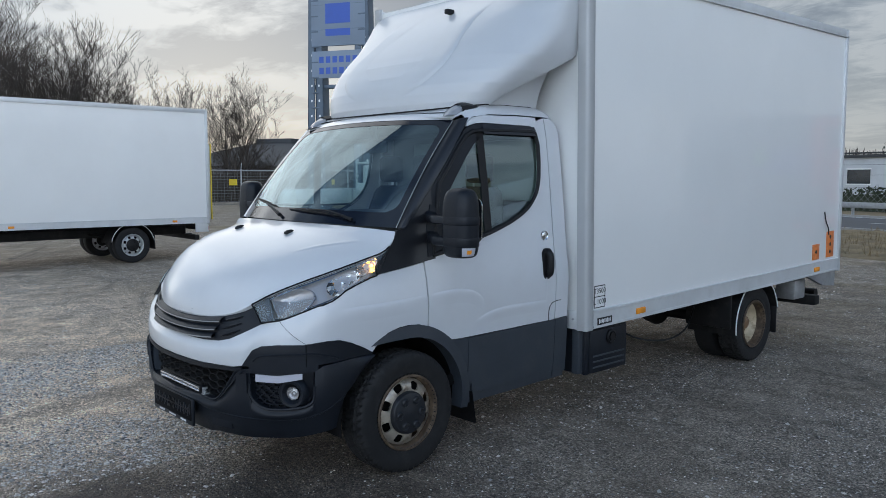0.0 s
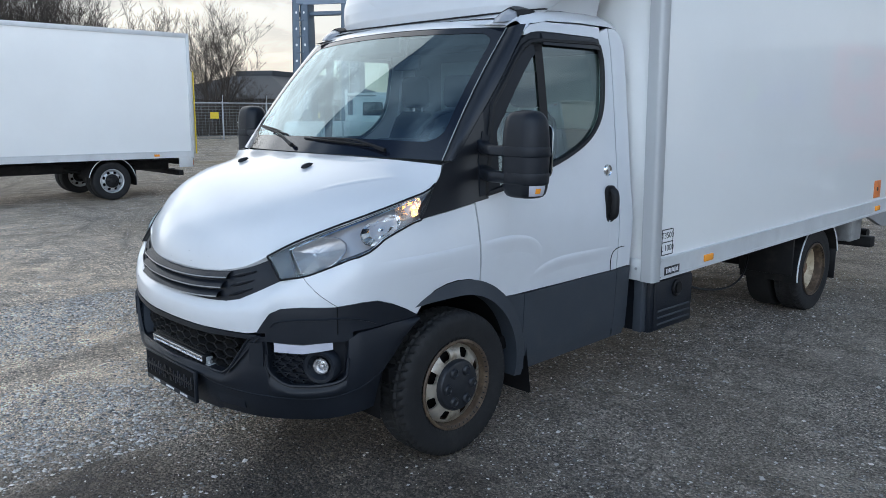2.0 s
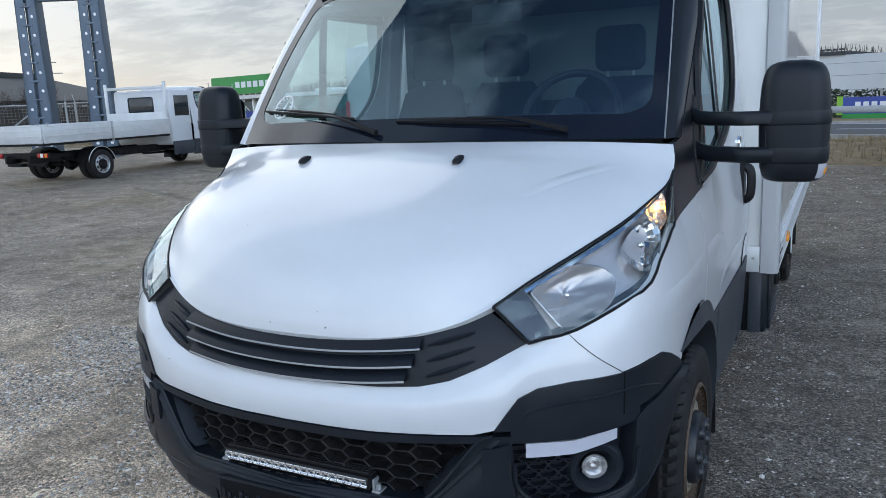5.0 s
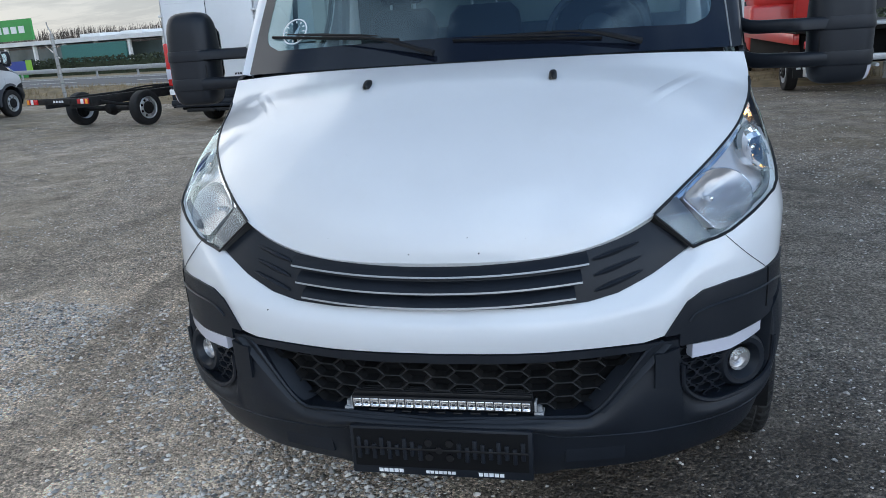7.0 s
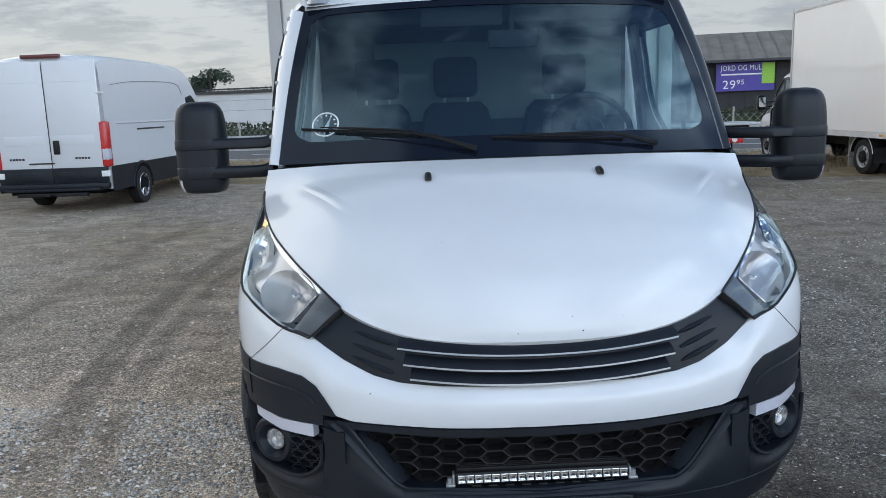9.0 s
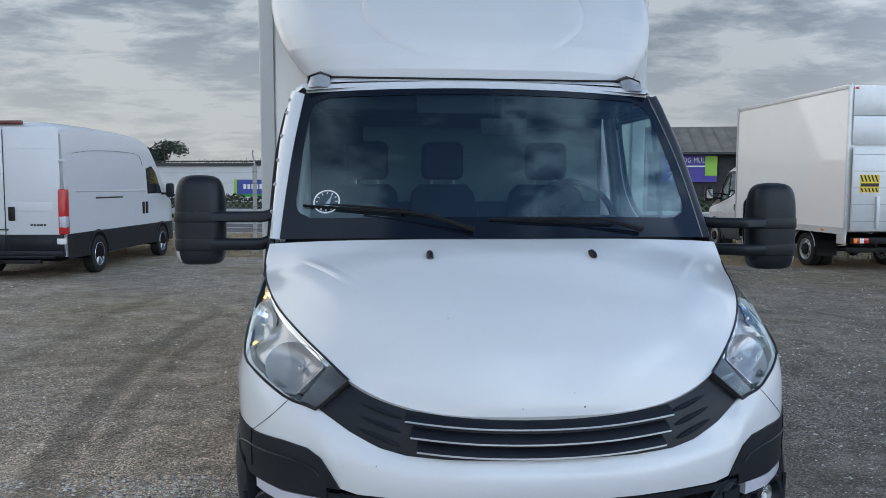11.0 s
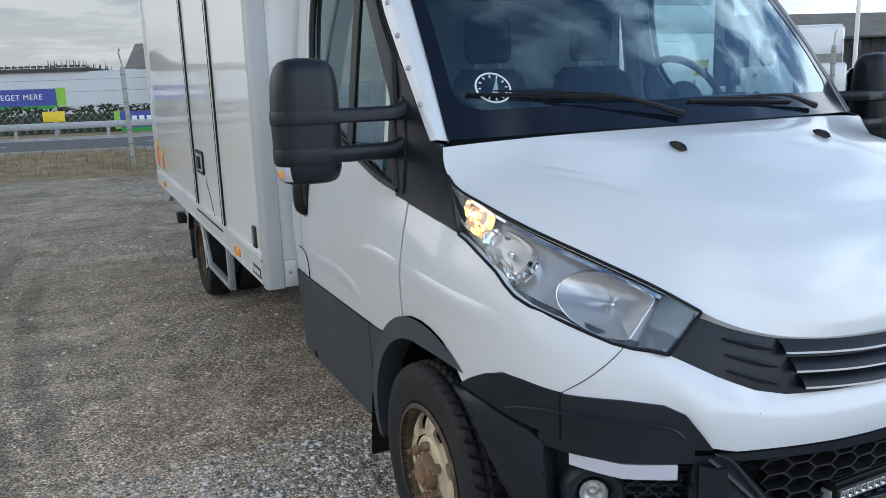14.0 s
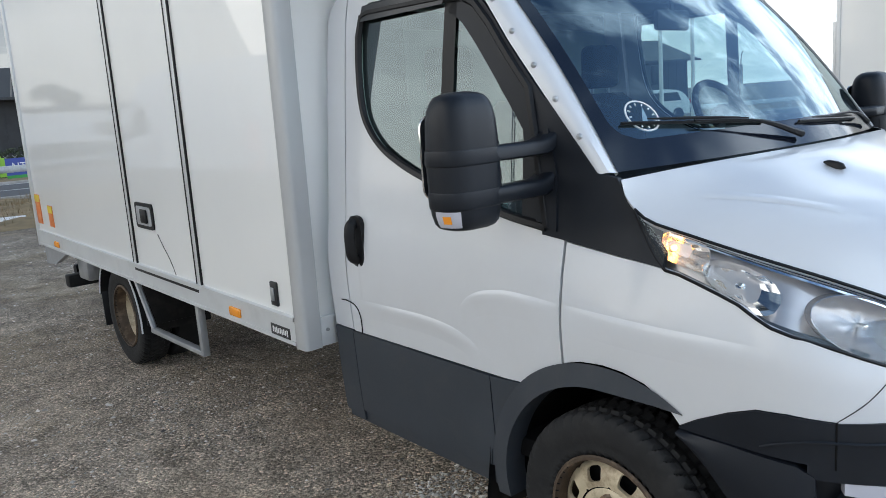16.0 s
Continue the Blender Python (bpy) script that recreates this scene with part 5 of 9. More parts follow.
def wheel(name, root, x, y, z, kind, s=1):
    """A wheel whose outer face points along s; kind: capped, rusty, dished, plain or alloy."""
    global TYRE
    steel = {"capped": STEEL, "rusty": STEELCREAM, "dished": STEELCREAM, "plain": SILVER, "alloy": ALLOY}[kind]
    m = Matrix.Translation((x, y, z)) @ Matrix.Diagonal((s, 1, 1, 1))
    near = kind in ("capped", "rusty", "dished")
    if near:
        ty = part(name, tyre_geo().moved(m), RUBBER, root, "worn black winter tyre" if kind != "dished" else "black tyre")
    else:
        if TYRE is None:
            TYRE = part(name, tyre_geo(tread=False), RUBBER, root)
            TYRE.matrix_basis = m
            ty = TYRE
        else:
            ty = shared(name, TYRE, root, m)
        m = Matrix.Identity(4)
    w = part("rim", rim_barrel().moved(m), RIMLIP if near else steel, ty, "silver steel rim with rust" if near else "silver rim")
    if kind == "dished":
        part("rim_disc", lathe([(0.192, 0.02), (0.175, -0.02), (0.16, -0.045), (0.10, -0.06), (0.09, -0.05), (0.07, -0.045), (0.001, -0.045)], 48, "x").moved(m), steel, ty)
        part("hub", lathe([(0.062, -0.045), (0.058, 0.01), (0.045, 0.02), (0.001, 0.022)], 24, "x").moved(m), RUST, ty)
        for k in range(6):
            a = 2 * math.pi * k / 6
            part("wheel_nut", cyl((-0.05, 0.085 * math.cos(a), 0.085 * math.sin(a)), (-0.02, 0.085 * math.cos(a), 0.085 * math.sin(a)), 0.014, 6).moved(m), RUST, ty)
        return ty
    if kind == "alloy":
        for k in range(6):
            a = 2 * math.pi * k / 6
            for d in (-0.12, 0.12):
                part("rim_spoke", tube([(0.06, 0.04 * math.cos(a), 0.04 * math.sin(a)), (0.072, 0.195 * math.cos(a + d), 0.195 * math.sin(a + d))], [0.020, 0.013], 6).moved(m), steel, ty)
        part("hub", lathe([(0.06, 0.03), (0.058, 0.075), (0.001, 0.08)], 20, "x").moved(m), steel, ty)
        part("brake_disc", lathe([(0.15, 0.0), (0.02, 0.01), (0.001, 0.01)], 24, "x").moved(m), CHASSIS, ty)
        return ty
    part("rim_disc", disc_geo(0.116, 0.193, 0.080, 0.050, 8).moved(m), steel, ty)
    part("rim_centre", lathe([(0.112, 0.0755), (0.10, 0.084), (0.085, 0.086), (0.062, 0.084), (0.060, 0.07)], 40, "x").moved(m), steel, ty)
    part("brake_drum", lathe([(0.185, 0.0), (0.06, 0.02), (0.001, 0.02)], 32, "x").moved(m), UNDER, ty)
    if kind == "rusty":
        part("hub", lathe([(0.060, 0.07), (0.058, 0.10), (0.050, 0.112), (0.040, 0.113), (0.036, 0.122), (0.001, 0.124)], 28, "x").moved(m), RUST, ty, "rusty bare wheel hub")
        for k in range(6):
            a = 2 * math.pi * (k + 0.5) / 6
            c, d = 0.086 * math.cos(a), 0.086 * math.sin(a)
            nut = part("wheel_nut", cyl((0.080, c, d), (0.108, c, d), 0.0165, 6).moved(m), RUST, ty)
            part("wheel_stud", cyl((0.108, c, d), (0.124, c, d), 0.008, 8).moved(m), RUST, nut)
        return ty
    cap = part("hub_cap", lathe([(0.124, 0.076), (0.123, 0.096), (0.116, 0.108), (0.104, 0.112), (0.060, 0.112), (0.050, 0.116), (0.001, 0.117)], 40, "x").moved(m), CAPBLACK if near else CHASSIS, ty, "black plastic hub cap with nut covers")
    for k in range(6):
        a = 2 * math.pi * k / 6
        c, d = 0.080 * math.cos(a), 0.080 * math.sin(a)
        part("nut_cover", lathe([(0.025, 0.106), (0.024, 0.120), (0.020, 0.125), (0.015, 0.125), (0.012, 0.119), (0.001, 0.119)], 14, "x").at(0, c, d).moved(m), CAPBLACK if near else CHASSIS, cap)
    return ty


def box_body(root, y0, y1, z0, z1, hw=1.13, tilt=0.0, hero=False):
    """A white box body with aluminium corner profiles and rails under an empty part."""
    m = Matrix.Translation((0, y0, z0)) @ Euler((radians(tilt), 0, 0)).to_matrix().to_4x4() @ Matrix.Translation((0, -y0, -z0))
    L = y1

    def add(name, g, mat, label="", parent=None):
        return part(name, g.moved(m), mat, parent or body, label)
    body = part("box_panel", box(-hw + 0.012, hw - 0.012, y0 + 0.02, y1 - 0.02, z0 + 0.10, z1 - 0.03).moved(m), PANEL, root, "white glossy box body")
    add("box_floor", box(-hw + 0.02, hw - 0.02, y0 + 0.02, y1 - 0.02, z0 + 0.03, z0 + 0.10), CHASSIS)
    for s in (1, -1):
        # rail at the foot, made of a tall web and two beads
        foot = [(hw - 0.02, z0 - 0.004), (hw + 0.006, z0 - 0.004), (hw + 0.006, z0 + 0.012), (hw + 0.002, z0 + 0.014), (hw + 0.002, z0 + 0.104), (hw + 0.008, z0 + 0.107), (hw + 0.008, z0 + 0.121), (hw - 0.012, z0 + 0.123)]
        add("bottom_rail", sheet([[(x, y, z) for x, z in foot] for y in (y0 + 0.075, y1 - 0.05)]).side(s), ALU, "aluminium bottom rail")
        add("top_rail", Geo().add(box(hw - 0.03, hw + 0.004, y0 + 0.05, y1, z1 - 0.075, z1, 0.012), box(hw - 0.01, hw + 0.009, y0 + 0.05, y1, z1 - 0.082, z1 - 0.07, 0.003)).side(s), ALU, "aluminium top rail")
        # grey corner profile at the front: two flats that meet in a tight round, proud of the panels
        pts = [(hw - 0.078, y0 + 0.024), (hw - 0.078, y0 - 0.006), (hw - 0.075, y0 - 0.010), (hw - 0.016, y0 - 0.010), (hw - 0.008, y0 - 0.0085), (hw - 0.001, y0 - 0.004), (hw + 0.004, y0 + 0.004), (hw + 0.006, y0 + 0.013), (hw + 0.006, y0 + 0.068), (hw + 0.004, y0 + 0.071), (hw - 0.010, y0 + 0.071)]
        post = sheet([[(x, y, z) for x, y in pts] for z in np.linspace(z0 - 0.012, z1 + 0.004, 3)])
        inner = [(x - 0.010, y + 0.014) for x, y in pts]
        post.add(sheet([[(x, y, z0 - 0.012) for x, y in pts], [(x, y, z0 - 0.012) for x, y in inner]]))
        add("corner_profile", post.side(s), CORNER, "grey aluminium corner profile")
        add("corner_seal", Geo().add(cyl((hw - 0.010, y0 + 0.073, z0), (hw - 0.010, y0 + 0.073, z1), 0.004, 6), cyl((hw - 0.081, y0 + 0.018, z0), (hw - 0.081, y0 + 0.018, z1), 0.004, 6)).side(s), ALU)
        add("rear_profile", box(hw - 0.05, hw + 0.006, y1 - 0.06, y1, z0 - 0.02, z1, 0.01).side(s), ALU)
    for s in (1, -1):
        ang = add("end_angle", box(hw - 0.24, hw - 0.080, y0 - 0.004, y0 + 0.003, z0 - 0.01, z0 + 0.12, 0.003).side(s), ALU)
        for bx, bz in ((hw - 0.20, 0.03), (hw - 0.20, 0.09), (hw - 0.11, 0.06)):
            add("bolt_head", cyl((s * bx, y0 - 0.011, z0 + bz), (s * bx, y0 - 0.003, z0 + bz), 0.008, 6), GALV, "", ang)
    add("front_rail", box(-hw + 0.14, hw - 0.14, y0 - 0.004, y0 + 0.02, z0 + 0.0, z0 + 0.11, 0.004), ALU)
    add("rear_door", box(-hw + 0.05, hw - 0.05, y1 - 0.03, y1 - 0.01, z0 + 0.05, z1 - 0.08), ALU)
    return body, add


def mudguard(root, y, z, x0, x1, a0=20, a1=175, r=0.40, edge=True):
    """A half-round guard over a wheel with a thin bright edge."""
    aa = np.radians(np.linspace(a0, a1, 20))
    arc = [(y + r * math.cos(a), z + r * math.sin(a)) for a in aa]
    g = sheet([[(x, p, q) for p, q in arc] for x in (x0, x1)]).add(sheet([[(x, p, q - 0.008) for p, q in arc] for x in (x0, x1)]))
    ob = part("mudguard", g, CHASSIS, root, "black mudguard")
    if edge:
        xe = x1 if abs(x1) > abs(x0) else x0
        part("guard_edge", tube([(xe, p, q) for p, q in arc], 0.006, 6), WHITEINK, ob)
    return ob


def chassis(root, y0, y1, kinds, rear_y=5.08, dual=True, tilt=0):
    """Ladder rails, rear axle, wheels and guards."""
    for s in (1, -1):
        part("chassis_rail", box(0.33, 0.40, y0, y1, 0.48, 0.66, 0.01).side(s), CHASSIS, root)
    for y in np.arange(y0 + 0.3, y1, 0.9):
        part("cross_member", box(-0.33, 0.33, y - 0.04, y + 0.04, 0.52, 0.62, 0.01), CHASSIS, root)
    part("rear_axle", Geo().add(cyl((-0.9, rear_y, 0.352), (0.9, rear_y, 0.352), 0.055, 14), lathe([(0.001, -0.15), (0.10, -0.13), (0.15, 0), (0.10, 0.13), (0.001, 0.15)], 20, "y").at(0, rear_y, 0.352)), CHASSIS, root)
    for s in (1, -1):
        part("leaf_spring", tube(smooth([(0.47, rear_y - 0.65, 0.56), (0.47, rear_y, 0.44), (0.47, rear_y + 0.65, 0.56)], 12), 0.025, 6, True, 1.5).side(s), CHASSIS, root)
        wheel("rear_wheel", root, s * 0.945, rear_y, 0.352, kinds[0], s)
        if dual:
            wheel("rear_wheel", root, s * 0.71, rear_y, 0.352, "plain", -s)


# ---- the white box truck in the middle of the yard ----
truck = tagged(thing("box_truck", pose(0, 0, 0), "white box truck with black bumper, parked on gravel", "truck"))
CAB = build_cab(truck)
wheel("front_wheel", truck, 0.905, 0.98, 0.352, "capped", 1)
wheel("front_wheel", truck, -0.905, 0.98, 0.352, "rusty", -1)
part("front_axle", cyl((-0.8, 0.98, 0.352), (0.8, 0.98, 0.352), 0.05, 12), CHASSIS, truck)
chassis(truck, 1.2, 6.55, ("dished",))
BODY, body_add = box_body(truck, 2.44, 6.76, 0.655, 3.10, 1.13, 1.1, True)


def body_part(name, g, mat, label=""):
    return body_add(name, g, mat, label)


FAIR = ((2.105, 1.555, 0.78), (2.16, 1.540, 0.83), (2.22, 1.545, 0.88), (2.28, 1.560, 0.925), (2.36, 1.600, 0.97), (2.46, 1.670, 1.01), (2.56, 1.765, 1.035), (2.66, 1.875, 1.045), (2.76, 1.995, 1.05), (2.85, 2.12, 1.055), (2.92, 2.23, 1.05), (2.99, 2.34, 1.04), (3.05, 2.42, 1.01))


def fairing_point(z, q, lift=0.0):
    """A point of the fairing at height z; q runs from the middle of the front round to the box."""
    zs = [r[0] for r in FAIR]
    f, w = float(np.interp(z, zs, [r[1] for r in FAIR])), float(np.interp(z, zs, [r[2] for r in FAIR])) + lift
    side0 = min(1.78 + max(0, z - 2.12) * 1.0, 2.32)
    side0 = max(side0, f + 0.02)
    back = 2.43 - max(0, 2.5 - z) * 0.2
    if q < 0.7:
        a = q / 0.7 * math.pi / 2
        return (w * math.sin(a) ** 0.72, f - lift + (side0 - f) * (1 - math.cos(a) ** 0.85), z + lift * 0.4)
    k = (q - 0.7) / 0.3
    y = side0 + (back - side0) * k
    # the flank is undercut below a lip that climbs towards the box
    fall_in = min(1.0, max(0.0, (2.20 + 0.50 * (y - 1.85) - z) / 0.045)) * min(1.0, k / 0.14)
    inner = min(w, 0.715 + 0.10 * max(0.0, (z - 2.17) / 0.30) ** 2 + 0.25 * max(0.0, k - 0.8) ** 2)
    return (w - (w - inner) * fall_in * fall_in * (3 - 2 * fall_in), y, z)


def fairing(root):
    """The roof fairing: swept sections that widen from the cab roof to the box."""
    heights = sorted({r[0] for r in FAIR} | {round(2.117 + 0.012 * k, 3) for k in range(34)})
    rows = [[fairing_point(z, q) for q in np.linspace(0, 1, 64)] for z in heights]
    g = sheet(rows)
    top = rows[-1]
    g.add(sheet([top, [(p[0] * 0.5, (p[1] + 2.43) / 2, 3.085) for p in top], [(p[0] * 0.2, 2.43, 3.085) for p in top]]))
    ob = part("roof_fairing", g.both(), FIBRE, root, "white fibreglass roof fairing", 42)
    # pressed edge of the leaf-shaped front field
    line = smooth([(2.215, 0.0), (2.222, 0.035), (2.245, 0.08), (2.30, 0.13), (2.39, 0.172), (2.50, 0.178), (2.66, 0.150), (2.80, 0.137), (2.93, 0.132)], 40)
    fade = [min(1.0, max(0.0, (k - 5) / 9), (39 - k) / 8) for k in range(40)]
    g = sheet([[fairing_point(z - 0.7 * dq, min(0.69, max(0.0, q + dq)), 0.0012 + 0.010 * h * f) for (z, q), f in zip(line, fade)] for dq, h in ((-0.090, 0.0), (-0.055, 0.40), (-0.022, 0.85), (0.0, 1.0), (0.007, 0.75), (0.018, 0.0))])
    part("fairing_crease", g.both(), FIBRE, ob, "", 60)
    part("fairing_seal", tube([fairing_point(float(np.interp(fairing_point(2.12, q)[1], (1.5, 1.6, 1.75, 2.0, 2.3), (2.108, 2.122, 2.145, 2.160, 2.162))), q) for q in np.linspace(0.0, 0.97, 32)], 0.005, 6, False).both(), SEAL, ob)
    part("fairing_lamp", box(0.10, 0.14, 2.07, 2.14, 2.85, 2.885, 0.008), SEAL, ob)
    return ob


fairing(truck)

# box details of the driver's side
part("plastic_tool_box", Geo().add(box(0.42, 1.085, 2.50, 2.985, 0.315, 0.645, 0.02)).add(box(1.08, 1.10, 2.53, 2.96, 0.33, 0.63, 0.015)), PLASTIC, truck, "dark grey plastic tank box below the body")
part("tank_box_cap", lathe([(0.052, 0.0), (0.052, 0.012), (0.042, 0.018), (0.03, 0.012), (0.03, 0.022), (0.001, 0.022)], 24, "x").at(1.10, 2.76, 0.565), SEAL, truck)
part("tank_box_post", box(1.0, 1.06, 2.45, 2.50, 0.33, 0.68, 0.006), CLAD, truck)
part("tank_box_ribs", Geo().add(*[box(1.095, 1.105, 2.56, 2.93, z, z + 0.012, 0.003) for z in (0.36, 0.40, 0.44)]), CLAD, truck)


def marker(y, z, s):
    m = body_part("side_marker", box(1.128, 1.145, y - 0.055, y + 0.055, z - 0.022, z + 0.022, 0.007).side(s), AMBER, "amber side marker lamp")
    return m


for s in (1, -1):
    marker(3.08, 0.705, s)
    marker(6.17, 0.705, s)
stk = body_part("load_sticker", box(1.118, 1.1205, 2.535, 2.665, 0.785, 0.945), PAPER, "white load sticker")
R90 = Matrix.Rotation(radians(90), 4, "Z")


def on_flank(g, y, z, s=1, x=1.1215):
    """Lettering laid on a flank of the box."""
    m = Matrix.Translation((s * x, y, z)) @ (R90 if s > 0 else Matrix.Rotation(radians(-90), 4, "Z"))
    return g.moved(m)


body_part("sticker_line", Geo().add(*[box(1.1195, 1.1215, 2.54, 2.66, z - 0.003, z + 0.003) for z in (0.79, 0.865, 0.94)], *[box(1.1195, 1.1215, y - 0.003, y + 0.003, 0.79, 0.94) for y in (2.54, 2.66)]), INK)
body_part("sticker_text", on_flank(lettering("T3500", 0.052, 0.0005), 2.60, 0.903), INK, "T3500")
body_part("sticker_text", on_flank(lettering("L 1000", 0.052, 0.0005), 2.60, 0.828), INK, "L 1000")


def maker_plate(s, y):
    body_part("maker_plate", box(1.130, 1.1345, y - 0.085, y + 0.085, 0.668, 0.718, 0.002).side(s), INK, "small black maker's plate")
    for k in range(9):
        y0 = y - 0.068 + k * 0.0155
        body_part("plate_print", box(1.134, 1.1355, y0, y0 + 0.010, 0.682 if k % 3 else 0.678, 0.704 if k % 2 else 0.708).side(s), WHITEINK)


maker_plate(1, 2.645)
maker_plate(-1, 2.645)
for y0, y1, z0, z1, nb in ((6.09, 6.25, 0.80, 0.955, 1), (6.42, 6.60, 0.80, 1.065, 3)):
    op = body_part("orange_reflector_plate", box(1.117, 1.123, y0, y1, z0, z1, 0.004), ORANGE, "worn orange reflector plate")
    for k in range(nb):
        zc = (z0 + z1) / 2 + (k - (nb - 1) / 2) * 0.075
        body_part("reflector_hole", lathe([(0.001, 0.0), (0.020, 0.0), (0.021, -0.004)], 14, "x").at(1.124, (y0 + y1) / 2, zc), INK)
body_part("loose_cable", tube(smooth([(1.125, 6.46, 1.03), (1.135, 6.42, 1.10), (1.13, 6.37, 1.17), (1.125, 6.34, 1.27)], 12), 0.006, 6), INK)
for z0, z1, y0, y1 in ((0.83, 1.07, 6.56, 6.70), (0.83, 1.0, 6.22, 6.34)):
    body_part("orange_reflector_plate", box(1.117, 1.123, y0, y1, z0, z1, 0.004).side(-1), ORANGE, "worn orange reflector plate")
    body_part("reflector_band", box(1.122, 1.1245, y0, y1, z1 - 0.06, z1 - 0.005).side(-1), YELLOW)

# side door in the box, nearside
for y in (3.50, 4.44):
    body_part("door_edge_profile", box(1.112, 1.126, y - 0.026, y + 0.026, 0.735, 3.02, 0.004).side(-1), ALU, "aluminium door edge profile")
    for dy in (-0.028, 0.028):
        body_part("door_gap", box(1.112, 1.1285, y + dy - 0.006, y + dy + 0.006, 0.735, 3.02, 0.002).side(-1), SEAL)
body_part("door_sill_profile", box(1.112, 1.131, 3.50, 4.44, 0.748, 0.775, 0.005).side(-1), ALU)
body_part("door_gap", box(1.112, 1.134, 3.50, 4.44, 0.732, 0.748, 0.003).side(-1), SEAL)
lt = body_part("door_latch", slab([(4.18 + a, 1.085 + b) for a, b in rounded(0.27, 0.15, 0.02)], "x", 1.115, 1.128).side(-1), SEAL, "recessed metal door latch")
body_part("latch_recess", slab([(4.18 + a, 1.085 + b) for a, b in rounded(0.225, 0.11, 0.015)], "x", 1.126, 1.1295).side(-1), GALV)
body_part("latch_lever", box(1.128, 1.142, 4.12, 4.21, 1.045, 1.125, 0.008).side(-1), SEAL)
body_part("small_lock", box(1.115, 1.13, 2.655, 2.715, 0.80, 0.91, 0.008).side(-1), INK, "small black lock")
body_part("lock_lever", box(1.128, 1.137, 2.672, 2.70, 0.825, 0.885, 0.004).side(-1), GALV)
body_part("scratch", tube(smooth([(-1.1195, 4.02, 0.99), (-1.1195, 3.96, 0.93), (-1.1195, 3.88, 0.86), (-1.1195, 3.82, 0.78)], 10), 0.002, 4), INK)
# fold-down step
st = part("side_step", Geo().add(box(-1.10, -1.06, 3.63, 3.67, 0.38, 0.72, 0.004), box(-1.10, -1.06, 3.63, 4.42, 0.365, 0.395, 0.005), tube([(-1.08, 4.40, 0.38), (-1.08, 4.63, 0.70)], 0.018, 6)), GALV, truck, "galvanised folding side step")
# guards, flaps, tail lift, cable
for s in (1, -1):
    mudguard(truck, 5.08, 0.36, s * 0.60, s * 1.07, 15, 188, 0.41)
    part("mud_flap", box(0.62, 1.06, 5.47, 5.482, 0.22, 0.52, 0.003).side(s), SEAL, truck)
    part("guard_panel", box(0.62, 1.05, 4.60, 4.625, 0.36, 0.70, 0.006).side(s), CHASSIS, truck)
    part("guard_stay", cyl((s * 0.4, 4.9, 0.62), (s * 1.05, 4.9, 0.68), 0.015, 8), GALV, truck)
    part("rear_skirt", Geo([(s * 1.10, 6.08, 0.70), (s * 1.10, 6.72, 0.72), (s * 1.10, 6.72, 0.56), (s * 1.10, 6.45, 0.585), (s * 1.06, 6.08, 0.70), (s * 1.06, 6.72, 0.72), (s * 1.06, 6.72, 0.56), (s * 1.06, 6.45, 0.585)], [(0, 1, 2, 3), (7, 6, 5, 4), (1, 5, 6, 2), (2, 6, 7, 3), (3, 7, 4, 0)]), GALV, truck, "galvanised rear skirt")
    part("underrun_arm", box(0.30, 0.40, 5.9, 6.6, 0.40, 0.48, 0.01).side(s), CHASSIS, truck)
part("underrun_bar", box(-1.03, 1.03, 6.42, 6.54, 0.37, 0.47, 0.012), CHASSIS, truck, "dark steel underrun bar")
part("tail_lift_cylinder", cyl((-0.5, 5.9, 0.50), (-0.5, 6.45, 0.42), 0.05, 12), GALV, truck)
for s in (1, -1):
    arm = part("tail_lift_arm", box(0.62, 0.72, 5.85, 6.90, 0.42, 0.52, 0.015).side(s), CHASSIS, truck, "black tail lift arm")
    part("arm_roller", cyl((s * 0.74, 6.86, 0.44), (s * 0.86, 6.86, 0.44), 0.05, 14), SEAL, arm)
    part("lift_bracket", box(0.78, 0.98, 6.05, 6.30, 0.46, 0.66, 0.02).side(s), GALV, truck, "grey lift bracket")
part("tail_lift_platform", box(-1.08, 1.08, 6.80, 6.86, 0.72, 2.6, 0.01), ALU, truck, "folded aluminium tail lift platform")
part("hanging_cable", tube(smooth([(0.55, 3.3, 0.62), (0.75, 3.55, 0.40), (0.85, 3.9, 0.34), (0.80, 4.3, 0.38), (0.7, 4.6, 0.52)], 20), 0.008, 6), SEAL, truck, "loose black cable")
part("spare_wheel_carrier", lathe([(0.001, -0.09), (0.28, -0.09), (0.33, -0.04), (0.33, 0.04), (0.28, 0.09), (0.001, 0.09)], 32, "z").at(0.05, 3.6, 0.52), RUBBER, truck)
part("exhaust_pipe", tube([(-0.45, 1.4, 0.40), (-0.45, 3.0, 0.42), (-0.5, 4.2, 0.45)], 0.045, 10), GALV, truck)

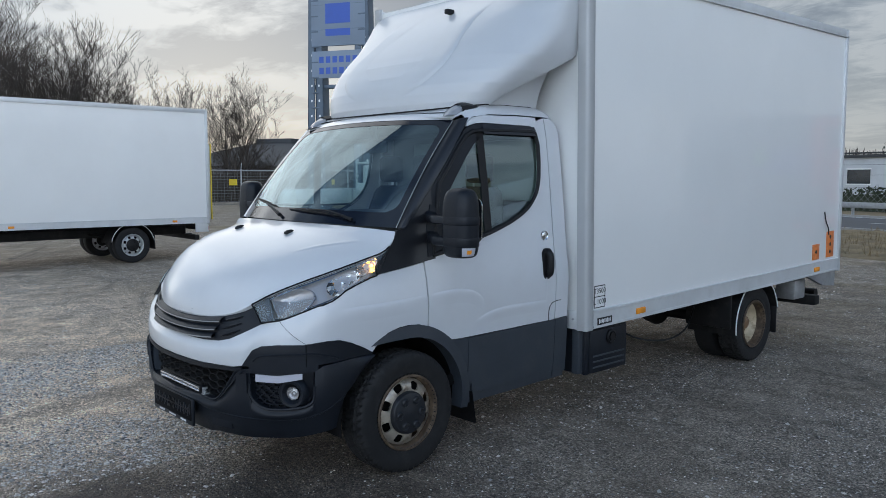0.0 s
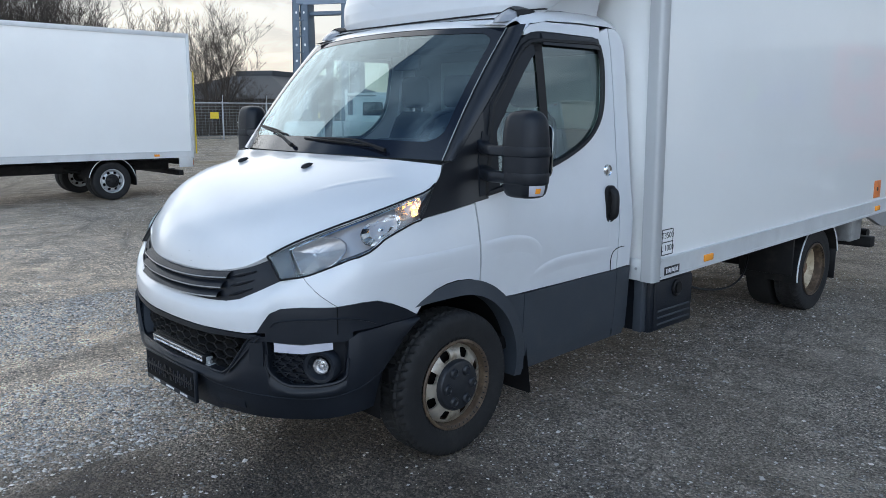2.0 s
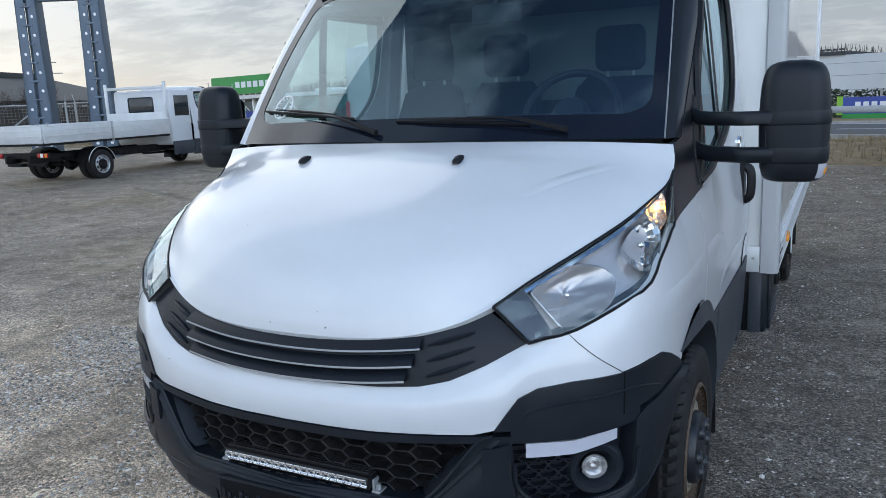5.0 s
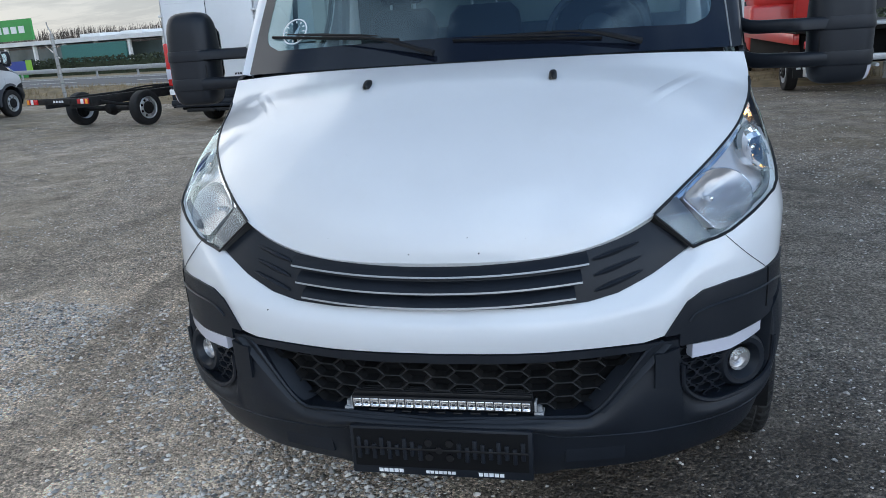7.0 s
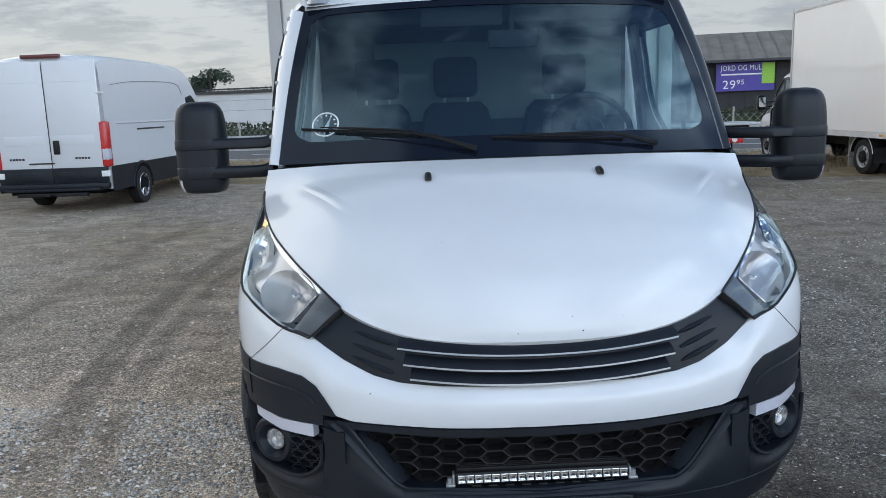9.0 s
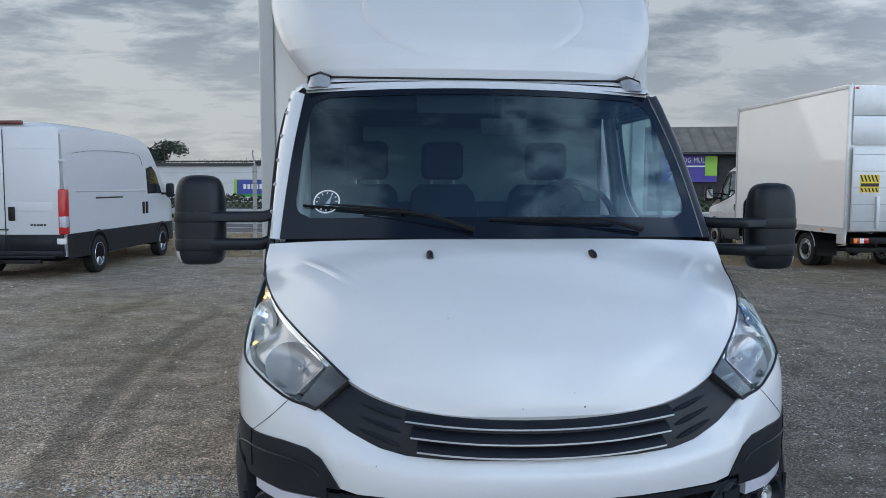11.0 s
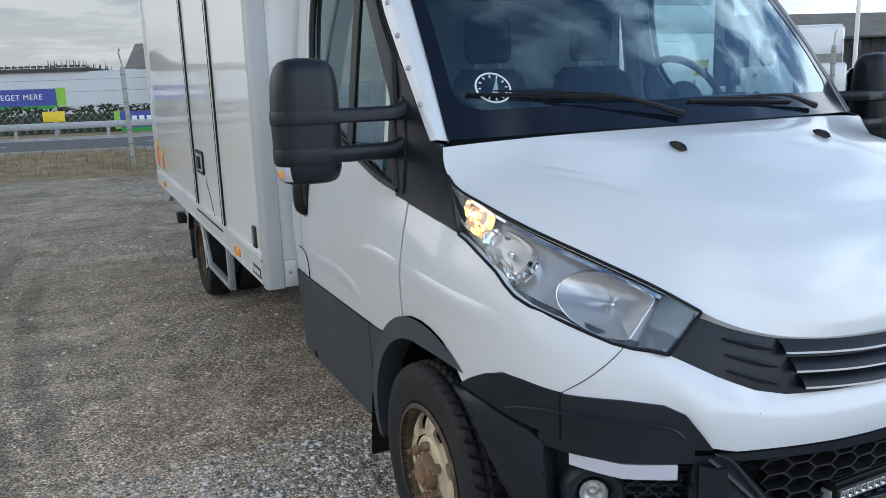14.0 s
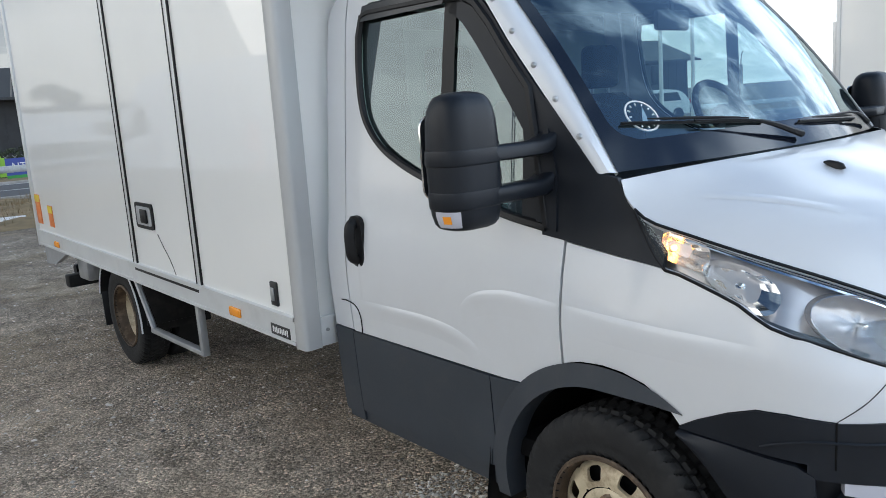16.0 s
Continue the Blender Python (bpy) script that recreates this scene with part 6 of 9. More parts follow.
# ---- ground ----
def gravel_material():
    mt = bpy.data.materials.new("gravel_yard")
    mt.use_nodes = True
    nt = mt.node_tree
    n, l = nt.nodes.new, nt.links.new
    p = nt.nodes["Principled BSDF"]
    p.inputs["Roughness"].default_value = 0.85
    geo = n("ShaderNodeNewGeometry")

    def noise_at(scale, detail=6, rough=0.6):
        t = n("ShaderNodeTexNoise"); t.inputs["Scale"].default_value, t.inputs["Detail"].default_value, t.inputs["Roughness"].default_value = scale, detail, rough
        l(geo.outputs["Position"], t.inputs["Vector"])
        return t.outputs["Fac"]

    def ramp(fac, *stops):
        r = n("ShaderNodeValToRGB")
        e = r.color_ramp.elements
        e[0].position, e[0].color = stops[0][0], (*stops[0][1], 1)
        e[1].position, e[1].color = stops[-1][0], (*stops[-1][1], 1)
        for pos, c in stops[1:-1]:
            e.new(pos).color = (*c, 1)
        l(fac, r.inputs[0])
        return r.outputs[0]

    def mix(fac, a, b, mode="MIX"):
        m = n("ShaderNodeMix"); m.data_type, m.blend_type = "RGBA", mode
        l(fac, m.inputs[0]) if not isinstance(fac, float) else setattr(m.inputs[0], "default_value", fac)
        l(a, m.inputs[6]); l(b, m.inputs[7])
        return m.outputs[2]
    def cells(scale):
        v = n("ShaderNodeTexVoronoi"); v.inputs["Scale"].default_value = scale
        l(geo.outputs["Position"], v.inputs["Vector"])
        return v

    def span(fac, a, b, c=0.0, d=1.0):
        r = n("ShaderNodeMapRange"); r.inputs[1].default_value, r.inputs[2].default_value, r.inputs[3].default_value, r.inputs[4].default_value = a, b, c, d
        l(fac, r.inputs[0])
        return r.outputs[0]

    def maths(op, a, b):
        m = n("ShaderNodeMath"); m.operation = op
        for k, q in enumerate((a, b)):
            if isinstance(q, (int, float)):
                m.inputs[k].default_value = q
            else:
                l(q, m.inputs[k])
        return m.outputs[0]

    def rgb(*c):
        r = n("ShaderNodeRGB"); r.outputs[0].default_value = (*c, 1)
        return r.outputs[0]

    def streaks(angle, across, along, detail=4):
        """Noise drawn out along one direction, for wheel tracks."""
        mp = n("ShaderNodeMapping"); mp.vector_type = "TEXTURE"
        mp.inputs["Rotation"].default_value = (0, 0, radians(angle))
        mp.inputs["Scale"].default_value = (1 / across, 1 / along, 1)
        l(geo.outputs["Position"], mp.inputs["Vector"])
        t = n("ShaderNodeTexNoise"); t.inputs["Scale"].default_value, t.inputs["Detail"].default_value, t.inputs["Distortion"].default_value = 1.0, detail, 0.4
        l(mp.outputs[0], t.inputs["Vector"])
        return t.outputs["Fac"]
    vor, vor2 = cells(60), cells(125)
    sep = n("ShaderNodeSeparateColor"); l(vor.outputs["Color"], sep.inputs[0])
    sep2 = n("ShaderNodeSeparateColor"); l(vor2.outputs["Color"], sep2.inputs[0])
    stones = ramp(sep.outputs[0], (0.0, (0.05, 0.048, 0.045)), (0.35, (0.17, 0.165, 0.155)), (0.7, (0.34, 0.33, 0.31)), (0.92, (0.66, 0.64, 0.61)), (1.0, (0.85, 0.83, 0.80)))
    grit = ramp(sep2.outputs[0], (0.0, (0.03, 0.029, 0.027)), (0.45, (0.22, 0.214, 0.20)), (0.8, (0.44, 0.43, 0.405)), (1.0, (0.80, 0.78, 0.745)))
    # coarse stones lie in places, finer grit elsewhere
    coarse = span(noise_at(1.1, 6, 0.7), 0.40, 0.62, 0.15, 0.75)
    base = mix(coarse, grit, stones)
    earth = ramp(noise_at(9, 8, 0.7), (0.30, (0.12, 0.108, 0.09)), (0.55, (0.26, 0.238, 0.205)), (0.75, (0.42, 0.39, 0.34)))
    base = mix(span(noise_at(0.45, 8, 0.7), 0.42, 0.60, 0.05, 0.55), base, earth)
    # moss and dead grass further into the yard
    y = n("ShaderNodeSeparateXYZ"); l(geo.outputs["Position"], y.inputs[0])
    further = span(y.outputs["Y"], 1.0, 9.0)
    green = maths("MULTIPLY", span(noise_at(0.42, 9, 0.72), 0.46, 0.64), further)
    base = mix(maths("MULTIPLY", green, 0.6), base, ramp(noise_at(14, 5, 0.7), (0.3, (0.11, 0.102, 0.052)), (0.7, (0.28, 0.245, 0.15))))
    # pale worn dust
    base = mix(span(noise_at(0.8, 7, 0.65), 0.52, 0.68, 0.0, 0.42), base, rgb(0.46, 0.445, 0.42))
    # damp dark patches
    wet = span(noise_at(0.62, 8, 0.68), 0.52, 0.66, 0.0, 0.55)
    base = mix(wet, base, rgb(0.40, 0.40, 0.41), "MULTIPLY")
    # crumbs and gaps between the stones
    crumb = ramp(noise_at(70, 4, 0.8), (0.36, (0.30, 0.29, 0.28)), (0.50, (0.92, 0.91, 0.90)), (0.64, (1.75, 1.74, 1.72)))
    base = mix(0.75, base, crumb, "MULTIPLY")
    mott = ramp(noise_at(3.2, 9, 0.75), (0.34, (0.52, 0.50, 0.48)), (0.50, (0.95, 0.95, 0.95)), (0.64, (1.22, 1.22, 1.21)))
    base = mix(0.8, base, mott, "MULTIPLY")
    # wheel tracks along the truck and turning off towards the road
    ragged = maths("MULTIPLY", maths("SUBTRACT", noise_at(6.0, 6, 0.75), 0.5), 0.16)

    def rut(x0, bend, y0, slope, width, ya, yb, strength):
        """One wheel's print: a bent stripe with tread bars, broken up."""
        dy = maths("SUBTRACT", y.outputs["Y"], y0)
        xc = maths("ADD", maths("MULTIPLY", maths("MULTIPLY", dy, dy), bend), maths("MULTIPLY", dy, slope))
        off = maths("ABSOLUTE", maths("ADD", maths("SUBTRACT", maths("SUBTRACT", y.outputs["X"], x0), xc), ragged), 0.0)
        body = maths("MULTIPLY", span(off, width, width * 0.55), maths("MULTIPLY", span(y.outputs["Y"], ya, ya + 0.4), span(y.outputs["Y"], yb, yb - 1.5)))
        bar = span(maths("SINE", maths("ADD", maths("MULTIPLY", y.outputs["Y"], 105.0), maths("MULTIPLY", off, 60.0)), 0.0), -0.8, 0.8, 0.62, 1.0)
        broken = span(noise_at(1.7, 7, 0.72), 0.36, 0.56, max(0.12, strength - 0.4), strength)
        return maths("MULTIPLY", maths("MULTIPLY", body, bar), broken)
    track = rut(-2.64, 0.028, 5.6, 0.0, 0.15, -1.4, 9.0, 1.0)
    for args in ((-2.30, 0.027, 5.2, 0.0, 0.10, -1.4, 7.5, 0.75), (-3.72, 0.012, 4.0, -0.05, 0.16, 0.6, 10.0, 0.6), (0.62, 0.0, 0.3, -0.75, 0.38, -0.85, 1.5, 1.35), (1.05, 0.06, 0.3, -0.55, 0.15, -0.9, 1.2, 0.7), (-1.45, 0.10, 2.2, -0.30, 0.12, -1.2, 3.5, 0.55)):
        track = maths("MAXIMUM", track, rut(*args))
    cross = maths("MULTIPLY", span(streaks(62, 2.6, 0.25), 0.60, 0.70, 0.0, 0.7), span(y.outputs["X"], -3.5, -6.0))
    track = maths("MAXIMUM", track, cross)
    base = mix(maths("MULTIPLY", track, 0.78), base, rgb(0.30, 0.295, 0.29), "MULTIPLY")
    # light put into the colour: paler on the open side, away from the truck
    lighter = maths("MULTIPLY", span(maths("ADD", y.outputs["X"], maths("MULTIPLY", noise_at(0.5, 5, 0.6), 3.0)), 2.2, 0.0), span(y.outputs["Y"], 3.2, -0.4, 0.25, 1.0))
    base = mix(lighter, base, rgb(3.45, 3.3, 3.1), "MULTIPLY")
    # darker soil before the bumper and the driver's wheel, where wheels have turned
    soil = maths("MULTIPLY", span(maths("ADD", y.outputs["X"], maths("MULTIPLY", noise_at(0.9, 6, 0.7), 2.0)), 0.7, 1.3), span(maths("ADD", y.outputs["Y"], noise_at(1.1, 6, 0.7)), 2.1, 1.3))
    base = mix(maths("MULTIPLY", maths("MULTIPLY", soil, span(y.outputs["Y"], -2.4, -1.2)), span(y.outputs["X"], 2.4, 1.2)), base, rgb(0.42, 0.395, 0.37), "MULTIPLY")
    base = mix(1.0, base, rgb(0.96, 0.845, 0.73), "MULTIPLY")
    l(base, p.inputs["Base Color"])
    l(maths("SUBTRACT", 0.86, maths("MULTIPLY", maths("ADD", wet, track), 0.22)), p.inputs["Roughness"])
    bump = n("ShaderNodeBump"); bump.inputs["Strength"].default_value, bump.inputs["Distance"].default_value = 1.0, 0.014
    small = maths("ADD", vor.outputs["Distance"], maths("MULTIPLY", vor2.outputs["Distance"], 0.5))
    large = maths("ADD", maths("MULTIPLY", noise_at(16, 6, 0.7), 2.4), maths("MULTIPLY", track, -0.5))
    l(maths("SUBTRACT", large, small), bump.inputs["Height"]); l(bump.outputs[0], p.inputs["Normal"])
    return mt


GRAVEL = gravel_material()
PEBBLE = material("pebbles", (0.50, 0.47, 0.43), 0.8, vary=0.2, scale=40, island=0.8)


def ground_height(x, y):
    """Gentle unevenness near the truck, flat further out."""
    fade = max(0.0, 1 - max(abs(x), abs(y - 4)) / 22)
    h = 0.014 * noise.noise((x * 0.5, y * 0.5, 3.1)) + 0.010 * noise.noise((x * 1.7, y * 1.7, 7.7))
    d = 0.259 * x + 0.966 * y
    return h * fade - (0.014 * max(0.0, min(d, 160) - 14) + (0.04 if d > 15 else 0.0))


def build_ground():
    near = np.arange(-12, 12.01, 0.25)
    far = np.array([14, 17, 20, 25, 30, 40, 60, 90, 140, 200, 600, 2000])
    xs, ys = np.r_[-far[::-1], near, far], np.r_[-far[::-1], near + 5, far + 5]
    rows = [[(float(x), float(y), ground_height(x, y)) for x in xs] for y in ys]
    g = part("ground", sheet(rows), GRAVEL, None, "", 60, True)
    tagged(g, "grey gravel yard with damp patches and tyre tracks", "ground", kind="structure")


build_ground()


def scatter_pebbles(name, count, x0, x1, y0, y1, r0, r1, seed, label):
    """Loose stones lying on the gravel, as one mesh."""
    rng = np.random.default_rng(seed)
    base = np.array([(1, 0, 0), (0.45, 0.85, 0.1), (-0.55, 0.8, -0.05), (-1, -0.05, 0.05), (-0.45, -0.85, 0), (0.55, -0.8, 0.1), (0.1, 0.05, 0.75), (0, 0, -0.6)])
    tri = [(6, i, (i + 1) % 6) for i in range(6)] + [(7, (i + 1) % 6, i) for i in range(6)]
    xy = np.c_[rng.uniform(x0, x1, count), rng.uniform(y0, y1, count)]
    keep = np.array([noise.noise((a * 0.9, b * 0.9, 5.0)) + 0.5 * noise.noise((a * 3.1, b * 3.1, 9.0)) for a, b in xy]) > rng.uniform(-0.6, 0.35, count)
    # few loose stones are left in the wheel tracks
    dy = xy[:, 1]
    clear = np.zeros(count, bool)
    for x0, bend, y0, slope, width in ((-2.64, 0.028, 5.6, 0.0, 0.12), (-2.30, 0.027, 5.2, 0.0, 0.08), (0.62, 0.0, 0.3, -0.75, 0.30), (1.05, 0.06, 0.3, -0.55, 0.11)):
        near_y = (dy > -1.4) & (dy < (7.0 if x0 < 0 else 1.3))
        clear |= near_y & (np.abs(xy[:, 0] - x0 - bend * (dy - y0) ** 2 - slope * (dy - y0)) < width)
    keep &= ~clear | (rng.uniform(0, 1, count) < 0.18)
    xy = xy[keep]
    count = len(xy)
    r = r0 + (r1 - r0) * rng.uniform(0, 1, count) ** 3.5
    ang = rng.uniform(0, 6.283, count)
    v = base[None] * (1 + rng.uniform(-0.28, 0.28, (count, 8, 3))) * r[:, None, None]
    v[:, :, 2] *= rng.uniform(0.5, 0.9, count)[:, None]
    c, s = np.cos(ang)[:, None], np.sin(ang)[:, None]
    vx, vy = v[:, :, 0] * c - v[:, :, 1] * s * 0.8, v[:, :, 0] * s + v[:, :, 1] * c * 0.8
    h = np.array([ground_height(a, b) for a, b in xy])
    pts = np.stack([vx + xy[:, :1], vy + xy[:, 1:], v[:, :, 2] + (h + r * 0.22)[:, None]], 2).reshape(-1, 3)
    faces = (np.array(tri)[None] + np.arange(count)[:, None, None] * 8).reshape(-1, 3)
    me = bpy.data.meshes.new(name)
    me.from_pydata(pts.tolist(), [], faces.tolist())
    me.materials.append(PEBBLE)
    tagged(new(name, me), label, "gravel", kind="stuff")


scatter_pebbles("gravel_stones", 90000, -5.0, 5.0, -1.9, 7.0, 0.0025, 0.010, 3, "small grey and white stones lying loose on the yard")
scatter_pebbles("gravel_stones_near", 70000, -3.6, -0.1, -1.4, 2.2, 0.003, 0.015, 9, "dense pale grit and stones in front of the truck")
scatter_pebbles("gravel_stones_far", 34000, -12, 8, -4, 14, 0.005, 0.018, 5, "scattered pale stones on the gravel further off")

# ---- other vehicles in the yard ----
def share_cab(root, skip=()):
    """The same cab once more under another truck, on the same meshes."""
    made = {}
    for name, obs in CAB.items():
        if name in skip:
            continue
        for ob in obs:
            o = ob.copy()
            scene.collection.objects.link(o)
            made[ob] = o
    for ob, o in made.items():
        o.parent = made.get(ob.parent, root)
    return made


INSIDE = ("dashboard", "instrument_hood", "dash_shelf", "dash_paper", "parking_disc", "disc_mark", "disc_pointer", "light_bar", "led", "bar_bracket", "bracket_leg", "bracket_bolt", "plate_holder", "holder_recess", "holder_rib", "holder_clip", "holder_rail", "holder_print", "pillar_screw", "seat", "backrest", "headrest", "headrest_rod", "steering_wheel", "wheel_boss", "wheel_spoke", "interior_mirror", "interior_mirror_stem", "sun_visor", "overhead_shelf")


def tail_lamps(root, y, z, w=0.95):
    bar = part("lamp_bar", box(-w, w, y - 0.03, y, z - 0.06, z + 0.06, 0.008), CHASSIS, root)
    for s in (1, -1):
        g = part("tail_lamp", box(w - 0.34, w - 0.04, y - 0.01, y + 0.03, z - 0.05, z + 0.05, 0.008).side(s), REDLENS, root, "red tail lamp")
        part("reversing_lens", box(w - 0.24, w - 0.16, y + 0.022, y + 0.034, z - 0.045, z + 0.045, 0.004).side(s), PAPER, g)
        part("indicator_lens", box(w - 0.11, w - 0.045, y + 0.022, y + 0.034, z - 0.045, z + 0.045, 0.004).side(s), AMBER, g)
    return bar


def other_box_truck(name, m, label, y1=6.7, z1=3.15, wb=5.0, lift="grey"):
    root = thing(name, m, label, "truck", "parked trucks")
    share_cab(root, INSIDE)
    for s in (1, -1):
        wheel("front_wheel", root, s * 0.905, 0.98, 0.352, "plain", s)
    chassis(root, 1.2, y1 - 0.2, ("plain",), wb)
    body, add = box_body(root, 2.44, y1, 0.74, z1, 1.13)
    for s in (1, -1):
        mudguard(root, wb, 0.36, s * 0.60, s * 1.07, 10, 170, 0.42)
        for y in (2.9, y1 - 0.75):
            add("side_marker", box(1.128, 1.145, y - 0.05, y + 0.05, 0.77, 0.81, 0.006).side(s), AMBER)
        part("flap", box(0.62, 1.05, wb + 0.43, wb + 0.44, 0.25, 0.55).side(s), SEAL, root)
        part("rear_skirt", box(1.08, 1.11, y1 - 0.3, y1 - 0.02, 0.55, 0.74, 0.006).side(s), ALU, root)
    part("roof_spoiler", sheet([[(x * w, 1.62 + (2.42 - 1.62) * f + 0.25 * (1 - f) * abs(x) ** 3, 2.12 + (z1 - 0.15 - 2.12) * f ** 0.7) for x in np.linspace(-1, 1, 15)] for f, w in ((0, 0.7), (0.2, 0.82), (0.5, 0.95), (0.8, 1.03), (1, 1.05))]), FIBRE, root, "white roof fairing")
    # tail lift folded up at the rear, and the slatted doors above it
    plat = part("tail_lift_platform", box(-1.06, 1.06, y1 + 0.03, y1 + 0.075, 0.80, 2.35, 0.008), ALU, root, "folded grey tail lift platform")
    for z in np.arange(0.98, 2.3, 0.31):
        part("platform_rib", box(-1.05, 1.05, y1 + 0.072, y1 + 0.08, z, z + 0.012, 0.002), GALV, plat)
    for z in np.arange(2.40, z1 - 0.3, 0.54):
        part("door_slat", box(-1.06, 1.06, y1 - 0.008, y1 + 0.02, z, z + 0.53, 0.006), ALU, root)
    if lift == "yellow":
        part("lift_edge", box(-1.10, -1.07, y1 + 0.06, y1 + 0.08, 0.8, 2.36, 0.004), YELLOW, plat)
        part("lift_edge", box(1.07, 1.10, y1 + 0.06, y1 + 0.08, 0.8, 2.36, 0.004), YELLOW, plat)
    for s in (1, -1):
        pl = part("warning_plate", box(0.55, 0.92, y1 + 0.078, y1 + 0.085, 1.52, 1.85).side(s), YELLOW, plat, "yellow and black striped warning plate")
        for k in range(5):
            x0 = 0.57 + k * 0.07
            q = Geo([(x0, y1 + 0.087, 1.72), (x0 + 0.032, y1 + 0.087, 1.72), (x0 + 0.082, y1 + 0.087, 1.84), (x0 + 0.05, y1 + 0.087, 1.84)], [(0, 1, 2, 3)])
            part("stripe", q.side(s), INK, pl)
            q = Geo([(x0, y1 + 0.087, 1.53), (x0 + 0.032, y1 + 0.087, 1.53), (x0 + 0.062, y1 + 0.087, 1.60), (x0 + 0.03, y1 + 0.087, 1.60)], [(0, 1, 2, 3)])
            part("stripe", q.side(s), INK, pl)
        part("plate_bar", box(0.56, 0.91, y1 + 0.084, y1 + 0.088, 1.63, 1.69).side(s), INK, pl)
        part("top_lamp", box(0.98, 1.05, y1, y1 + 0.03, z1 - 0.10, z1 - 0.06, 0.004).side(s), REDLENS, root)
        part("lift_arm", box(0.55, 0.61, y1 + 0.08, y1 + 0.13, 0.85, 1.45, 0.01).side(s), ALU, plat)
    tail_lamps(root, y1 + 0.02, 0.62, 1.02)
    part("underrun_bar", box(-0.95, 0.95, y1 - 0.25, y1 - 0.15, 0.38, 0.48, 0.01), CHASSIS, root)
    part("tow_hitch", cyl((0, y1 - 0.1, 0.42), (0, y1 + 0.1, 0.42), 0.04, 10), CHASSIS, root)
    return root


other_box_truck("box_truck_beside_trees", pose(-12.03, -1.05, 0), "white box truck parked on gravel before bare trees", 6.62, 3.06, 5.05, "yellow")
other_box_truck("box_truck_with_tail_lift", pose(9.63, 18.67, 0, 0, 0, 178.6), "white box truck with striped grey tail lift, parked", 7.10, 3.52, 5.58)
other_box_truck("box_truck_beyond", pose(9.8, -2.3, 0), "cream white box truck with folded tail lift", 6.8, 3.25, 5.1)


def flatbed_truck(name, m, label):
    """A truck with a low aluminium drop-side bed and a headboard frame."""
    root = thing(name, m, label, "truck", "parked trucks")
    share_cab(root, INSIDE)
    # crew section behind the cab
    crew = part("crew_section", box(-0.975, 0.975, 2.42, 3.25, 0.62, 2.08, 0.09, 4), WHITE, root, "white crew section")
    for s in (1, -1):
        part("crew_window", box(0.955, 0.98, 2.52, 3.08, 1.38, 1.92, 0.02).side(s), DARKGLASS, crew)
        part("crew_cladding", box(0.96, 0.985, 2.42, 3.24, 0.36, 0.72, 0.02).side(s), CLAD, crew)
        wheel("front_wheel", root, s * 0.905, 0.98, 0.352, "plain", s)
        mudguard(root, 5.75, 0.36, s * 0.62, s * 1.03, 10, 170, 0.41)
    part("rear_window", box(-0.42, 0.42, 3.24, 3.256, 1.45, 1.88, 0.03), DARKGLASS, crew, "dark rear window")
    part("rear_window_seal", tube([(x, 3.258, z + 1.665) for x, z in rounded(0.86, 0.45, 0.06)] + [(0.43, 3.258, 1.665 + 0.165)], 0.012, 6), SEAL, crew)
    chassis(root, 1.2, 7.2, ("plain",), 5.75)
    bed = part("bed_floor", box(-1.06, 1.06, 3.42, 7.35, 0.88, 0.95, 0.01), CHASSIS, root)
    for s in (1, -1):
        for y0, y1 in ((3.42, 5.36), (5.40, 7.33)):
            part("drop_side", Geo().add(box(1.05, 1.08, y0, y1, 0.93, 1.32, 0.008), *[box(1.078, 1.086, y0, y1, z, z + 0.02, 0.003) for z in (0.95, 1.08, 1.20, 1.295)]).side(s), ALU, bed, "silver drop side")
        part("bed_post", box(1.05, 1.09, 5.35, 5.41, 0.85, 1.34, 0.005).side(s), GALV, bed)
        part("headboard_post", box(0.98, 1.05, 3.40, 3.46, 0.9, 2.28, 0.008).side(s), ALU, bed)
    part("tail_board", Geo().add(box(-1.05, 1.05, 7.33, 7.36, 0.93, 1.32, 0.008), *[box(-1.05, 1.05, 7.358, 7.366, z, z + 0.02, 0.003) for z in (0.95, 1.08, 1.20, 1.295)]), ALU, bed, "silver tail board")
    part("headboard_rail", Geo().add(box(-1.05, 1.05, 3.41, 3.45, 2.10, 2.18, 0.008), box(-1.05, 1.05, 3.41, 3.45, 0.95, 1.5, 0.008)), ALU, bed)
    tail_lamps(root, 7.1, 0.66, 0.9)
    part("tow_bar", Geo().add(box(-0.6, 0.6, 6.9, 7.0, 0.40, 0.48, 0.01), cyl((0, 7.0, 0.44), (0, 7.15, 0.44), 0.03, 10)), CHASSIS, root)
    return root


flatbed_truck("flatbed_truck", pose(-15.75, 16.95, 0, 0, 0, 184), "white crew-cab flatbed truck with silver drop sides")


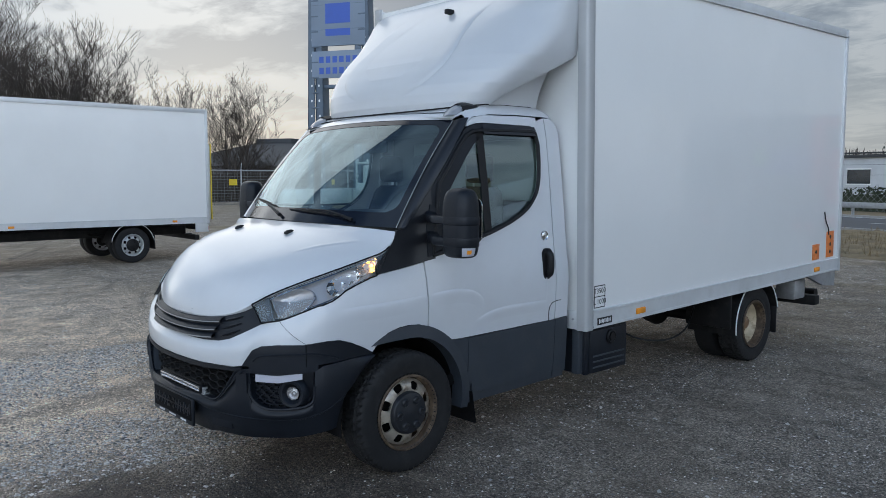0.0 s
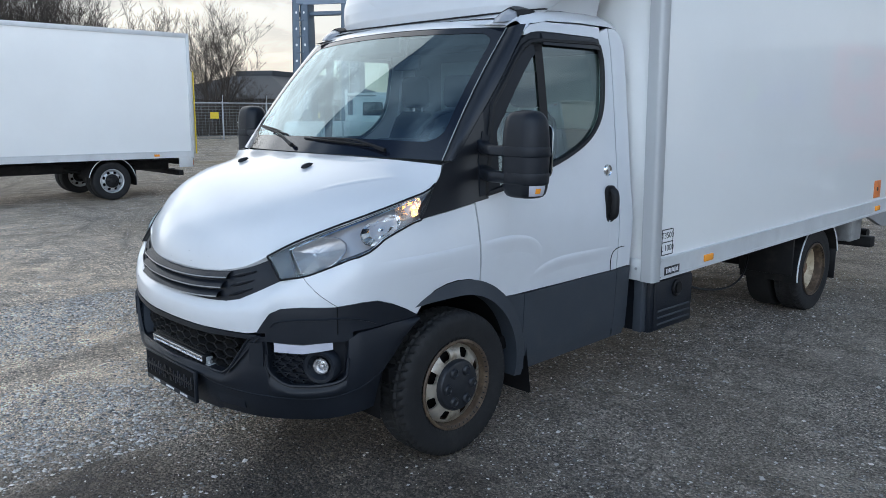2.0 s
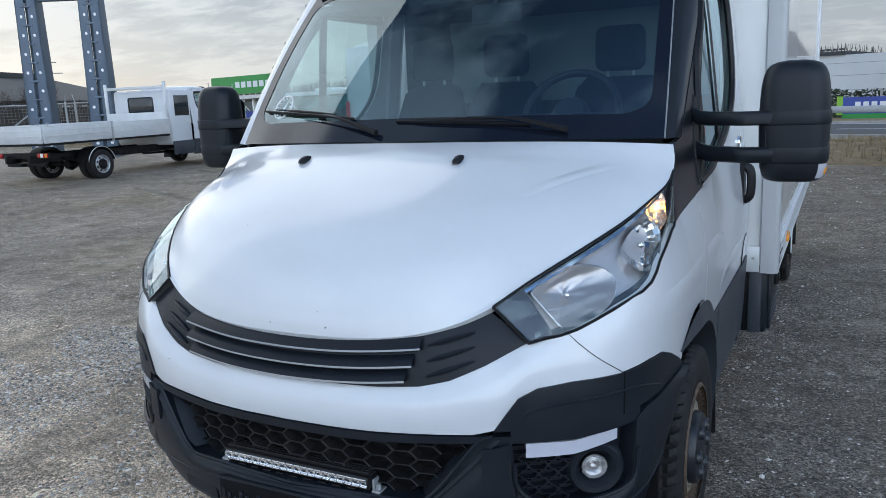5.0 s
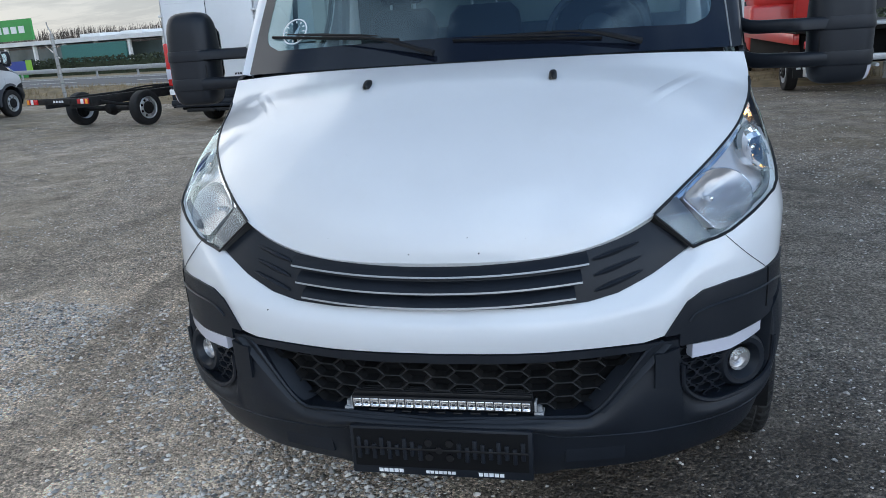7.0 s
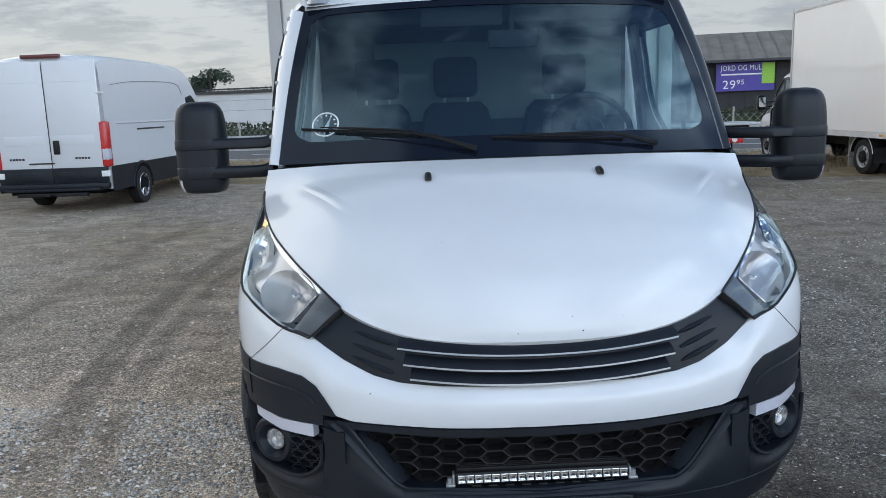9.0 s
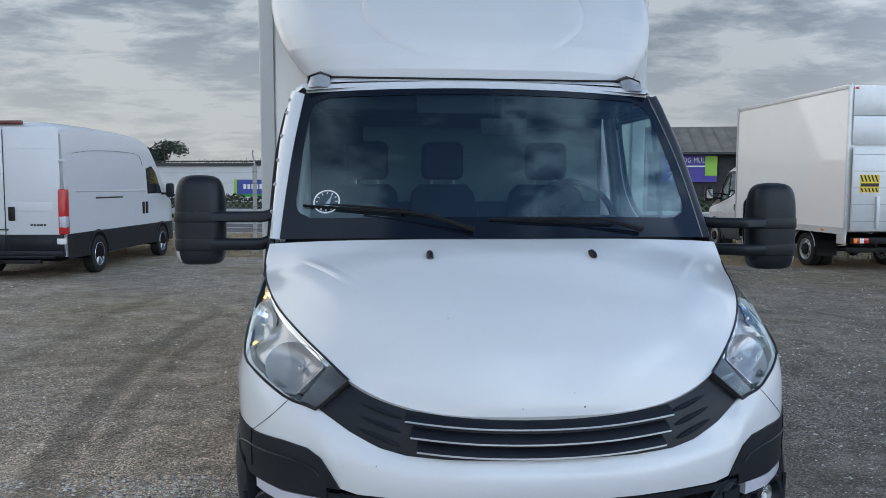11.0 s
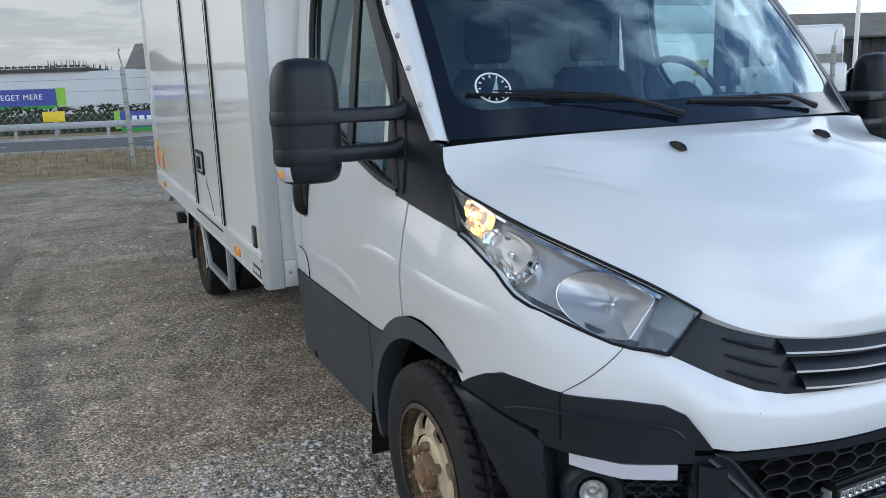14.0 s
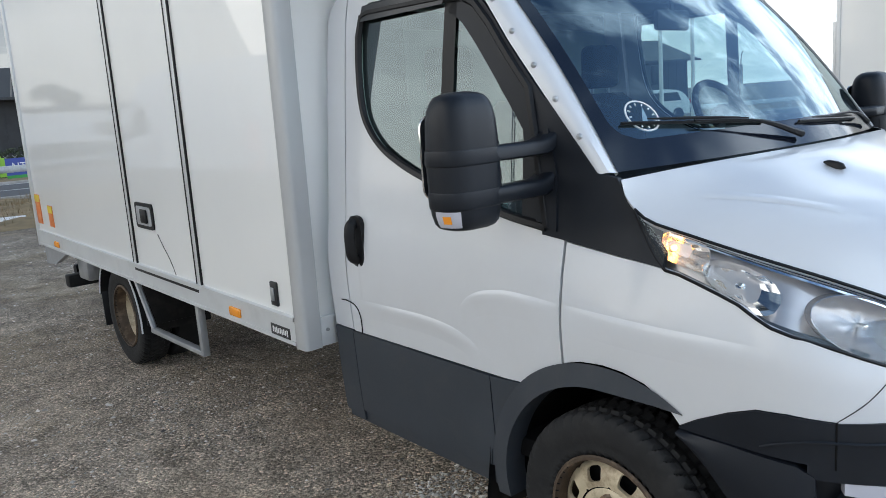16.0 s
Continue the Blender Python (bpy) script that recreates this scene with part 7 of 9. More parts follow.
def chassis_truck(name, m, label):
    """A bare chassis behind a white cab."""
    root = thing(name, m, label, "truck", "parked trucks")
    share_cab(root, INSIDE)
    crew = part("cab_back", box(-0.975, 0.975, 2.42, 2.75, 0.62, 2.10, 0.07, 4), WHITE, root, "white cab back with a window")
    for s in (1, -1):
        wheel("front_wheel", root, s * 0.905, 0.98, 0.352, "plain", s)
        part("back_window", box(0.30, 0.80, 2.74, 2.762, 1.42, 1.88, 0.03).side(s), DARKGLASS, crew)
        part("back_handle", box(0.78, 0.90, 2.74, 2.775, 1.02, 1.12, 0.012).side(s), SEAL, crew)
    for z in (0.85, 1.0, 1.15, 1.28):
        part("pressed_rib", box(-0.85, 0.85, 2.742, 2.758, z, z + 0.05, 0.01), WHITE, crew)
    chassis(root, 1.2, 6.55, ("plain",), 5.3, False)
    for s in (1, -1):
        part("air_line", tube(smooth([(0.2 * s, 3.0, 0.66), (0.22 * s, 4.2, 0.70), (0.35 * s, 5.2, 0.60), (0.3 * s, 6.3, 0.62)], 16), 0.018, 6), CHASSIS, root)
    tail_lamps(root, 6.55, 0.62, 0.93)
    for k, x in enumerate((-0.16, -0.08, 0.0, 0.08)):
        part("bar_print", box(x, x + 0.055, 6.55, 6.552, 0.60, 0.64), WHITEINK, root)
    return root


chassis_truck("chassis_truck", pose(-8.14, 17.9, 0, 0, 0, 164), "bare black truck chassis behind a white cab")


def panel_van(name, m, label):
    """A tall white panel van; y = 0 at its rear doors, nose along +y."""
    root = thing(name, m, label, "van", "parked vans")
    prof = smooth([(0.0, 2.60), (0.10, 2.69), (0.5, 2.73), (2.2, 2.75), (3.7, 2.71), (4.15, 2.60), (4.50, 2.34), (4.90, 1.94), (5.28, 1.54), (5.75, 1.34), (6.05, 1.15), (6.18, 0.90), (6.20, 0.60)], 60)
    rows = []
    for y, zt in prof:
        nose = max(0.0, (y - 5.2)) ** 2 * 0.22
        row = []
        for q in np.linspace(0, 1, 18):
            z = 0.40 + (zt - 0.40) * min(1, q / 0.72)
            hw = 1.0 - 0.022 * max(0, z - 1.0) ** 1.5 * 1.2 - 0.012 * max(0, 0.9 - z) - nose
            if q > 0.72:
                k = (q - 0.72) / 0.28
                x = hw * (1 - k ** 1.6)
                z = zt - 0.12 * (1 - k) ** 2.2 + 0.0
            else:
                z = min(z, zt - 0.12)
                x = hw
            row.append((x, y, z))
        rows.append(row)
    shell = sheet(rows)
    shell.add(Geo(rows[0], [tuple(range(len(rows[0])))]))
    back = [(-x, y, z) for x, y, z in rows[0]]
    shell = shell.both()
    k = len(rows[0])
    shell.add(Geo(rows[0] + back[::-1], [tuple(range(2 * k))]))
    body = part("body", shell, WHITE, root, "white painted tall van body")
    for s in (1, -1):
        part("rear_door", Geo().add(box(0.004, 0.93, -0.035, 0.0, 0.78, 2.60, 0.012, 3), box(0.10, 0.84, -0.038, -0.03, 2.24, 2.262, 0.002, 2), box(0.10, 0.80, -0.0395, -0.03, 1.18, 1.34, 0.008, 3)).side(s), WHITE, root, "white rear door")
        part("rear_door_cladding", Geo().add(box(0.004, 0.97, -0.05, 0.0, 0.50, 0.785, 0.02), box(0.12, 0.80, -0.056, -0.04, 0.56, 0.71, 0.012)).side(s), PLASTIC, root)
        lamp = part("tail_lamp", Geo().add(box(0.885, 1.01, -0.05, 0.14, 0.78, 1.56, 0.035, 3)).side(s), REDLENS, root, "tall red tail lamp")
        part("reversing_lens", box(0.905, 1.014, -0.054, 0.10, 0.90, 1.10, 0.02, 3).side(s), CLEARLENS, lamp)
        part("fog_reflector", box(0.86, 1.0, -0.06, 0.02, 0.62, 0.72, 0.01).side(s), PAPER, root)
        part("hinge", box(0.90, 1.0, -0.045, 0.05, 2.02, 2.06, 0.006).side(s), ALU, root)
        strip = []
        for z in (0.36, 0.55, 0.79):
            strip.append([(1.012 - max(0, y - 5.2) ** 2 * 0.22, y, z) for y in np.linspace(0.02, 5.9, 24)])
        part("side_cladding", sheet(strip).side(s), PLASTIC, root, "dark grey side cladding")
        part("slide_rail", box(0.995, 1.004, 1.25, 2.55, 1.38, 1.41, 0.004).side(s), INK, root)
        for y in (3.62, 3.82):
            part("door_handle", box(0.995, 1.03, y, y + 0.09, 1.02, 1.28, 0.015).side(s), SEAL, root)
        win = [(3.98, 1.45), (3.94, 2.00), (4.25, 2.06), (4.52, 1.92), (4.92, 1.45), (4.92, 1.32), (4.4, 1.34)]
        part("cab_window", slab(win, "x", 0.962, 0.992).side(s), DARKGLASS, root, "dark cab window")
        part("mirror", Geo().add(box(1.10, 1.27, 4.85, 4.98, 1.36, 1.68, 0.04, 3), box(0.95, 1.15, 4.86, 4.92, 1.42, 1.47, 0.01)).side(s), PLASTIC, root)
        swage = [[(0.998 - 0.0 + o, y, 1.52 + 0.0 * y + dz) for y in np.linspace(0.4, 3.85, 8)] for dz, o in ((0.02, -0.004), (0.0, 0.008), (-0.02, -0.004))]
        part("swage_line", sheet(swage).side(s), WHITE, root)
        part("upper_panel_edge", tube(smooth([(0.985, 0.35, 2.18), (0.982, 1.2, 2.26), (0.975, 2.6, 2.30), (0.975, 3.55, 2.26), (0.985, 3.72, 2.05)], 16), 0.004, 5).side(s), CLAD, root)
        for y in (1.28, 4.80):
            # solid near-black half-disc stands in for the shaded wheel opening
            arc = [(y + 0.42 * math.cos(a), 0.36 + 0.42 * math.sin(a)) for a in np.linspace(0, math.pi, 20)] + [(y - 0.42, 0.30), (y + 0.42, 0.30)]
            part("wheel_well", slab(arc, "x", 0.70, 1.018).side(s), UNDER, root)
            part("arch_trim", tube([(1.015, y + 0.43 * math.cos(a), 0.36 + 0.43 * math.sin(a)) for a in np.linspace(0, math.pi, 20)], 0.022, 6).side(s), PLASTIC, root)
            wheel("wheel", root, s * 0.935, y, 0.352, "alloy", s)
    part("windscreen", Geo().add(sheet([[(x, 4.62 - 0.04 * x * x, 2.26), (x, 5.34 - 0.10 * x * x, 1.50)] for x in np.linspace(-0.85, 0.85, 9)])).at(0, 0.02, 0.02), DARKGLASS, root)
    part("door_gap", box(-0.002, 0.002, -0.045, -0.03, 0.55, 2.56), CLAD, root)
    part("door_handle", box(0.06, 0.17, -0.065, -0.03, 1.02, 1.26, 0.02), SEAL, root, "black rear door handle")
    part("number_light", box(-0.4, 0.05, -0.06, -0.03, 0.86, 0.88, 0.004), INK, root)
    part("high_brake_lamp", box(-0.34, 0.34, -0.05, 0.03, 2.64, 2.71, 0.02), DARKRED, root)
    part("rear_bumper", Geo().add(box(-0.98, 0.98, -0.10, 0.05, 0.40, 0.52, 0.03), box(-0.85, 0.85, -0.14, -0.02, 0.385, 0.43, 0.01)), PLASTIC, root)
    part("tow_bar", Geo().add(box(-0.62, 0.62, -0.16, -0.06, 0.30, 0.36, 0.01), cyl((0, -0.1, 0.33), (0, -0.26, 0.33), 0.025, 10), box(-0.1, 0.08, -0.17, -0.155, 0.31, 0.35)), CHASSIS, root)
    for x0, k in ((-0.74, 5), (0.42, 5)):
        for i in range(k):
            part("badge_bar", box(x0 + i * 0.055, x0 + i * 0.055 + 0.04, -0.0395, -0.034, 0.93, 0.965), INK, root)
    part("underbody", box(-0.85, 0.85, 0.05, 6.0, 0.32, 0.42, 0.02), UNDER, root)
    return root


panel_van("panel_van", pose(-6.64, 11.75, 0, 0, 0, -4.2), "tall white panel van with dark cladding, on gravel")


def red_flatbed(name, m, label):
    """A red recovery truck with a dark deck; y = 0 at its tail, cab ahead."""
    root = thing(name, m, label, "truck", "parked trucks")
    part("deck", box(-1.15, 1.15, 0, 5.2, 1.02, 1.12, 0.02), CHASSIS, root, "black steel deck")
    part("deck_plate", box(-1.22, 1.22, -0.25, 0.5, 1.10, 1.15, 0.01), GALV, root)
    for s in (1, -1):
        part("side_beam", box(1.05, 1.15, 0.2, 5.2, 0.84, 1.02, 0.015).side(s), RED, root, "red side beam")
        part("frame_rail", box(0.33, 0.42, 0.2, 5.6, 0.55, 0.80, 0.01).side(s), CHASSIS, root)
        for y in (1.35, 5.9):
            wheel("wheel", root, s * 0.95, y, 0.352, "plain", s)
        lamp = part("tail_lamp", box(0.70, 1.02, -0.05, 0.02, 0.78, 0.90, 0.01).side(s), REDLENS, root, "red tail lamp")
        part("round_lens", lathe([(0.05, 0), (0.045, -0.015), (0.001, -0.02)], 20, "y").at(0.86, -0.05, 0.84).side(s), PAPER, lamp)
        part("stabiliser_foot", Geo().add(box(0.55, 0.95, -0.10, 0.05, 0.42, 0.52, 0.01), box(0.80, 1.0, -0.12, 0.06, 0.34, 0.46, 0.01)).side(s), GALV, root)
    # near-black block put in for the darkness under the deck
    part("under_deck_shade", box(-1.0, 1.0, 0.35, 5.2, 0.50, 1.0, 0.03), UNDER, root, "dark machinery under the deck")
    cab = part("cab", Geo().add(box(-1.0, 1.0, 5.35, 7.0, 0.5, 1.5, 0.1, 3), box(-0.92, 0.92, 5.38, 6.6, 1.4, 2.35, 0.15, 3), box(-0.95, 0.95, 6.8, 7.5, 0.5, 1.25, 0.1, 3)), RED, root, "red painted cab")
    part("rear_window", box(-0.6, 0.6, 5.36, 5.385, 1.6, 2.05, 0.03), DARKGLASS, cab)
    for s in (1, -1):
        part("mirror", Geo().add(box(1.10, 1.28, 6.6, 6.72, 1.45, 1.80, 0.04, 3)).side(s), ALU, cab)
        part("mirror_arm", box(0.9, 1.15, 6.63, 6.68, 1.6, 1.66, 0.01).side(s), RED, cab)
    part("loading_crane", Geo().add(box(-0.16, 0.16, 4.8, 5.1, 1.1, 2.9, 0.03), box(-0.12, 0.12, 2.6, 5.0, 2.72, 2.92, 0.03), box(-0.10, 0.10, 2.5, 2.75, 1.5, 2.8, 0.03)), RED, root, "folded red loading crane")
    mf = part("mud_flap", box(-1.05, -0.55, 0.55, 0.57, 0.28, 0.62, 0.004), SEAL, root)
    for k in range(4):
        part("flap_print", box(-1.0 + k * 0.1, -0.93 + k * 0.1, 0.545, 0.551, 0.42, 0.54), WHITEINK, mf)
    part("towing_beam", Geo().add(box(-0.8, 0.8, -0.08, 0.02, 0.56, 0.66, 0.01), cyl((0, -0.1, 0.5), (0, -0.3, 0.5), 0.03, 10)), GALV, root)
    return root


red_flatbed("red_recovery_truck", pose(4.55, 12.0, 0), "red recovery truck with black deck and folded crane")


def forward_cab_truck(name, m, label):
    root = thing(name, m, label, "truck", "parked trucks")
    cab = part("cab", Geo().add(box(-1.1, 1.1, 0, 1.9, 0.7, 1.75, 0.12, 4), box(-1.05, 1.05, 0.12, 1.9, 1.6, 2.78, 0.14, 4)), WHITE, root, "white forward-control cab")
    for s in (1, -1):
        part("side_window", slab([(0.22, 1.68), (0.42, 2.45), (1.02, 2.45), (1.02, 1.90), (0.72, 1.68)], "x", 1.03, 1.065).side(s), DARKGLASS, cab)
        part("door_handle", box(1.05, 1.13, 1.02, 1.22, 1.42, 1.52, 0.015).side(s), SEAL, cab)
        part("mirror", Geo().add(box(1.12, 1.36, -0.12, 0.02, 1.75, 2.35, 0.05, 3), box(1.0, 1.2, -0.02, 0.2, 2.35, 2.40, 0.01)).side(s), PLASTIC, cab)
        part("arch", slab([(1.0 + 0.5 * math.cos(a), 0.5 + 0.5 * math.sin(a)) for a in np.linspace(0, math.pi, 16)], "x", 0.8, 1.115).side(s), PLASTIC, cab)
        for y in (1.0, 4.6):
            wheel("wheel", root, s * 0.98, y, 0.352, "plain", s)
        part("rail", box(0.35, 0.45, 0.5, 5.6, 0.62, 0.85, 0.01).side(s), CHASSIS, root)
    part("windscreen", sheet([[(x, 0.10 - 0.02, 1.62), (x, 0.20 - 0.02, 2.55)] for x in np.linspace(-0.95, 0.95, 7)]), DARKGLASS, cab)
    part("load_bed", Geo().add(box(-1.15, 1.15, 2.1, 5.8, 0.95, 1.1, 0.02), box(-1.15, 1.15, 2.1, 2.18, 1.1, 1.7, 0.02)), ALU, root)
    part("roof_edge", box(-0.98, 0.98, 0.2, 1.8, 2.76, 2.82, 0.03), WHITE, cab)
    return root


forward_cab_truck("forward_cab_truck", pose(17.6, 14.9, 0, 0, 0, -25), "white forward-cab truck standing behind other trucks")


def small_car(name, m, label):
    root = thing(name, m, label, "car", "parked cars")
    rows = []
    for y, z0, zt, w in ((0, 0.35, 0.75, 0.75), (0.1, 0.3, 0.95, 0.86), (0.3, 0.3, 1.3, 0.88), (0.6, 0.3, 1.5, 0.88), (1.2, 0.3, 1.56, 0.9), (2.2, 0.3, 1.52, 0.9), (2.8, 0.3, 1.15, 0.9), (3.1, 0.3, 1.0, 0.9), (3.8, 0.3, 0.85, 0.86), (4.05, 0.35, 0.6, 0.75)):
        up = max(0.0, zt - 0.95)
        rows.append([(-w, y, z0), (-w, y, min(zt, 0.9)), (-(w - 0.35 * up), y, zt - 0.03), (-(w - 0.35 * up) * 0.7, y, zt), (0, y, zt + 0.01), ((w - 0.35 * up) * 0.7, y, zt), ((w - 0.35 * up), y, zt - 0.03), (w, y, min(zt, 0.9)), (w, y, z0)])
    g = sheet(rows)
    g.f += [tuple(range(9)), tuple(range(len(g.v) - 9, len(g.v)))]
    body = part("body", g, WHITE, root, "white car body")
    for s in (1, -1):
        part("side_window", slab([(0.55, 0.98), (0.75, 1.38), (2.1, 1.40), (2.7, 0.98)], "x", 0.80, 0.875).side(s), DARKGLASS, body)
        part("tail_lamp", box(0.62, 0.84, 0.02, 0.14, 0.80, 1.0, 0.02).side(s), REDLENS, body)
        for y in (0.75, 3.25):
            part("wheel", lathe([(0.001, 0.09), (0.2, 0.09), (0.22, 0.10), (0.31, 0.09), (0.32, 0), (0.31, -0.1)], 24, "x").at(0.80, y, 0.32).side(s), RUBBER, root)
    part("rear_window", Geo([(-0.68, 0.16, 1.02), (0.68, 0.16, 1.02), (0.60, 0.36, 1.38), (-0.60, 0.36, 1.38)], [(0, 1, 2, 3)]).at(0, -0.03, 0.03), DARKGLASS, body)
    part("rear_bumper", box(-0.82, 0.82, -0.04, 0.12, 0.34, 0.58, 0.04), PLASTIC, body)
    return root

# ---- road side, buildings, trees ----
ROAD = Matrix.Rotation(radians(-15), 4, "Z")


def beyond(s, d, z=0.0):
    """A place along the road (s) and away from the yard (d); the land falls away a little beyond the fence."""
    p = ROAD @ Vector((s, d, 0))
    return Vector((p.x, p.y, z + fall(d)))


def fall(d):
    return -0.014 * max(0.0, d - 14)


ASPHALT = material("asphalt", (0.075, 0.077, 0.082), 0.8, vary=0.12, scale=0.6, bump=0.3, bump_scale=60)
LINE = material("road_line", (0.55, 0.55, 0.53), 0.7, vary=0.1)
DRYGRASS = material("dry_grass", (0.23, 0.17, 0.092), 0.95, vary=0.45, scale=2.5, bump=0.8, bump_scale=30, dirt=(0.09, 0.085, 0.04), dirt_amount=0.5, dirt_scale=1.6)
WALL = material("white_wall_sheet", (0.56, 0.57, 0.58), 0.65, vary=0.06, scale=0.4, dirt=(0.36, 0.36, 0.35), dirt_amount=0.4, dirt_scale=0.3)
DARKROOF = material("dark_roof_edge", (0.045, 0.047, 0.05), 0.7, vary=0.15)
TILE = material("grey_roof_sheet", (0.17, 0.155, 0.135), 0.85, vary=0.3, scale=0.8, dirt=(0.16, 0.15, 0.12), dirt_amount=0.6, dirt_scale=0.7)
TIMBER = material("dark_timber", (0.030, 0.031, 0.034), 0.8, vary=0.25, scale=2)
HEDGE = material("hedge_leaves", (0.035, 0.045, 0.022), 0.9, vary=0.4, scale=3, island=0.5)
NEEDLES = material("pine_needles", (0.030, 0.048, 0.030), 0.9, vary=0.4, scale=2, island=0.5)
BARK = material("bare_twigs", (0.065, 0.052, 0.042), 0.9, vary=0.3, scale=5)
CONCRETE = material("concrete", (0.34, 0.33, 0.31), 0.85, vary=0.15, scale=5, bump=0.4, bump_scale=40, dirt=(0.18, 0.17, 0.15), dirt_amount=0.5, dirt_scale=4)
WIRE = material("fence_wire", (0.20, 0.21, 0.20), 0.6, metal=0.4, vary=0.1)
BRICKGREY = material("grey_brick", (0.20, 0.20, 0.205), 0.85, vary=0.1, scale=1)
GREENHOUSE = material("greenhouse_glass", (0.16, 0.21, 0.22), 0.15, coat=0.4, vary=0.25, scale=0.4)
TEAL = material("teal_net", (0.05, 0.16, 0.14), 0.8, vary=0.15)
WOOD = material("brown_wood_column", (0.20, 0.145, 0.07), 0.7, vary=0.15, scale=1)


def strip(name, d0, d1, z, mat, label, s0=-260, s1=200, n=60):
    rows = []
    for d in np.linspace(d0, d1, 6):
        rows.append([tuple(beyond(s, d, z)) for s in np.linspace(s0, s1, n)])
    return tagged(part(name, sheet(rows), mat, None, "", 60, True), label, name, kind="structure")


def strip_box(s0, s1, d0, d1, z0, z1, bev=0.0):
    """A box that follows the road's direction."""
    g = box(s0, s1, d0, d1, z0, z1, bev)
    base = fall((d0 + d1) / 2)
    return Geo([tuple(ROAD @ Vector((x, y, z + base))) for x, y, z in g.v], g.f)


# the ground beyond the fence falls away: its own sheets lie over the yard's plane
strip("road", 24.5, 36.0, 0.03, ASPHALT, "grey asphalt road beyond the fence")
part("road_line", Geo().add(*[strip_box(-240, 180, d, d + 0.18, 0.032, 0.038) for d in (24.9, 35.4)], *[strip_box(s, s + 4, 30.1, 30.25, 0.032, 0.038) for s in range(-160, 120, 9)]), LINE, bpy.data.objects["road"], "", None, True)
tagged(part("kerb", Geo().add(strip_box(-240, 180, 24.0, 24.3, -0.05, 0.12), strip_box(-240, 180, 36.2, 36.5, -0.05, 0.12)), CONCRETE), "pale concrete kerb", "kerb", kind="structure")


def verge():
    rng = np.random.default_rng(11)
    rows = []
    for d in np.linspace(14.4, 24.0, 40):
        row = []
        for s in np.linspace(-60, 30, 240):
            p = beyond(s, d)
            edge = min(1, (d - 14.4) / 1.2) * min(1, (24.0 - d) / 1.0)
            h = (0.06 + 0.14 * abs(noise.noise((s * 0.35, d * 0.5, 1))) + 0.10 * noise.noise((s * 1.3, d * 1.3, 4))) * edge
            row.append((p.x, p.y, p.z + h - 0.03 * (1 - edge)))
        rows.append(row)
    ob = part("verge", sheet(rows), DRYGRASS, None, "", 60, True)
    tagged(ob, "rough verge of dry brown grass and soil", "verge", kind="structure")
    strip("far_verge", 36.5, 75.0, 0.0, DRYGRASS, "grass strip beyond the road")
    # tufts
    v, f = [], []
    for _ in range(5200):
        s, d = rng.uniform(-45, 12), rng.uniform(14.8, 23.8)
        p = beyond(s, d, 0.06)
        for _ in range(4):
            a, lean, h, w = rng.uniform(0, 6.28), rng.uniform(0.02, 0.16), rng.uniform(0.06, 0.28), 0.008
            k = len(v)
            q = Vector((rng.uniform(-0.08, 0.08), rng.uniform(-0.08, 0.08), 0))
            v += [tuple(p + q + Vector((w * math.cos(a + 1.57), w * math.sin(a + 1.57), 0))), tuple(p + q - Vector((w * math.cos(a + 1.57), w * math.sin(a + 1.57), 0))), tuple(p + q + Vector((lean * math.cos(a), lean * math.sin(a), h)))]
            f.append((k, k + 1, k + 2))
    tagged(part("dry_grass_tufts", Geo(v, f), DRYGRASS, None, "", None, True), "dry brown grass tufts on the verge", "grass", kind="stuff")


verge()


# fence along the road: posts and diamond wire
def wire_panel(s0, s1, z0, z1, d, step=0.20, r=0.007, seg=3):
    g = Geo()
    n = int((s1 - s0 + (z1 - z0)) / step)
    for k in range(n + 1):
        for sgn in (1, -1):
            a = s0 + k * step - (z1 - z0 if sgn > 0 else 0)
            b = a + (z1 - z0) if sgn > 0 else a - (z1 - z0)
            pts = [(a, z0), (b, z1)]
            (xa, za), (xb, zb) = pts
            if xa == xb:
                continue

            def clip(x):
                return za + (zb - za) * (x - xa) / (xb - xa)
            lo, hi = (xa, xb) if xa < xb else (xb, xa)
            lo, hi = max(lo, s0), min(hi, s1)
            if hi - lo < 0.02:
                continue
            g.add(tube([tuple(beyond(lo, d, clip(lo))), tuple(beyond(hi, d, clip(hi)))], r, seg, False))
    return g


def fence_post(s, d, lean=0.0, h=2.15):
    base = beyond(s, d)
    m = Matrix.Translation(base) @ ROAD @ Euler((0, radians(lean), 0)).to_matrix().to_4x4()
    root = thing("fence_post", m, "weathered concrete fence post with bent steel arm", "fence post", "fence posts")
    part("post", Geo().add(box(-0.042, 0.042, -0.042, 0.042, -0.05, h, 0.010)), CONCRETE, root)
    part("arm", tube([(0, 0, h - 0.15), (0, 0, h + 0.05), (-0.03, -0.06, h + 0.28), (0.0, -0.08, h + 0.36)], 0.018, 6), GALV, root)
    for z in np.arange(0.3, h, 0.28):
        part("wire_tie", box(-0.048, 0.048, -0.048, 0.048, z, z + 0.025, 0.004), WIRE, root)
    return root


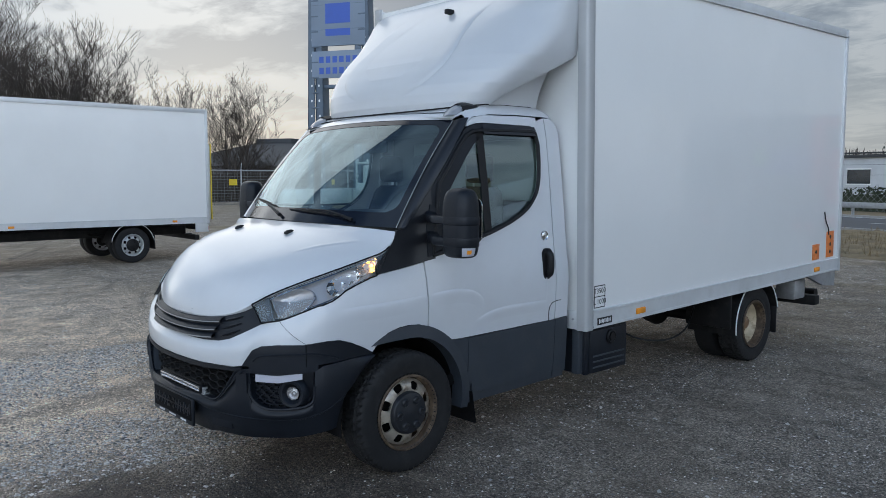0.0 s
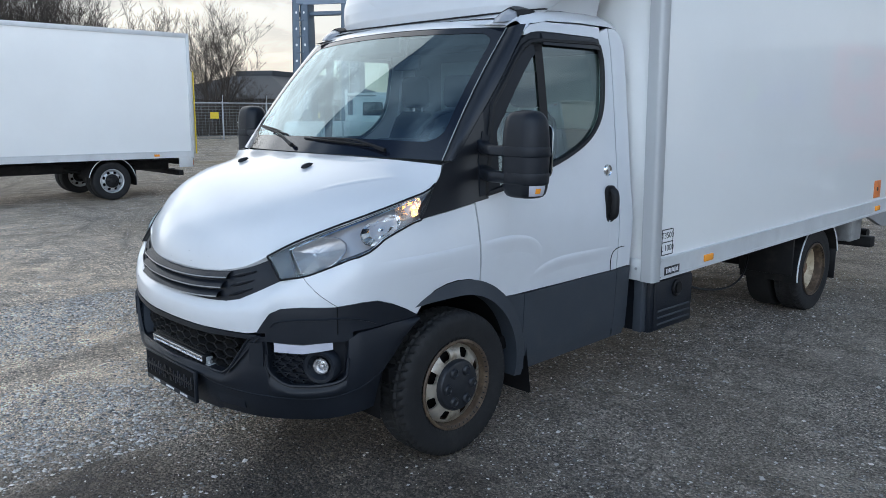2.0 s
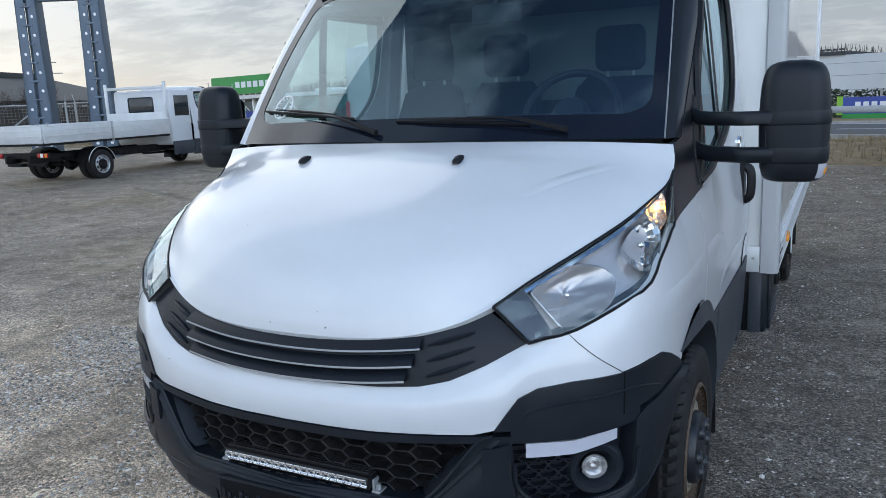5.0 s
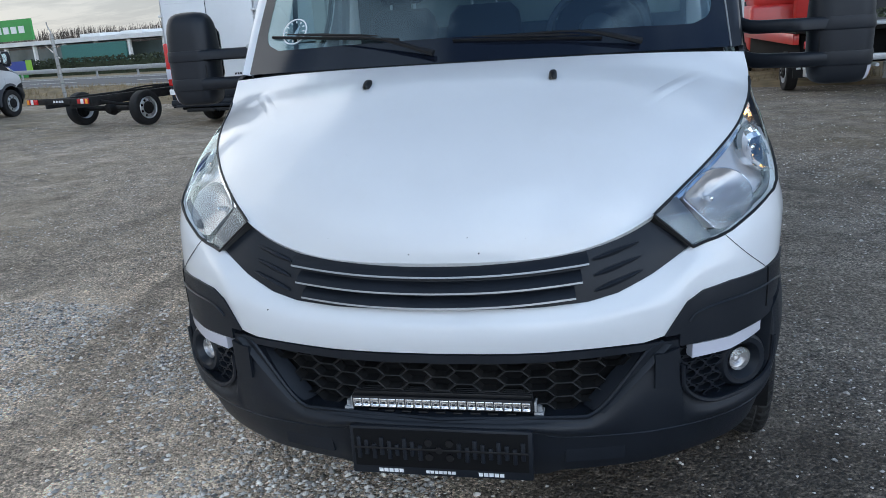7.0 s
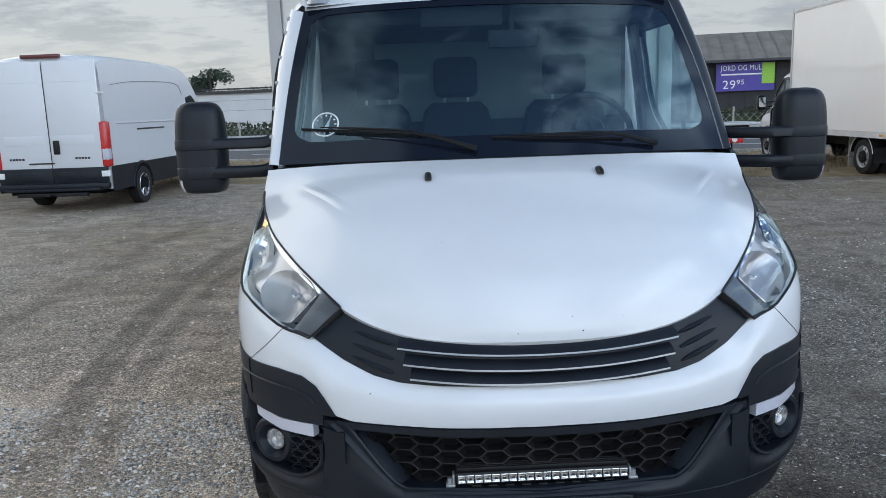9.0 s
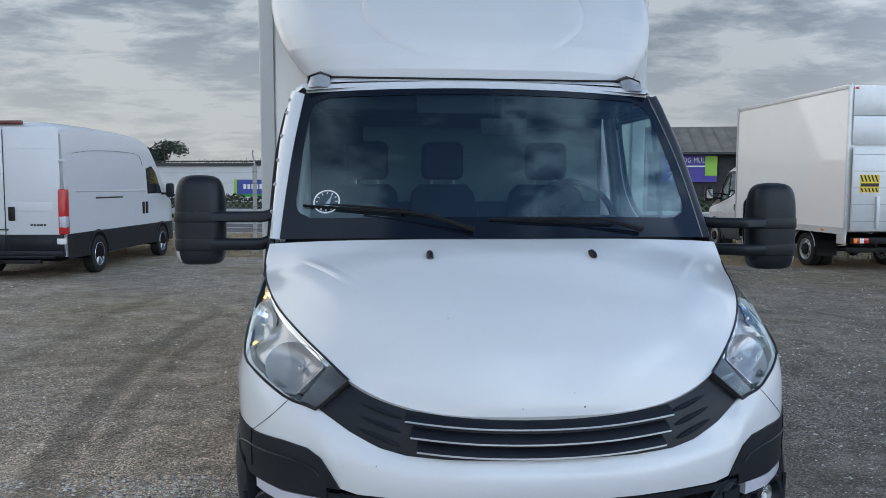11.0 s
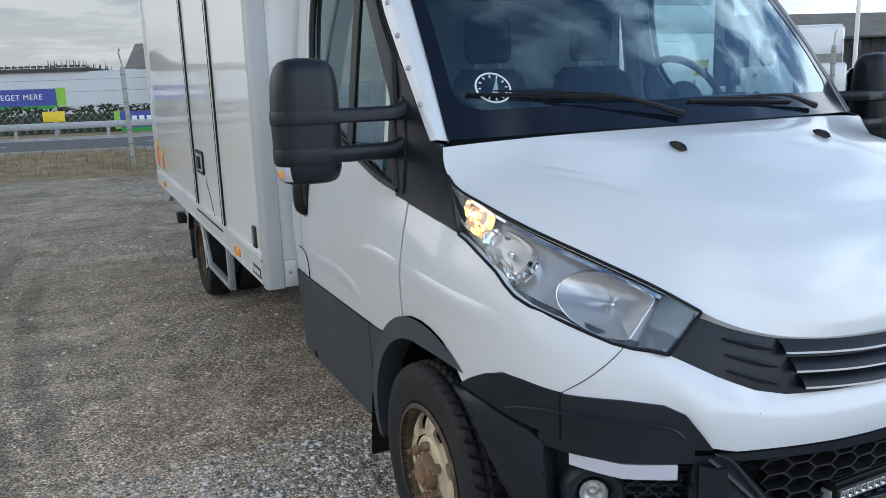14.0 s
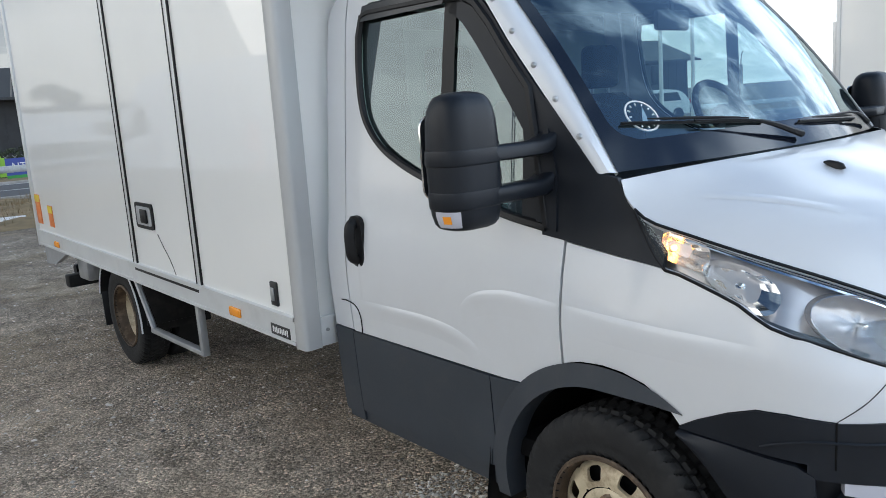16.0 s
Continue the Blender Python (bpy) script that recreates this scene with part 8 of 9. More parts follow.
for k, (s, lean) in enumerate(((-4.87, 0.0), (-7.62, 0.5), (-25.6, -2.0), (-16.0, 0), (-12.0, 0.5), (-21.6, -3), (-29, 0), (-33.5, 1), (-38, -1), (-42.5, 0), (-1.6, 0), (1.6, 1), (4.8, 0), (8.0, 0), (11.5, 0), (15, 0), (19, 0))):
    fence_post(s, 15.8, lean, 2.15)
tagged(part("concrete_block", strip_box(-7.88, -7.38, 15.4, 15.7, -0.02, 0.13, 0.03), CONCRETE), "pale concrete block at a fence post", "block")
fg = Geo().add(wire_panel(-44, 20, 0.08, 1.15, 44.5, 0.42, 0.016))
tagged(part("wire_fence", fg, WIRE, None, "", None, True), "diamond wire fence before the hedge", "fence", kind="structure")
for k, s in enumerate(range(-44, 22, 5)):
    tagged(part("wire_fence_post", strip_box(s, s + 0.09, 44.4, 44.5, 0, 1.5), CONCRETE), "thin grey fence post", "fence post", "hedge fence posts")
tagged(part("guard_rail", Geo().add(strip_box(-150, 120, 37.4, 37.5, 0.45, 0.75, 0.03), *[strip_box(s, s + 0.12, 37.5, 37.6, 0, 0.7) for s in range(-150, 120, 4)]), GALV), "grey steel guard rail along the road", "guard rail", kind="structure")
tagged(part("scrap_sheet", Geo([tuple(beyond(-4.1 + a, 15.6 + b, 0.10 + c)) for a, b, c in ((0, 0, 0), (0.62, 0.05, 0.02), (0.66, 0.42, 0.05), (0.08, 0.40, 0.06))] + [tuple(beyond(-4.1 + a, 15.6 + b, 0.07 + c)) for a, b, c in ((0, 0, 0), (0.62, 0.05, 0.02), (0.66, 0.42, 0.05), (0.08, 0.40, 0.06))], [(0, 1, 2, 3), (7, 6, 5, 4), (0, 4, 5, 1), (1, 5, 6, 2), (2, 6, 7, 3), (3, 7, 4, 0)]), PAPER), "white plastic sheet lying on the verge", "sheet")


def leaf_cloud(count, size, shape, seed):
    """Many small leaf blades in a volume given by shape(rng)."""
    rng = np.random.default_rng(seed)
    v, f = [], []
    for _ in range(count):
        c = np.array(shape(rng))
        a, b = rng.normal(size=3), rng.normal(size=3)
        a, b = a / np.linalg.norm(a), b / np.linalg.norm(b)
        q = size * rng.uniform(0.5, 1.3)
        k = len(v)
        v += [tuple(c - a * q), tuple(c + b * q * 0.5), tuple(c + a * q), tuple(c - b * q * 0.5)]
        f.append((k, k + 1, k + 2, k + 3))
    return Geo(v, f)


def hedge():
    def shape(rng):
        s = rng.uniform(-66, 20)
        p = beyond(s, 46.5 + rng.uniform(-0.7, 0.7), rng.uniform(0, 1) ** 0.7 * (1.45 + 0.25 * noise.noise((s * 0.7, 0, 0))))
        return p
    ob = part("hedge", leaf_cloud(16000, 0.16, shape, 21), HEDGE, None, "", None, True)
    tagged(ob, "dark green clipped hedge behind the road", "hedge", kind="stuff")
    core = []
    for s in np.linspace(-66, 20, 80):
        core.append([tuple(beyond(s, d, z + (0.1 * noise.noise((s, 3, 0)) if z else 0))) for d, z in ((46.1, 0), (46.1, 1.05), (46.9, 1.05), (46.9, 0))])
    part("hedge_core", sheet(core), HEDGE, ob, "", None, True)


hedge()


def long_wall():
    """A long pale storage building across the road."""
    root = thing("storage_building", Matrix.Identity(4), "long pale metal-clad storage building across the road", "building")
    D = 71.0
    part("wall", strip_box(-66, -11.6, D, D + 14, 0, 4.55), WALL, root)
    for z in (1.55, 2.75, 3.75):
        part("sheet_joint", strip_box(-66, -11.6, D - 0.02, D, z, z + 0.03), BRICKGREY, root)
    for s in (-49, -35):
        part("sheet_joint", strip_box(s, s + 0.03, D - 0.01, D, 0, 4.5), WALL, root)
    part("roof", strip_box(-66, -18, D - 0.25, D + 14, 4.55, 4.85), DARKROOF, root)
    teeth = Geo().add(*[strip_box(s, s + 0.26, D - 0.3, D + 0.2, 4.83, 4.98) for s in np.arange(-66, -18, 0.5)])
    part("roof_corrugation", teeth, DARKROOF, root)
    w = part("window", strip_box(-46, -43.6, D - 0.05, D + 0.1, 1.9, 3.3), DARKGLASS, root)
    part("window_frame", Geo().add(strip_box(-46.1, -43.5, D - 0.08, D - 0.02, 3.3, 3.42), strip_box(-46.1, -43.5, D - 0.08, D - 0.02, 1.8, 1.92)), PAPER, w)
    return root


long_wall()


def banner(name, s0, s1, d, z0, z1, mat, label, ends=True):
    root = thing(name, Matrix.Identity(4), label, "banner", "banners")
    face = part("banner_face", strip_box(s0, s1, d - 0.06, d, z0, z1), mat, root)
    if ends:
        part("banner_end", strip_box(s1, s1 + 0.75, d - 0.06, d, z0 - 0.05, z1 + 0.05), LIME, root)
        part("banner_end", strip_box(s0 - 0.3, s0, d - 0.06, d, z0 - 0.05, z1 + 0.05), LIME, root)
        part("banner_hem", strip_box(s0, s1, d - 0.05, d, z0 - 0.28, z0), GREEN, root)
    return root


def letters_at(root, text, h, s, d, z, mat, width=None, name="banner_text"):
    g = lettering(text, h, 0.01, 1.08)
    if width:
        xs = [p[0] for p in g.v]
        k = width / (max(xs) - min(xs))
        g = Geo([(x * k, y, zz) for x, y, zz in g.v], g.f)
    m = Matrix.Translation((0, 0, fall(d))) @ ROAD @ Matrix.Translation((s, d - 0.08, z))
    return part(name, g.moved(m), mat, root, text, None, True)


def brand_bars(root, s0, s1, d, z, h, n, mat):
    w = (s1 - s0) / n
    for i in range(n):
        part("brand_shape", strip_box(s0 + i * w, s0 + i * w + w * 0.66, d - 0.09, d - 0.06, z - h / 2, z + h / 2), mat, root)


bn = banner("long_banner", -32.9, -20.9, 71.0, 1.70, 3.10, BANNERBLUE, "long blue banner with white letters and green ends")
brand_bars(bn, -32.2, -27.6, 71.0, 2.42, 0.46, 11, WHITEINK)
letters_at(bn, "OG MEGET MERE", 0.64, -24.5, 71.0, 2.42, WHITEINK, 5.0)
b2 = banner("road_banner", -10.6, -6.4, 43.9, 0.25, 1.10, BANNERBLUE, "blue roadside banner with white shapes")
brand_bars(b2, -10.0, -6.9, 43.9, 0.68, 0.36, 8, WHITEINK)
b3 = banner("road_banner", -66, -62, 43.9, 0.35, 1.45, BANNERBLUE, "plain blue roadside banner")
tagged(part("yellow_sign", strip_box(-13.4, -12.4, 40.0, 40.1, 0.75, 1.25, 0.02), YELLOW), "small yellow sign on the fence", "sign")
part("yellow_sign_post", strip_box(-12.95, -12.85, 40.05, 40.12, 0, 1.0), GALV, bpy.data.objects["yellow_sign"])


def garden_centre():
    root = thing("garden_centre", Matrix.Identity(4), "low garden centre with green roof sign and glass front", "building")
    D = 72.0
    part("wall", strip_box(-125, -68, D + 3, D + 16, 0, 3.2), GREENHOUSE, root)
    part("canopy", strip_box(-126, -67, D - 1, D + 17, 3.6, 4.15), ALU, root)
    for s in np.arange(-122, -68, 6):
        part("column", strip_box(s, s + 0.35, D - 0.6, D - 0.2, 0, 3.7), PAPER, root)
    for s in np.arange(-120, -68, 12):
        part("brace", Geo([tuple(beyond(s + a, D - 0.4, z)) for a, z in ((0.2, 3.4), (0.5, 3.4), (3.0, 1.6), (2.7, 1.6))], [(0, 1, 2, 3)]), PAPER, root)
    part("shade_net", strip_box(-92, -80, D - 0.9, D - 0.7, 0.9, 3.2), TEAL, root, "teal shade net")
    sign = part("roof_sign", strip_box(-114, -96.5, D - 1.3, D - 1.0, 4.25, 7.0), GREEN, root, "green roof sign with white shapes")
    for i in range(6):
        part("sign_shape", strip_box(-107 + i * 1.6, -107 + i * 1.6 + 1.05, D - 1.4, D - 1.28, 5.2, 6.1), WHITEINK, sign)
    part("skylight", Geo().add(*[strip_box(s, s + 4, D + 4, D + 12, 4.15, 4.7, 0.1) for s in (-94, -86, -78)]), PAPER, root)
    part("lime_panel", strip_box(-95, -93.2, D - 12, D - 11.9, 0.3, 2.2), LIME, root)


garden_centre()


def shed_building():
    """The dark timber hall with a grey sheet roof and price banner."""
    root = thing("timber_hall", Matrix.Identity(4), "dark timber hall with weathered grey roof and violet banner", "building")
    D, s0, s1 = 69.0, -10.4, 62.0
    part("wall", strip_box(s0, s1, D, D + 20, 0, 5.6), TIMBER, root)
    base = fall(D)
    rows = []
    for s in np.linspace(s0 - 1, s1 + 1, 60):
        rows.append([tuple(Vector((0, 0, base)) + ROAD @ Vector((s, d, z))) for d, z in ((D - 1.0, 5.35), (D - 0.2, 5.65), (D + 6, 8.0), (D + 6.3, 8.1))])
    part("roof", sheet(rows), TILE, root, "weathered grey roof", None)
    part("roof_ribs", Geo().add(*[Geo([tuple(Vector((0, 0, base)) + ROAD @ Vector((s + a, d, z))) for a, d, z in ((0, D - 1.0, 5.42), (0.12, D - 1.0, 5.42), (0.12, D + 6, 8.08), (0, D + 6, 8.08))], [(0, 1, 2, 3)]) for s in np.arange(s0, s1, 1.1)]), TILE, root, "", None, True)
    for k, (d0, z0, sx) in enumerate(((0.0, 0.0, s0 - 0.3), (12.0, -0.6, s0 - 5.5))):
        ends = [tuple(Vector((0, 0, base)) + ROAD @ Vector((sx, D + d0 + d, z + z0))) for d, z in ((0, 0.0), (12, 0.0), (12, 5.5), (6.2, 8.0), (0, 5.5))]
        part("gable_wall", Geo(ends, [tuple(range(5))]), BRICKGREY, root, "pale grey gable wall", None)
        board = [[tuple(Vector((0, 0, base)) + ROAD @ Vector((sx - 1.0 + o, D + d0 + d, z + z0)) ) for d, z in ((-1.0, 5.35), (6.2, 8.12), (13.2, 5.35))] for o in (0.0, 6.0)]
        part("gable_roof", sheet(board), TILE if k else DARKROOF, root, "", None)
    part("gutter", strip_box(s0 - 1, s1 + 1, D - 1.15, D - 0.95, 5.2, 5.4), DARKROOF, root)
    for s in np.arange(s0, s1, 1.2):
        part("wall_batten", strip_box(s, s + 0.12, D - 0.05, D, 0, 5.3), TIMBER, root)
    # tall brown pillar seen above the roof, of unknown kind
    col = part("brown_pillar", strip_box(39.5, 41.5, D + 3, D + 5, 5, 15), WOOD, root, "square brown column above the roof")
    for s, c in ((-2.6, YELLOW), (22.0, YELLOW)):
        part("small_poster", strip_box(s, s + 1.0, D - 0.15, D - 0.05, 2.6, 4.6), c, root)
    bb = banner("price_banner", 7.6, 12.2, D - 0.3, 2.85, 5.15, BANNER, "violet price banner with white letters", False)
    letters_at(bb, "JORD OG MULD", 0.62, 9.75, D - 0.3, 4.72, WHITEINK, 3.6)
    part("small_print", strip_box(8.0, 11.2, D - 0.40, D - 0.37, 4.15, 4.27), WHITEINK, bb)
    letters_at(bb, "29", 1.0, 8.65, D - 0.3, 3.35, WHITEINK, 1.0, "price")
    letters_at(bb, "95", 0.55, 9.55, D - 0.3, 3.55, WHITEINK, 0.6, "price")
    part("banner_picture", strip_box(11.2, 12.2, D - 0.40, D - 0.37, 3.4, 5.1), LIME, bb)
    b4 = banner("road_banner", -5.5, 0.2, 43.9, 0.15, 1.0, BANNERBLUE, "blue roadside banner with white letters", True)
    letters_at(b4, "NT", 0.5, -4.9, 43.9, 0.58, WHITEINK, 0.6)
    return root


shed_building()


def grey_house():
    """Low office building with a grey hipped roof, beyond the trees."""
    m = Matrix.Translation((-84, 55, -0.2)) @ Matrix.Rotation(radians(28), 4, "Z")
    root = thing("office_building", m, "low grey office building with a hipped dark roof", "building")
    part("wall", box(-9, 9, -16, 16, 0, 3.2), BRICKGREY, root)
    part("roof", Geo([(-10.5, -18, 3.1), (10.5, -18, 3.1), (10.5, 18, 3.1), (-10.5, 18, 3.1), (-2.5, -9, 5.9), (2.5, -9, 5.9), (2.5, 9, 5.9), (-2.5, 9, 5.9)], [(0, 1, 5, 4), (1, 2, 6, 5), (2, 3, 7, 6), (3, 0, 4, 7), (4, 5, 6, 7), (3, 2, 1, 0)]), DARKROOF, root, "dark hipped roof", None)
    part("roof_lantern", box(-2.5, 2.5, -8.5, 8.5, 5.8, 6.5, 0.05), DARKROOF, root)
    for y in np.arange(-14, 15, 3.6):
        w = part("window", box(8.95, 9.06, y, y + 2.4, 1.2, 2.5), DARKGLASS, root)
        part("window_frame", box(9.0, 9.1, y - 0.1, y + 2.5, 2.5, 2.62), PAPER, w)


grey_house()


def twig_tree(seed, height=8.0, spread=1.0, levels=5):
    """A bare tree: trunk, limbs and twigs that taper and fork."""
    rng = random.Random(seed)
    trunk, twigs = Geo(), Geo()

    def grow(p, d, length, r, level):
        n = 3 if level < 3 else 2
        pts, q = [p], Vector(p)
        dd = Vector(d)
        for i in range(n):
            dd = (dd + Vector((rng.uniform(-1, 1), rng.uniform(-1, 1), rng.uniform(-0.2, 0.7))) * 0.16).normalized()
            q = q + dd * length / n
            pts.append(tuple(q))
        rs = [max(0.0042, r * (1 - 0.45 * i / n)) for i in range(n + 1)]
        (trunk if level < 2 else twigs).add(tube(pts, rs, 6 if level < 2 else 3, False))
        if level >= levels:
            return
        kids = rng.randint(4, 5) if level < 2 else rng.randint(2, 3)
        for k in range(kids):
            t = rng.uniform(0.12, 1.0) if level < 2 else rng.uniform(0.3, 1.0)
            i = min(n - 1, int(t * n))
            base = Vector(pts[i]).lerp(Vector(pts[i + 1]), t * n - i)
            a = rng.uniform(0, 6.283)
            out = Vector((math.cos(a), math.sin(a), 0)) * rng.uniform(0.45, 0.95) * spread
            nd = (dd + out * 1.15 + Vector((0, 0, 0.30))).normalized()
            grow(tuple(base), nd, length * rng.uniform(0.55, 0.78), max(0.0042, rs[i + 1] * rng.uniform(0.40, 0.58)), level + 1)
    stems = rng.randint(1, 3)
    for k in range(stems):
        a = 6.283 * k / stems
        grow((0.2 * math.cos(a) * (stems > 1), 0.2 * math.sin(a) * (stems > 1), -0.1), Vector((0.25 * math.cos(a) * (stems > 1), 0.25 * math.sin(a) * (stems > 1), 1)).normalized(), height * 0.36, height * 0.014, 0)
    return trunk, twigs


TREES = []
for k in range(4):
    tg, wg = twig_tree(40 + k, 8.0, 0.9, 6)
    TREES.append((part("trunk", tg, BARK, None, "", 60, True), part("crown", wg, BARK, None, "", None, True)))


def bare_tree(x, y, scale, turn, k, z=0.0, label="bare leafless tree with fine twigs"):
    m = Matrix.Translation((x, y, z)) @ Matrix.Rotation(turn, 4, "Z") @ Matrix.Scale(scale, 4)
    root = thing("bare_tree", m, label, "tree", "bare trees")
    for name, ob in zip(("trunk", "crown"), TREES[k % 4]):
        if ob.parent is None:
            ob.parent = root
        else:
            shared(name, ob, root)
    return root


rt = random.Random(8)
for k in range(15):
    y = 6.0 + 16 * k / 14
    bare_tree(-50 - rt.uniform(0, 9), y + rt.uniform(-0.8, 0.8), (2.15 - 0.07 * max(0, k - 5)) * rt.uniform(0.85, 1.08), rt.uniform(0, 6.28), k)
bare_tree(-46, 24.6, 1.42, 1.0, 1)
bare_tree(-47.0, 25.4, 1.25, 2.2, 2)
bare_tree(-45, 23.9, 1.1, 4.0, 3)
for k in range(10):
    bare_tree(-45 - rt.uniform(0, 8), 25 + 1.2 * k * 0.9, rt.uniform(0.5, 0.7), rt.uniform(0, 6.28), k)


def far_woods():
    """A thin line of leafless woods on the horizon, and the brush under the near trees."""
    v, f = [], []
    rng = np.random.default_rng(4)
    for _ in range(5200):
        s = rng.uniform(-230, -24)
        top = 4.2 + 1.6 * abs(noise.noise((s * 0.12, 0, 0))) + rng.uniform(-0.6, 0.6)
        p = beyond(s, 105 + rng.uniform(-3, 6), 0)
        w = rng.uniform(0.05, 0.16)
        k = len(v)
        lean = rng.uniform(-0.8, 0.8)
        v += [(p.x - w, p.y, p.z), (p.x + w, p.y, p.z), (p.x + lean + 0.02, p.y, p.z + top + 2.0), (p.x + lean - 0.02, p.y, p.z + top + 2.0)]
        f.append((k, k + 1, k + 2, k + 3))
    tagged(part("far_woods", Geo(v, f), BARK, None, "", None, True), "line of leafless woods on the horizon", "woods", kind="stuff")
    v, f = [], []
    for _ in range(9000):
        x, y = -44 - rng.uniform(0, 14), rng.uniform(2, 40)
        h = rng.uniform(0.6, 2.8)
        a, w = rng.uniform(0, 6.28), rng.uniform(0.015, 0.04)
        k = len(v)
        v += [(x - w, y - w, -0.1), (x + w, y + w, -0.1), (x + 0.7 * math.cos(a), y + 0.7 * math.sin(a), h)]
        f.append((k, k + 1, k + 2))
    tagged(part("brushwood", Geo(v, f), BARK, None, "", None, True), "tangled brown brush under the bare trees", "brush", kind="stuff")


far_woods()


def pine(x, y, z, h, seed):
    root = thing("pine_tree", Matrix.Translation((x, y, z)), "dark green pine above the roofs", "tree", "pines")
    part("trunk", tube([(0, 0, -0.5), (0.1, 0, h * 0.6), (0.05, 0.1, h)], [0.22, 0.14, 0.04], 8), BARK, root)
    rng0 = np.random.default_rng(seed)
    blobs = [(rng0.uniform(-1, 1) * h * 0.22, rng0.uniform(-1, 1) * h * 0.22, h * rng0.uniform(0.42, 0.94), h * rng0.uniform(0.09, 0.15)) for _ in range(20)]

    def shape(rng):
        b = blobs[rng.integers(len(blobs))]
        d = rng.normal(size=3)
        d = d / np.linalg.norm(d) * b[3] * rng.uniform(0.4, 1.15)
        return (b[0] + d[0], b[1] + d[1], b[2] + d[2] * 0.7)
    part("crown", leaf_cloud(3800, h * 0.028, shape, seed + 1), NEEDLES, root, "", None, True)


for k, (s, h) in enumerate(((-39, 7.7), (-54, 8.7))):
    p = beyond(s, 95)
    pine(p.x, p.y, p.z, h, 60 + k)
p = beyond(26, 60)
pine(p.x + 14, p.y - 34, -0.3, 5.4, 77)


# fence before the trees
def yard_fence():
    root = thing("yard_fence", Matrix.Identity(4), "green-brown wire mesh fence with steel posts and braces", "fence")
    pts = [Vector((-40, -6, 0)), Vector((-36.5, 25.5, 0)), Vector((-22, 24.5, 0))]
    for a, b in zip(pts, pts[1:]):
        n = int((b - a).length / 2.6)
        for k in range(n + 1):
            p = a.lerp(b, k / n)
            part("post", Geo().add(cyl((p.x, p.y, -0.05), (p.x, p.y, 2.15), 0.045, 8), cyl((p.x, p.y, 2.1), (p.x + 0.08, p.y, 2.5), 0.025, 6)), GALV, root)
        d = (b - a)
        wires = Geo()
        for z in np.arange(0.1, 2.06, 0.16):
            wires.add(tube([tuple(a + Vector((0, 0, z))), tuple(b + Vector((0, 0, z)))], 0.012, 4, False))
        L = d.length
        for k in range(int(L / 0.2)):
            q = a + d * (k * 0.2 / L)
            wires.add(tube([(q.x, q.y, 0.05), (q.x, q.y, 2.05)], 0.008, 3, False))
        part("mesh", wires, WIRE, root, "", None, True)
        part("rail", tube([tuple(a + Vector((0, 0, 2.06))), tuple(b + Vector((0, 0, 2.06)))], 0.03, 6), GALV, root)
    c = pts[1]
    part("brace", Geo().add(cyl((c.x, c.y, 1.7), (c.x - 0.3, c.y - 2.4, 0.1), 0.04, 8), cyl((c.x, c.y, 1.7), (c.x + 2.2, c.y - 0.1, 0.1), 0.04, 8)), GALV, root)
    for y in (10.0, 19.5, 25.8):
        x = -40 + 3.5 * (y + 6) / 31.5
        part("yellow_notice", box(x + 0.05, x + 0.07, y, y + 0.5, 1.2, 1.55), YELLOW, root)


yard_fence()


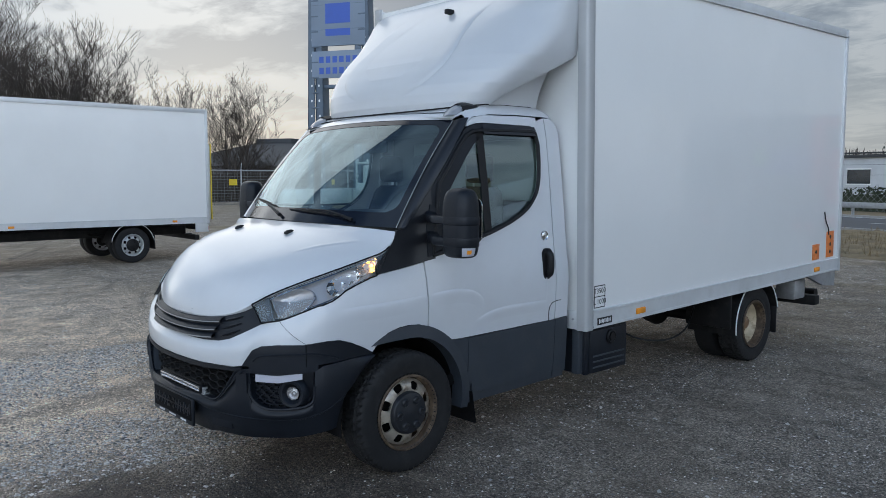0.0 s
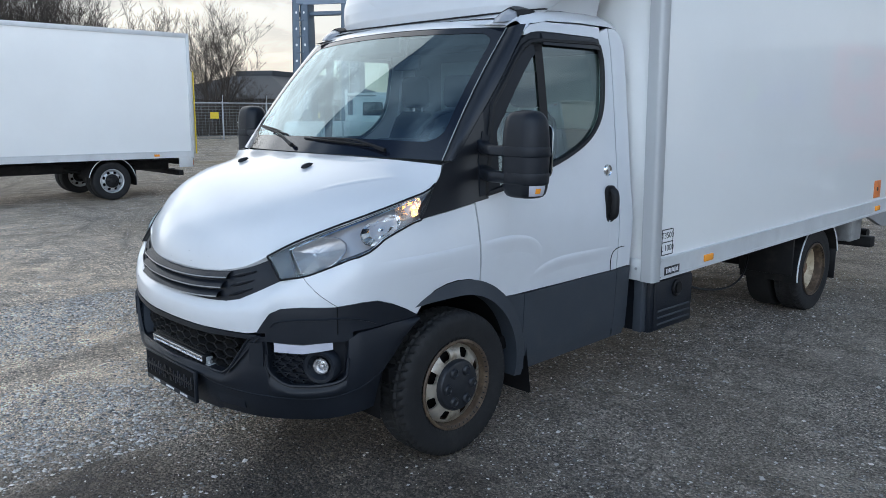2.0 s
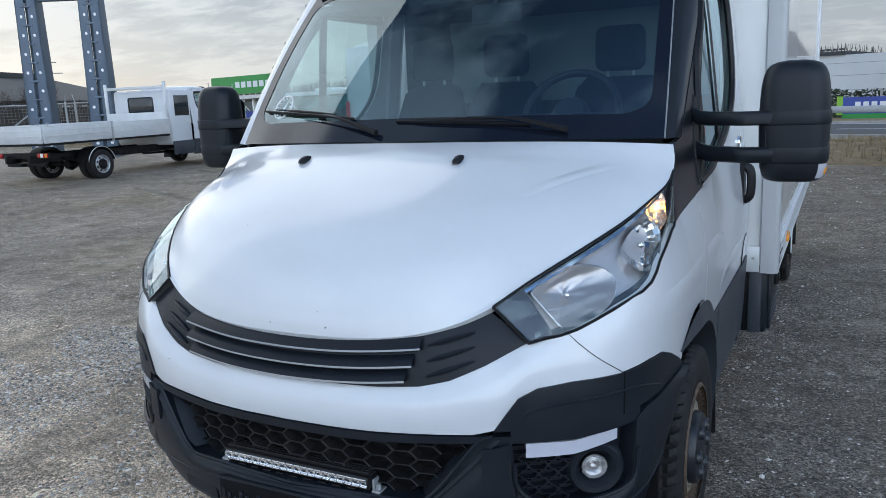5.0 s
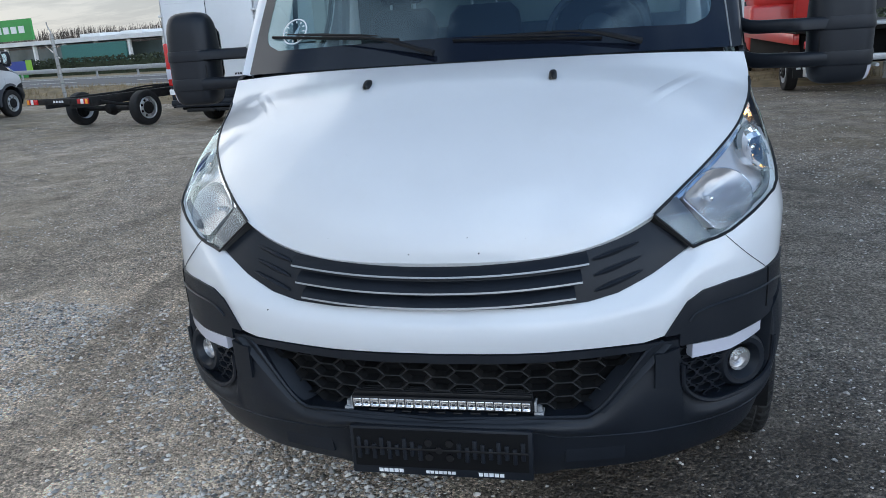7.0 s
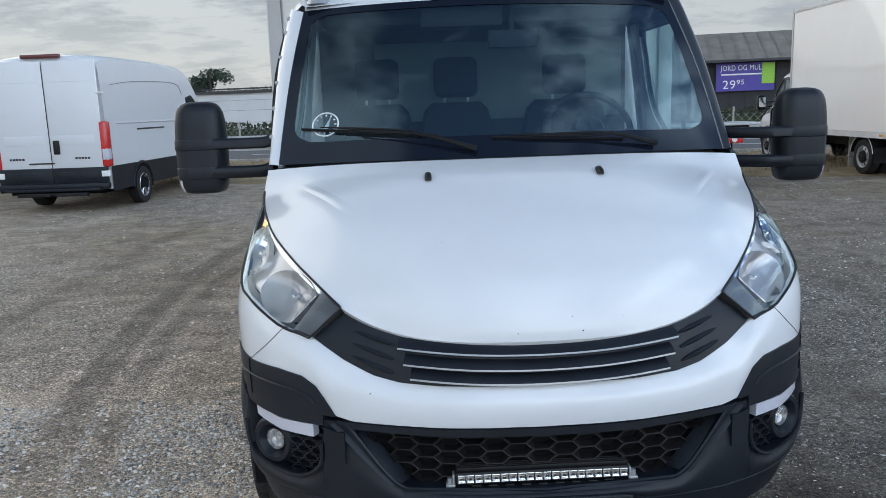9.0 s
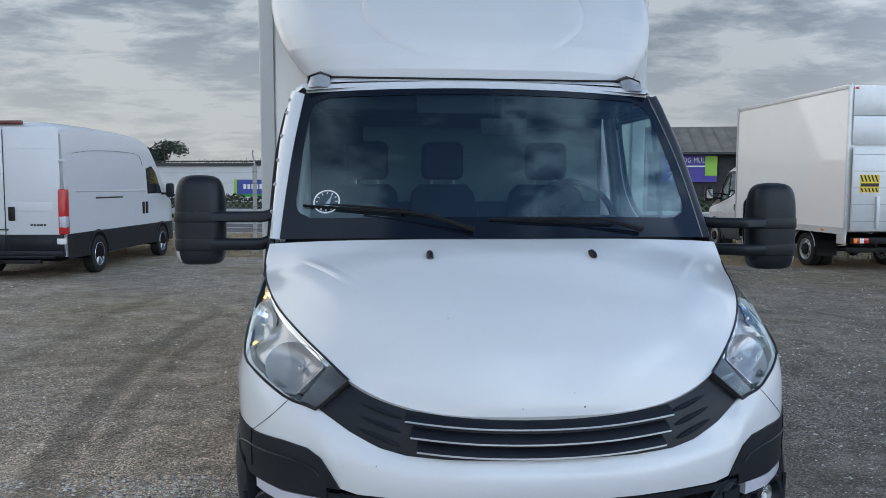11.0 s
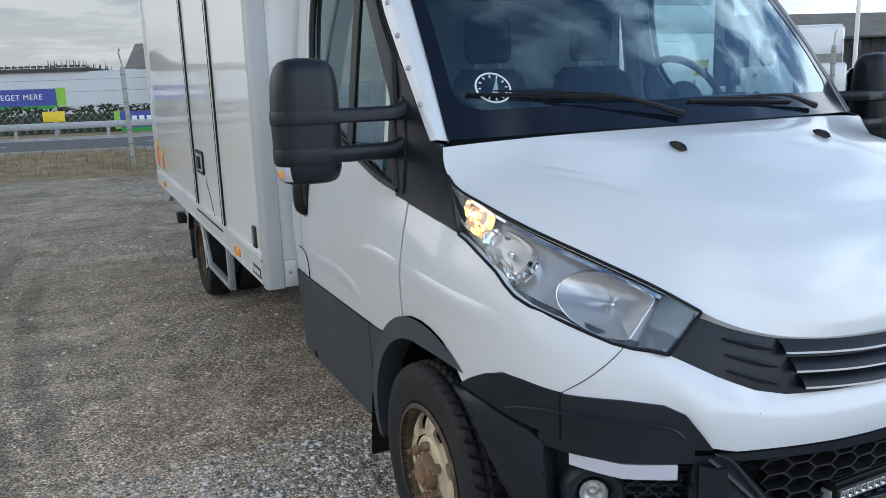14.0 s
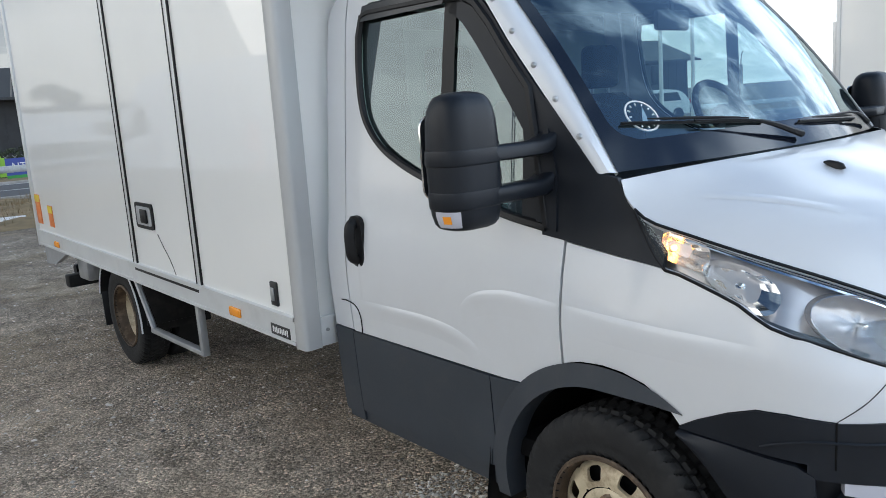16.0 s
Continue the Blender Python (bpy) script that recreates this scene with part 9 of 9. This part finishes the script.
def pylon():
    """The tall sign on two perforated steel posts."""
    c = Vector((-22.8, 17.3, 0))
    m = Matrix.Translation(c) @ Matrix.Rotation(radians(30), 4, "Z")
    root = thing("sign_pylon", m, "tall blue-grey steel sign pylon with perforated posts", "sign pylon")
    for s in (-1, 1):
        x = s * 1.05
        post = part("post", Geo().add(box(x - 0.40, x - 0.06, -0.28, -0.22, 0, 13.5, 0.01), box(x + 0.06, x + 0.40, -0.28, -0.22, 0, 13.5, 0.01), box(x - 0.40, x - 0.34, -0.28, 0.28, 0, 13.5, 0.01), box(x + 0.34, x + 0.40, -0.28, 0.28, 0, 13.5, 0.01), box(x - 0.10, x + 0.10, -0.12, 0.12, 0, 13.5, 0.01)).narrowed(x), BLUEGREY, root, "perforated steel post")
        for z in np.arange(0.5, 13.2, 0.62):
            for dx in (-0.23, 0.23):
                part("post_hole", cyl((x + dx, -0.281, z), (x + dx, -0.285, z), 0.055, 8).narrowed(x), PAPER, post)
            part("post_bolt", box(x - 0.16, x + 0.16, -0.31, -0.2, z + 0.30, z + 0.36, 0.01), BLUEGREY, post)
    part("cross_beam", box(-1.3, 1.3, -0.15, 0.15, 5.35, 5.5, 0.01), BLUEGREY, root)
    low = part("small_sign", box(-1.2, 1.2, -0.30, -0.18, 5.75, 6.85, 0.01), SIGNGREY, root, "small grey sign panel")
    for z, n in ((6.5, 6), (6.05, 5)):
        for i in range(n):
            part("print_bar", box(-0.85 + i * 0.3, -0.85 + i * 0.3 + 0.2, -0.306, -0.30, z - 0.13, z + 0.13), SIGNBLUE, low)
    big = part("large_sign", box(-1.2, 1.2, -0.30, -0.18, 7.05, 13.4, 0.01), SIGNGREY, root, "large grey sign panel")
    for k, z in enumerate((7.45, 7.95, 8.95, 9.95, 10.95)):
        part("brand_shape", box(-0.55, 0.55, -0.31, -0.30, z, z + (0.28 if k == 0 else 0.8)), SIGNBLUE, big)
    for z in np.arange(7.7, 13, 1.0):
        part("panel_joint", box(-1.2, 1.2, -0.304, -0.30, z, z + 0.015), BLUEGREY, big)


pylon()


def power_mast():
    root = thing("power_mast", Matrix.Translation((-300, 222, -2)), "thin lattice power mast far off", "mast")
    g = Geo()
    for s in (1, -1):
        for q in (1, -1):
            g.add(tube([(s * 2.4, q * 2.4, 0), (s * 0.5, q * 0.5, 29)], 0.22, 4))
    for k in range(9):
        z = 2 + 3 * k
        w0, w1 = 2.4 - 1.9 * z / 29, 2.4 - 1.9 * (z + 3) / 29
        for s in (1, -1):
            g.add(tube([(-w0 * s, -w0, z), (w1 * s, -w1, z + 3)], 0.14, 4), tube([(-w0, -w0 * s, z), (-w1, w1 * s, z + 3)], 0.14, 4))
    part("lattice", g, WIRE, root)
    for z, w in ((16, 5.5), (20.5, 7), (25, 5)):
        part("cross_arm", tube([(-w * 0.6, -w * 0.8, z), (w * 0.6, w * 0.8, z)], 0.25, 4), WIRE, root)


power_mast()
for s, h in ((27.0, 9), (29.3, 9)):
    p = beyond(s, 33 - 12)
    x, y = (15.6 + (s - 27) * 0.5, 12.0 - (s - 27) * 0.1)
    ob = part("flag_pole", lathe([(0.055, 0), (0.05, 4), (0.03, h), (0.001, h + 0.05)], 12, "z").at(x, y, 0), PAPER)
    tagged(ob, "white flag pole standing on gravel", "flag pole", "flag poles")
small_car("parked_car", pose(*(beyond(-66.5, 39.0)[:2]), fall(39), 0, 0, 20), "white car standing beside the road")
small_car("parked_car", pose(33, 22.5, 0, 0, 0, 60), "white car beyond the yard trucks")
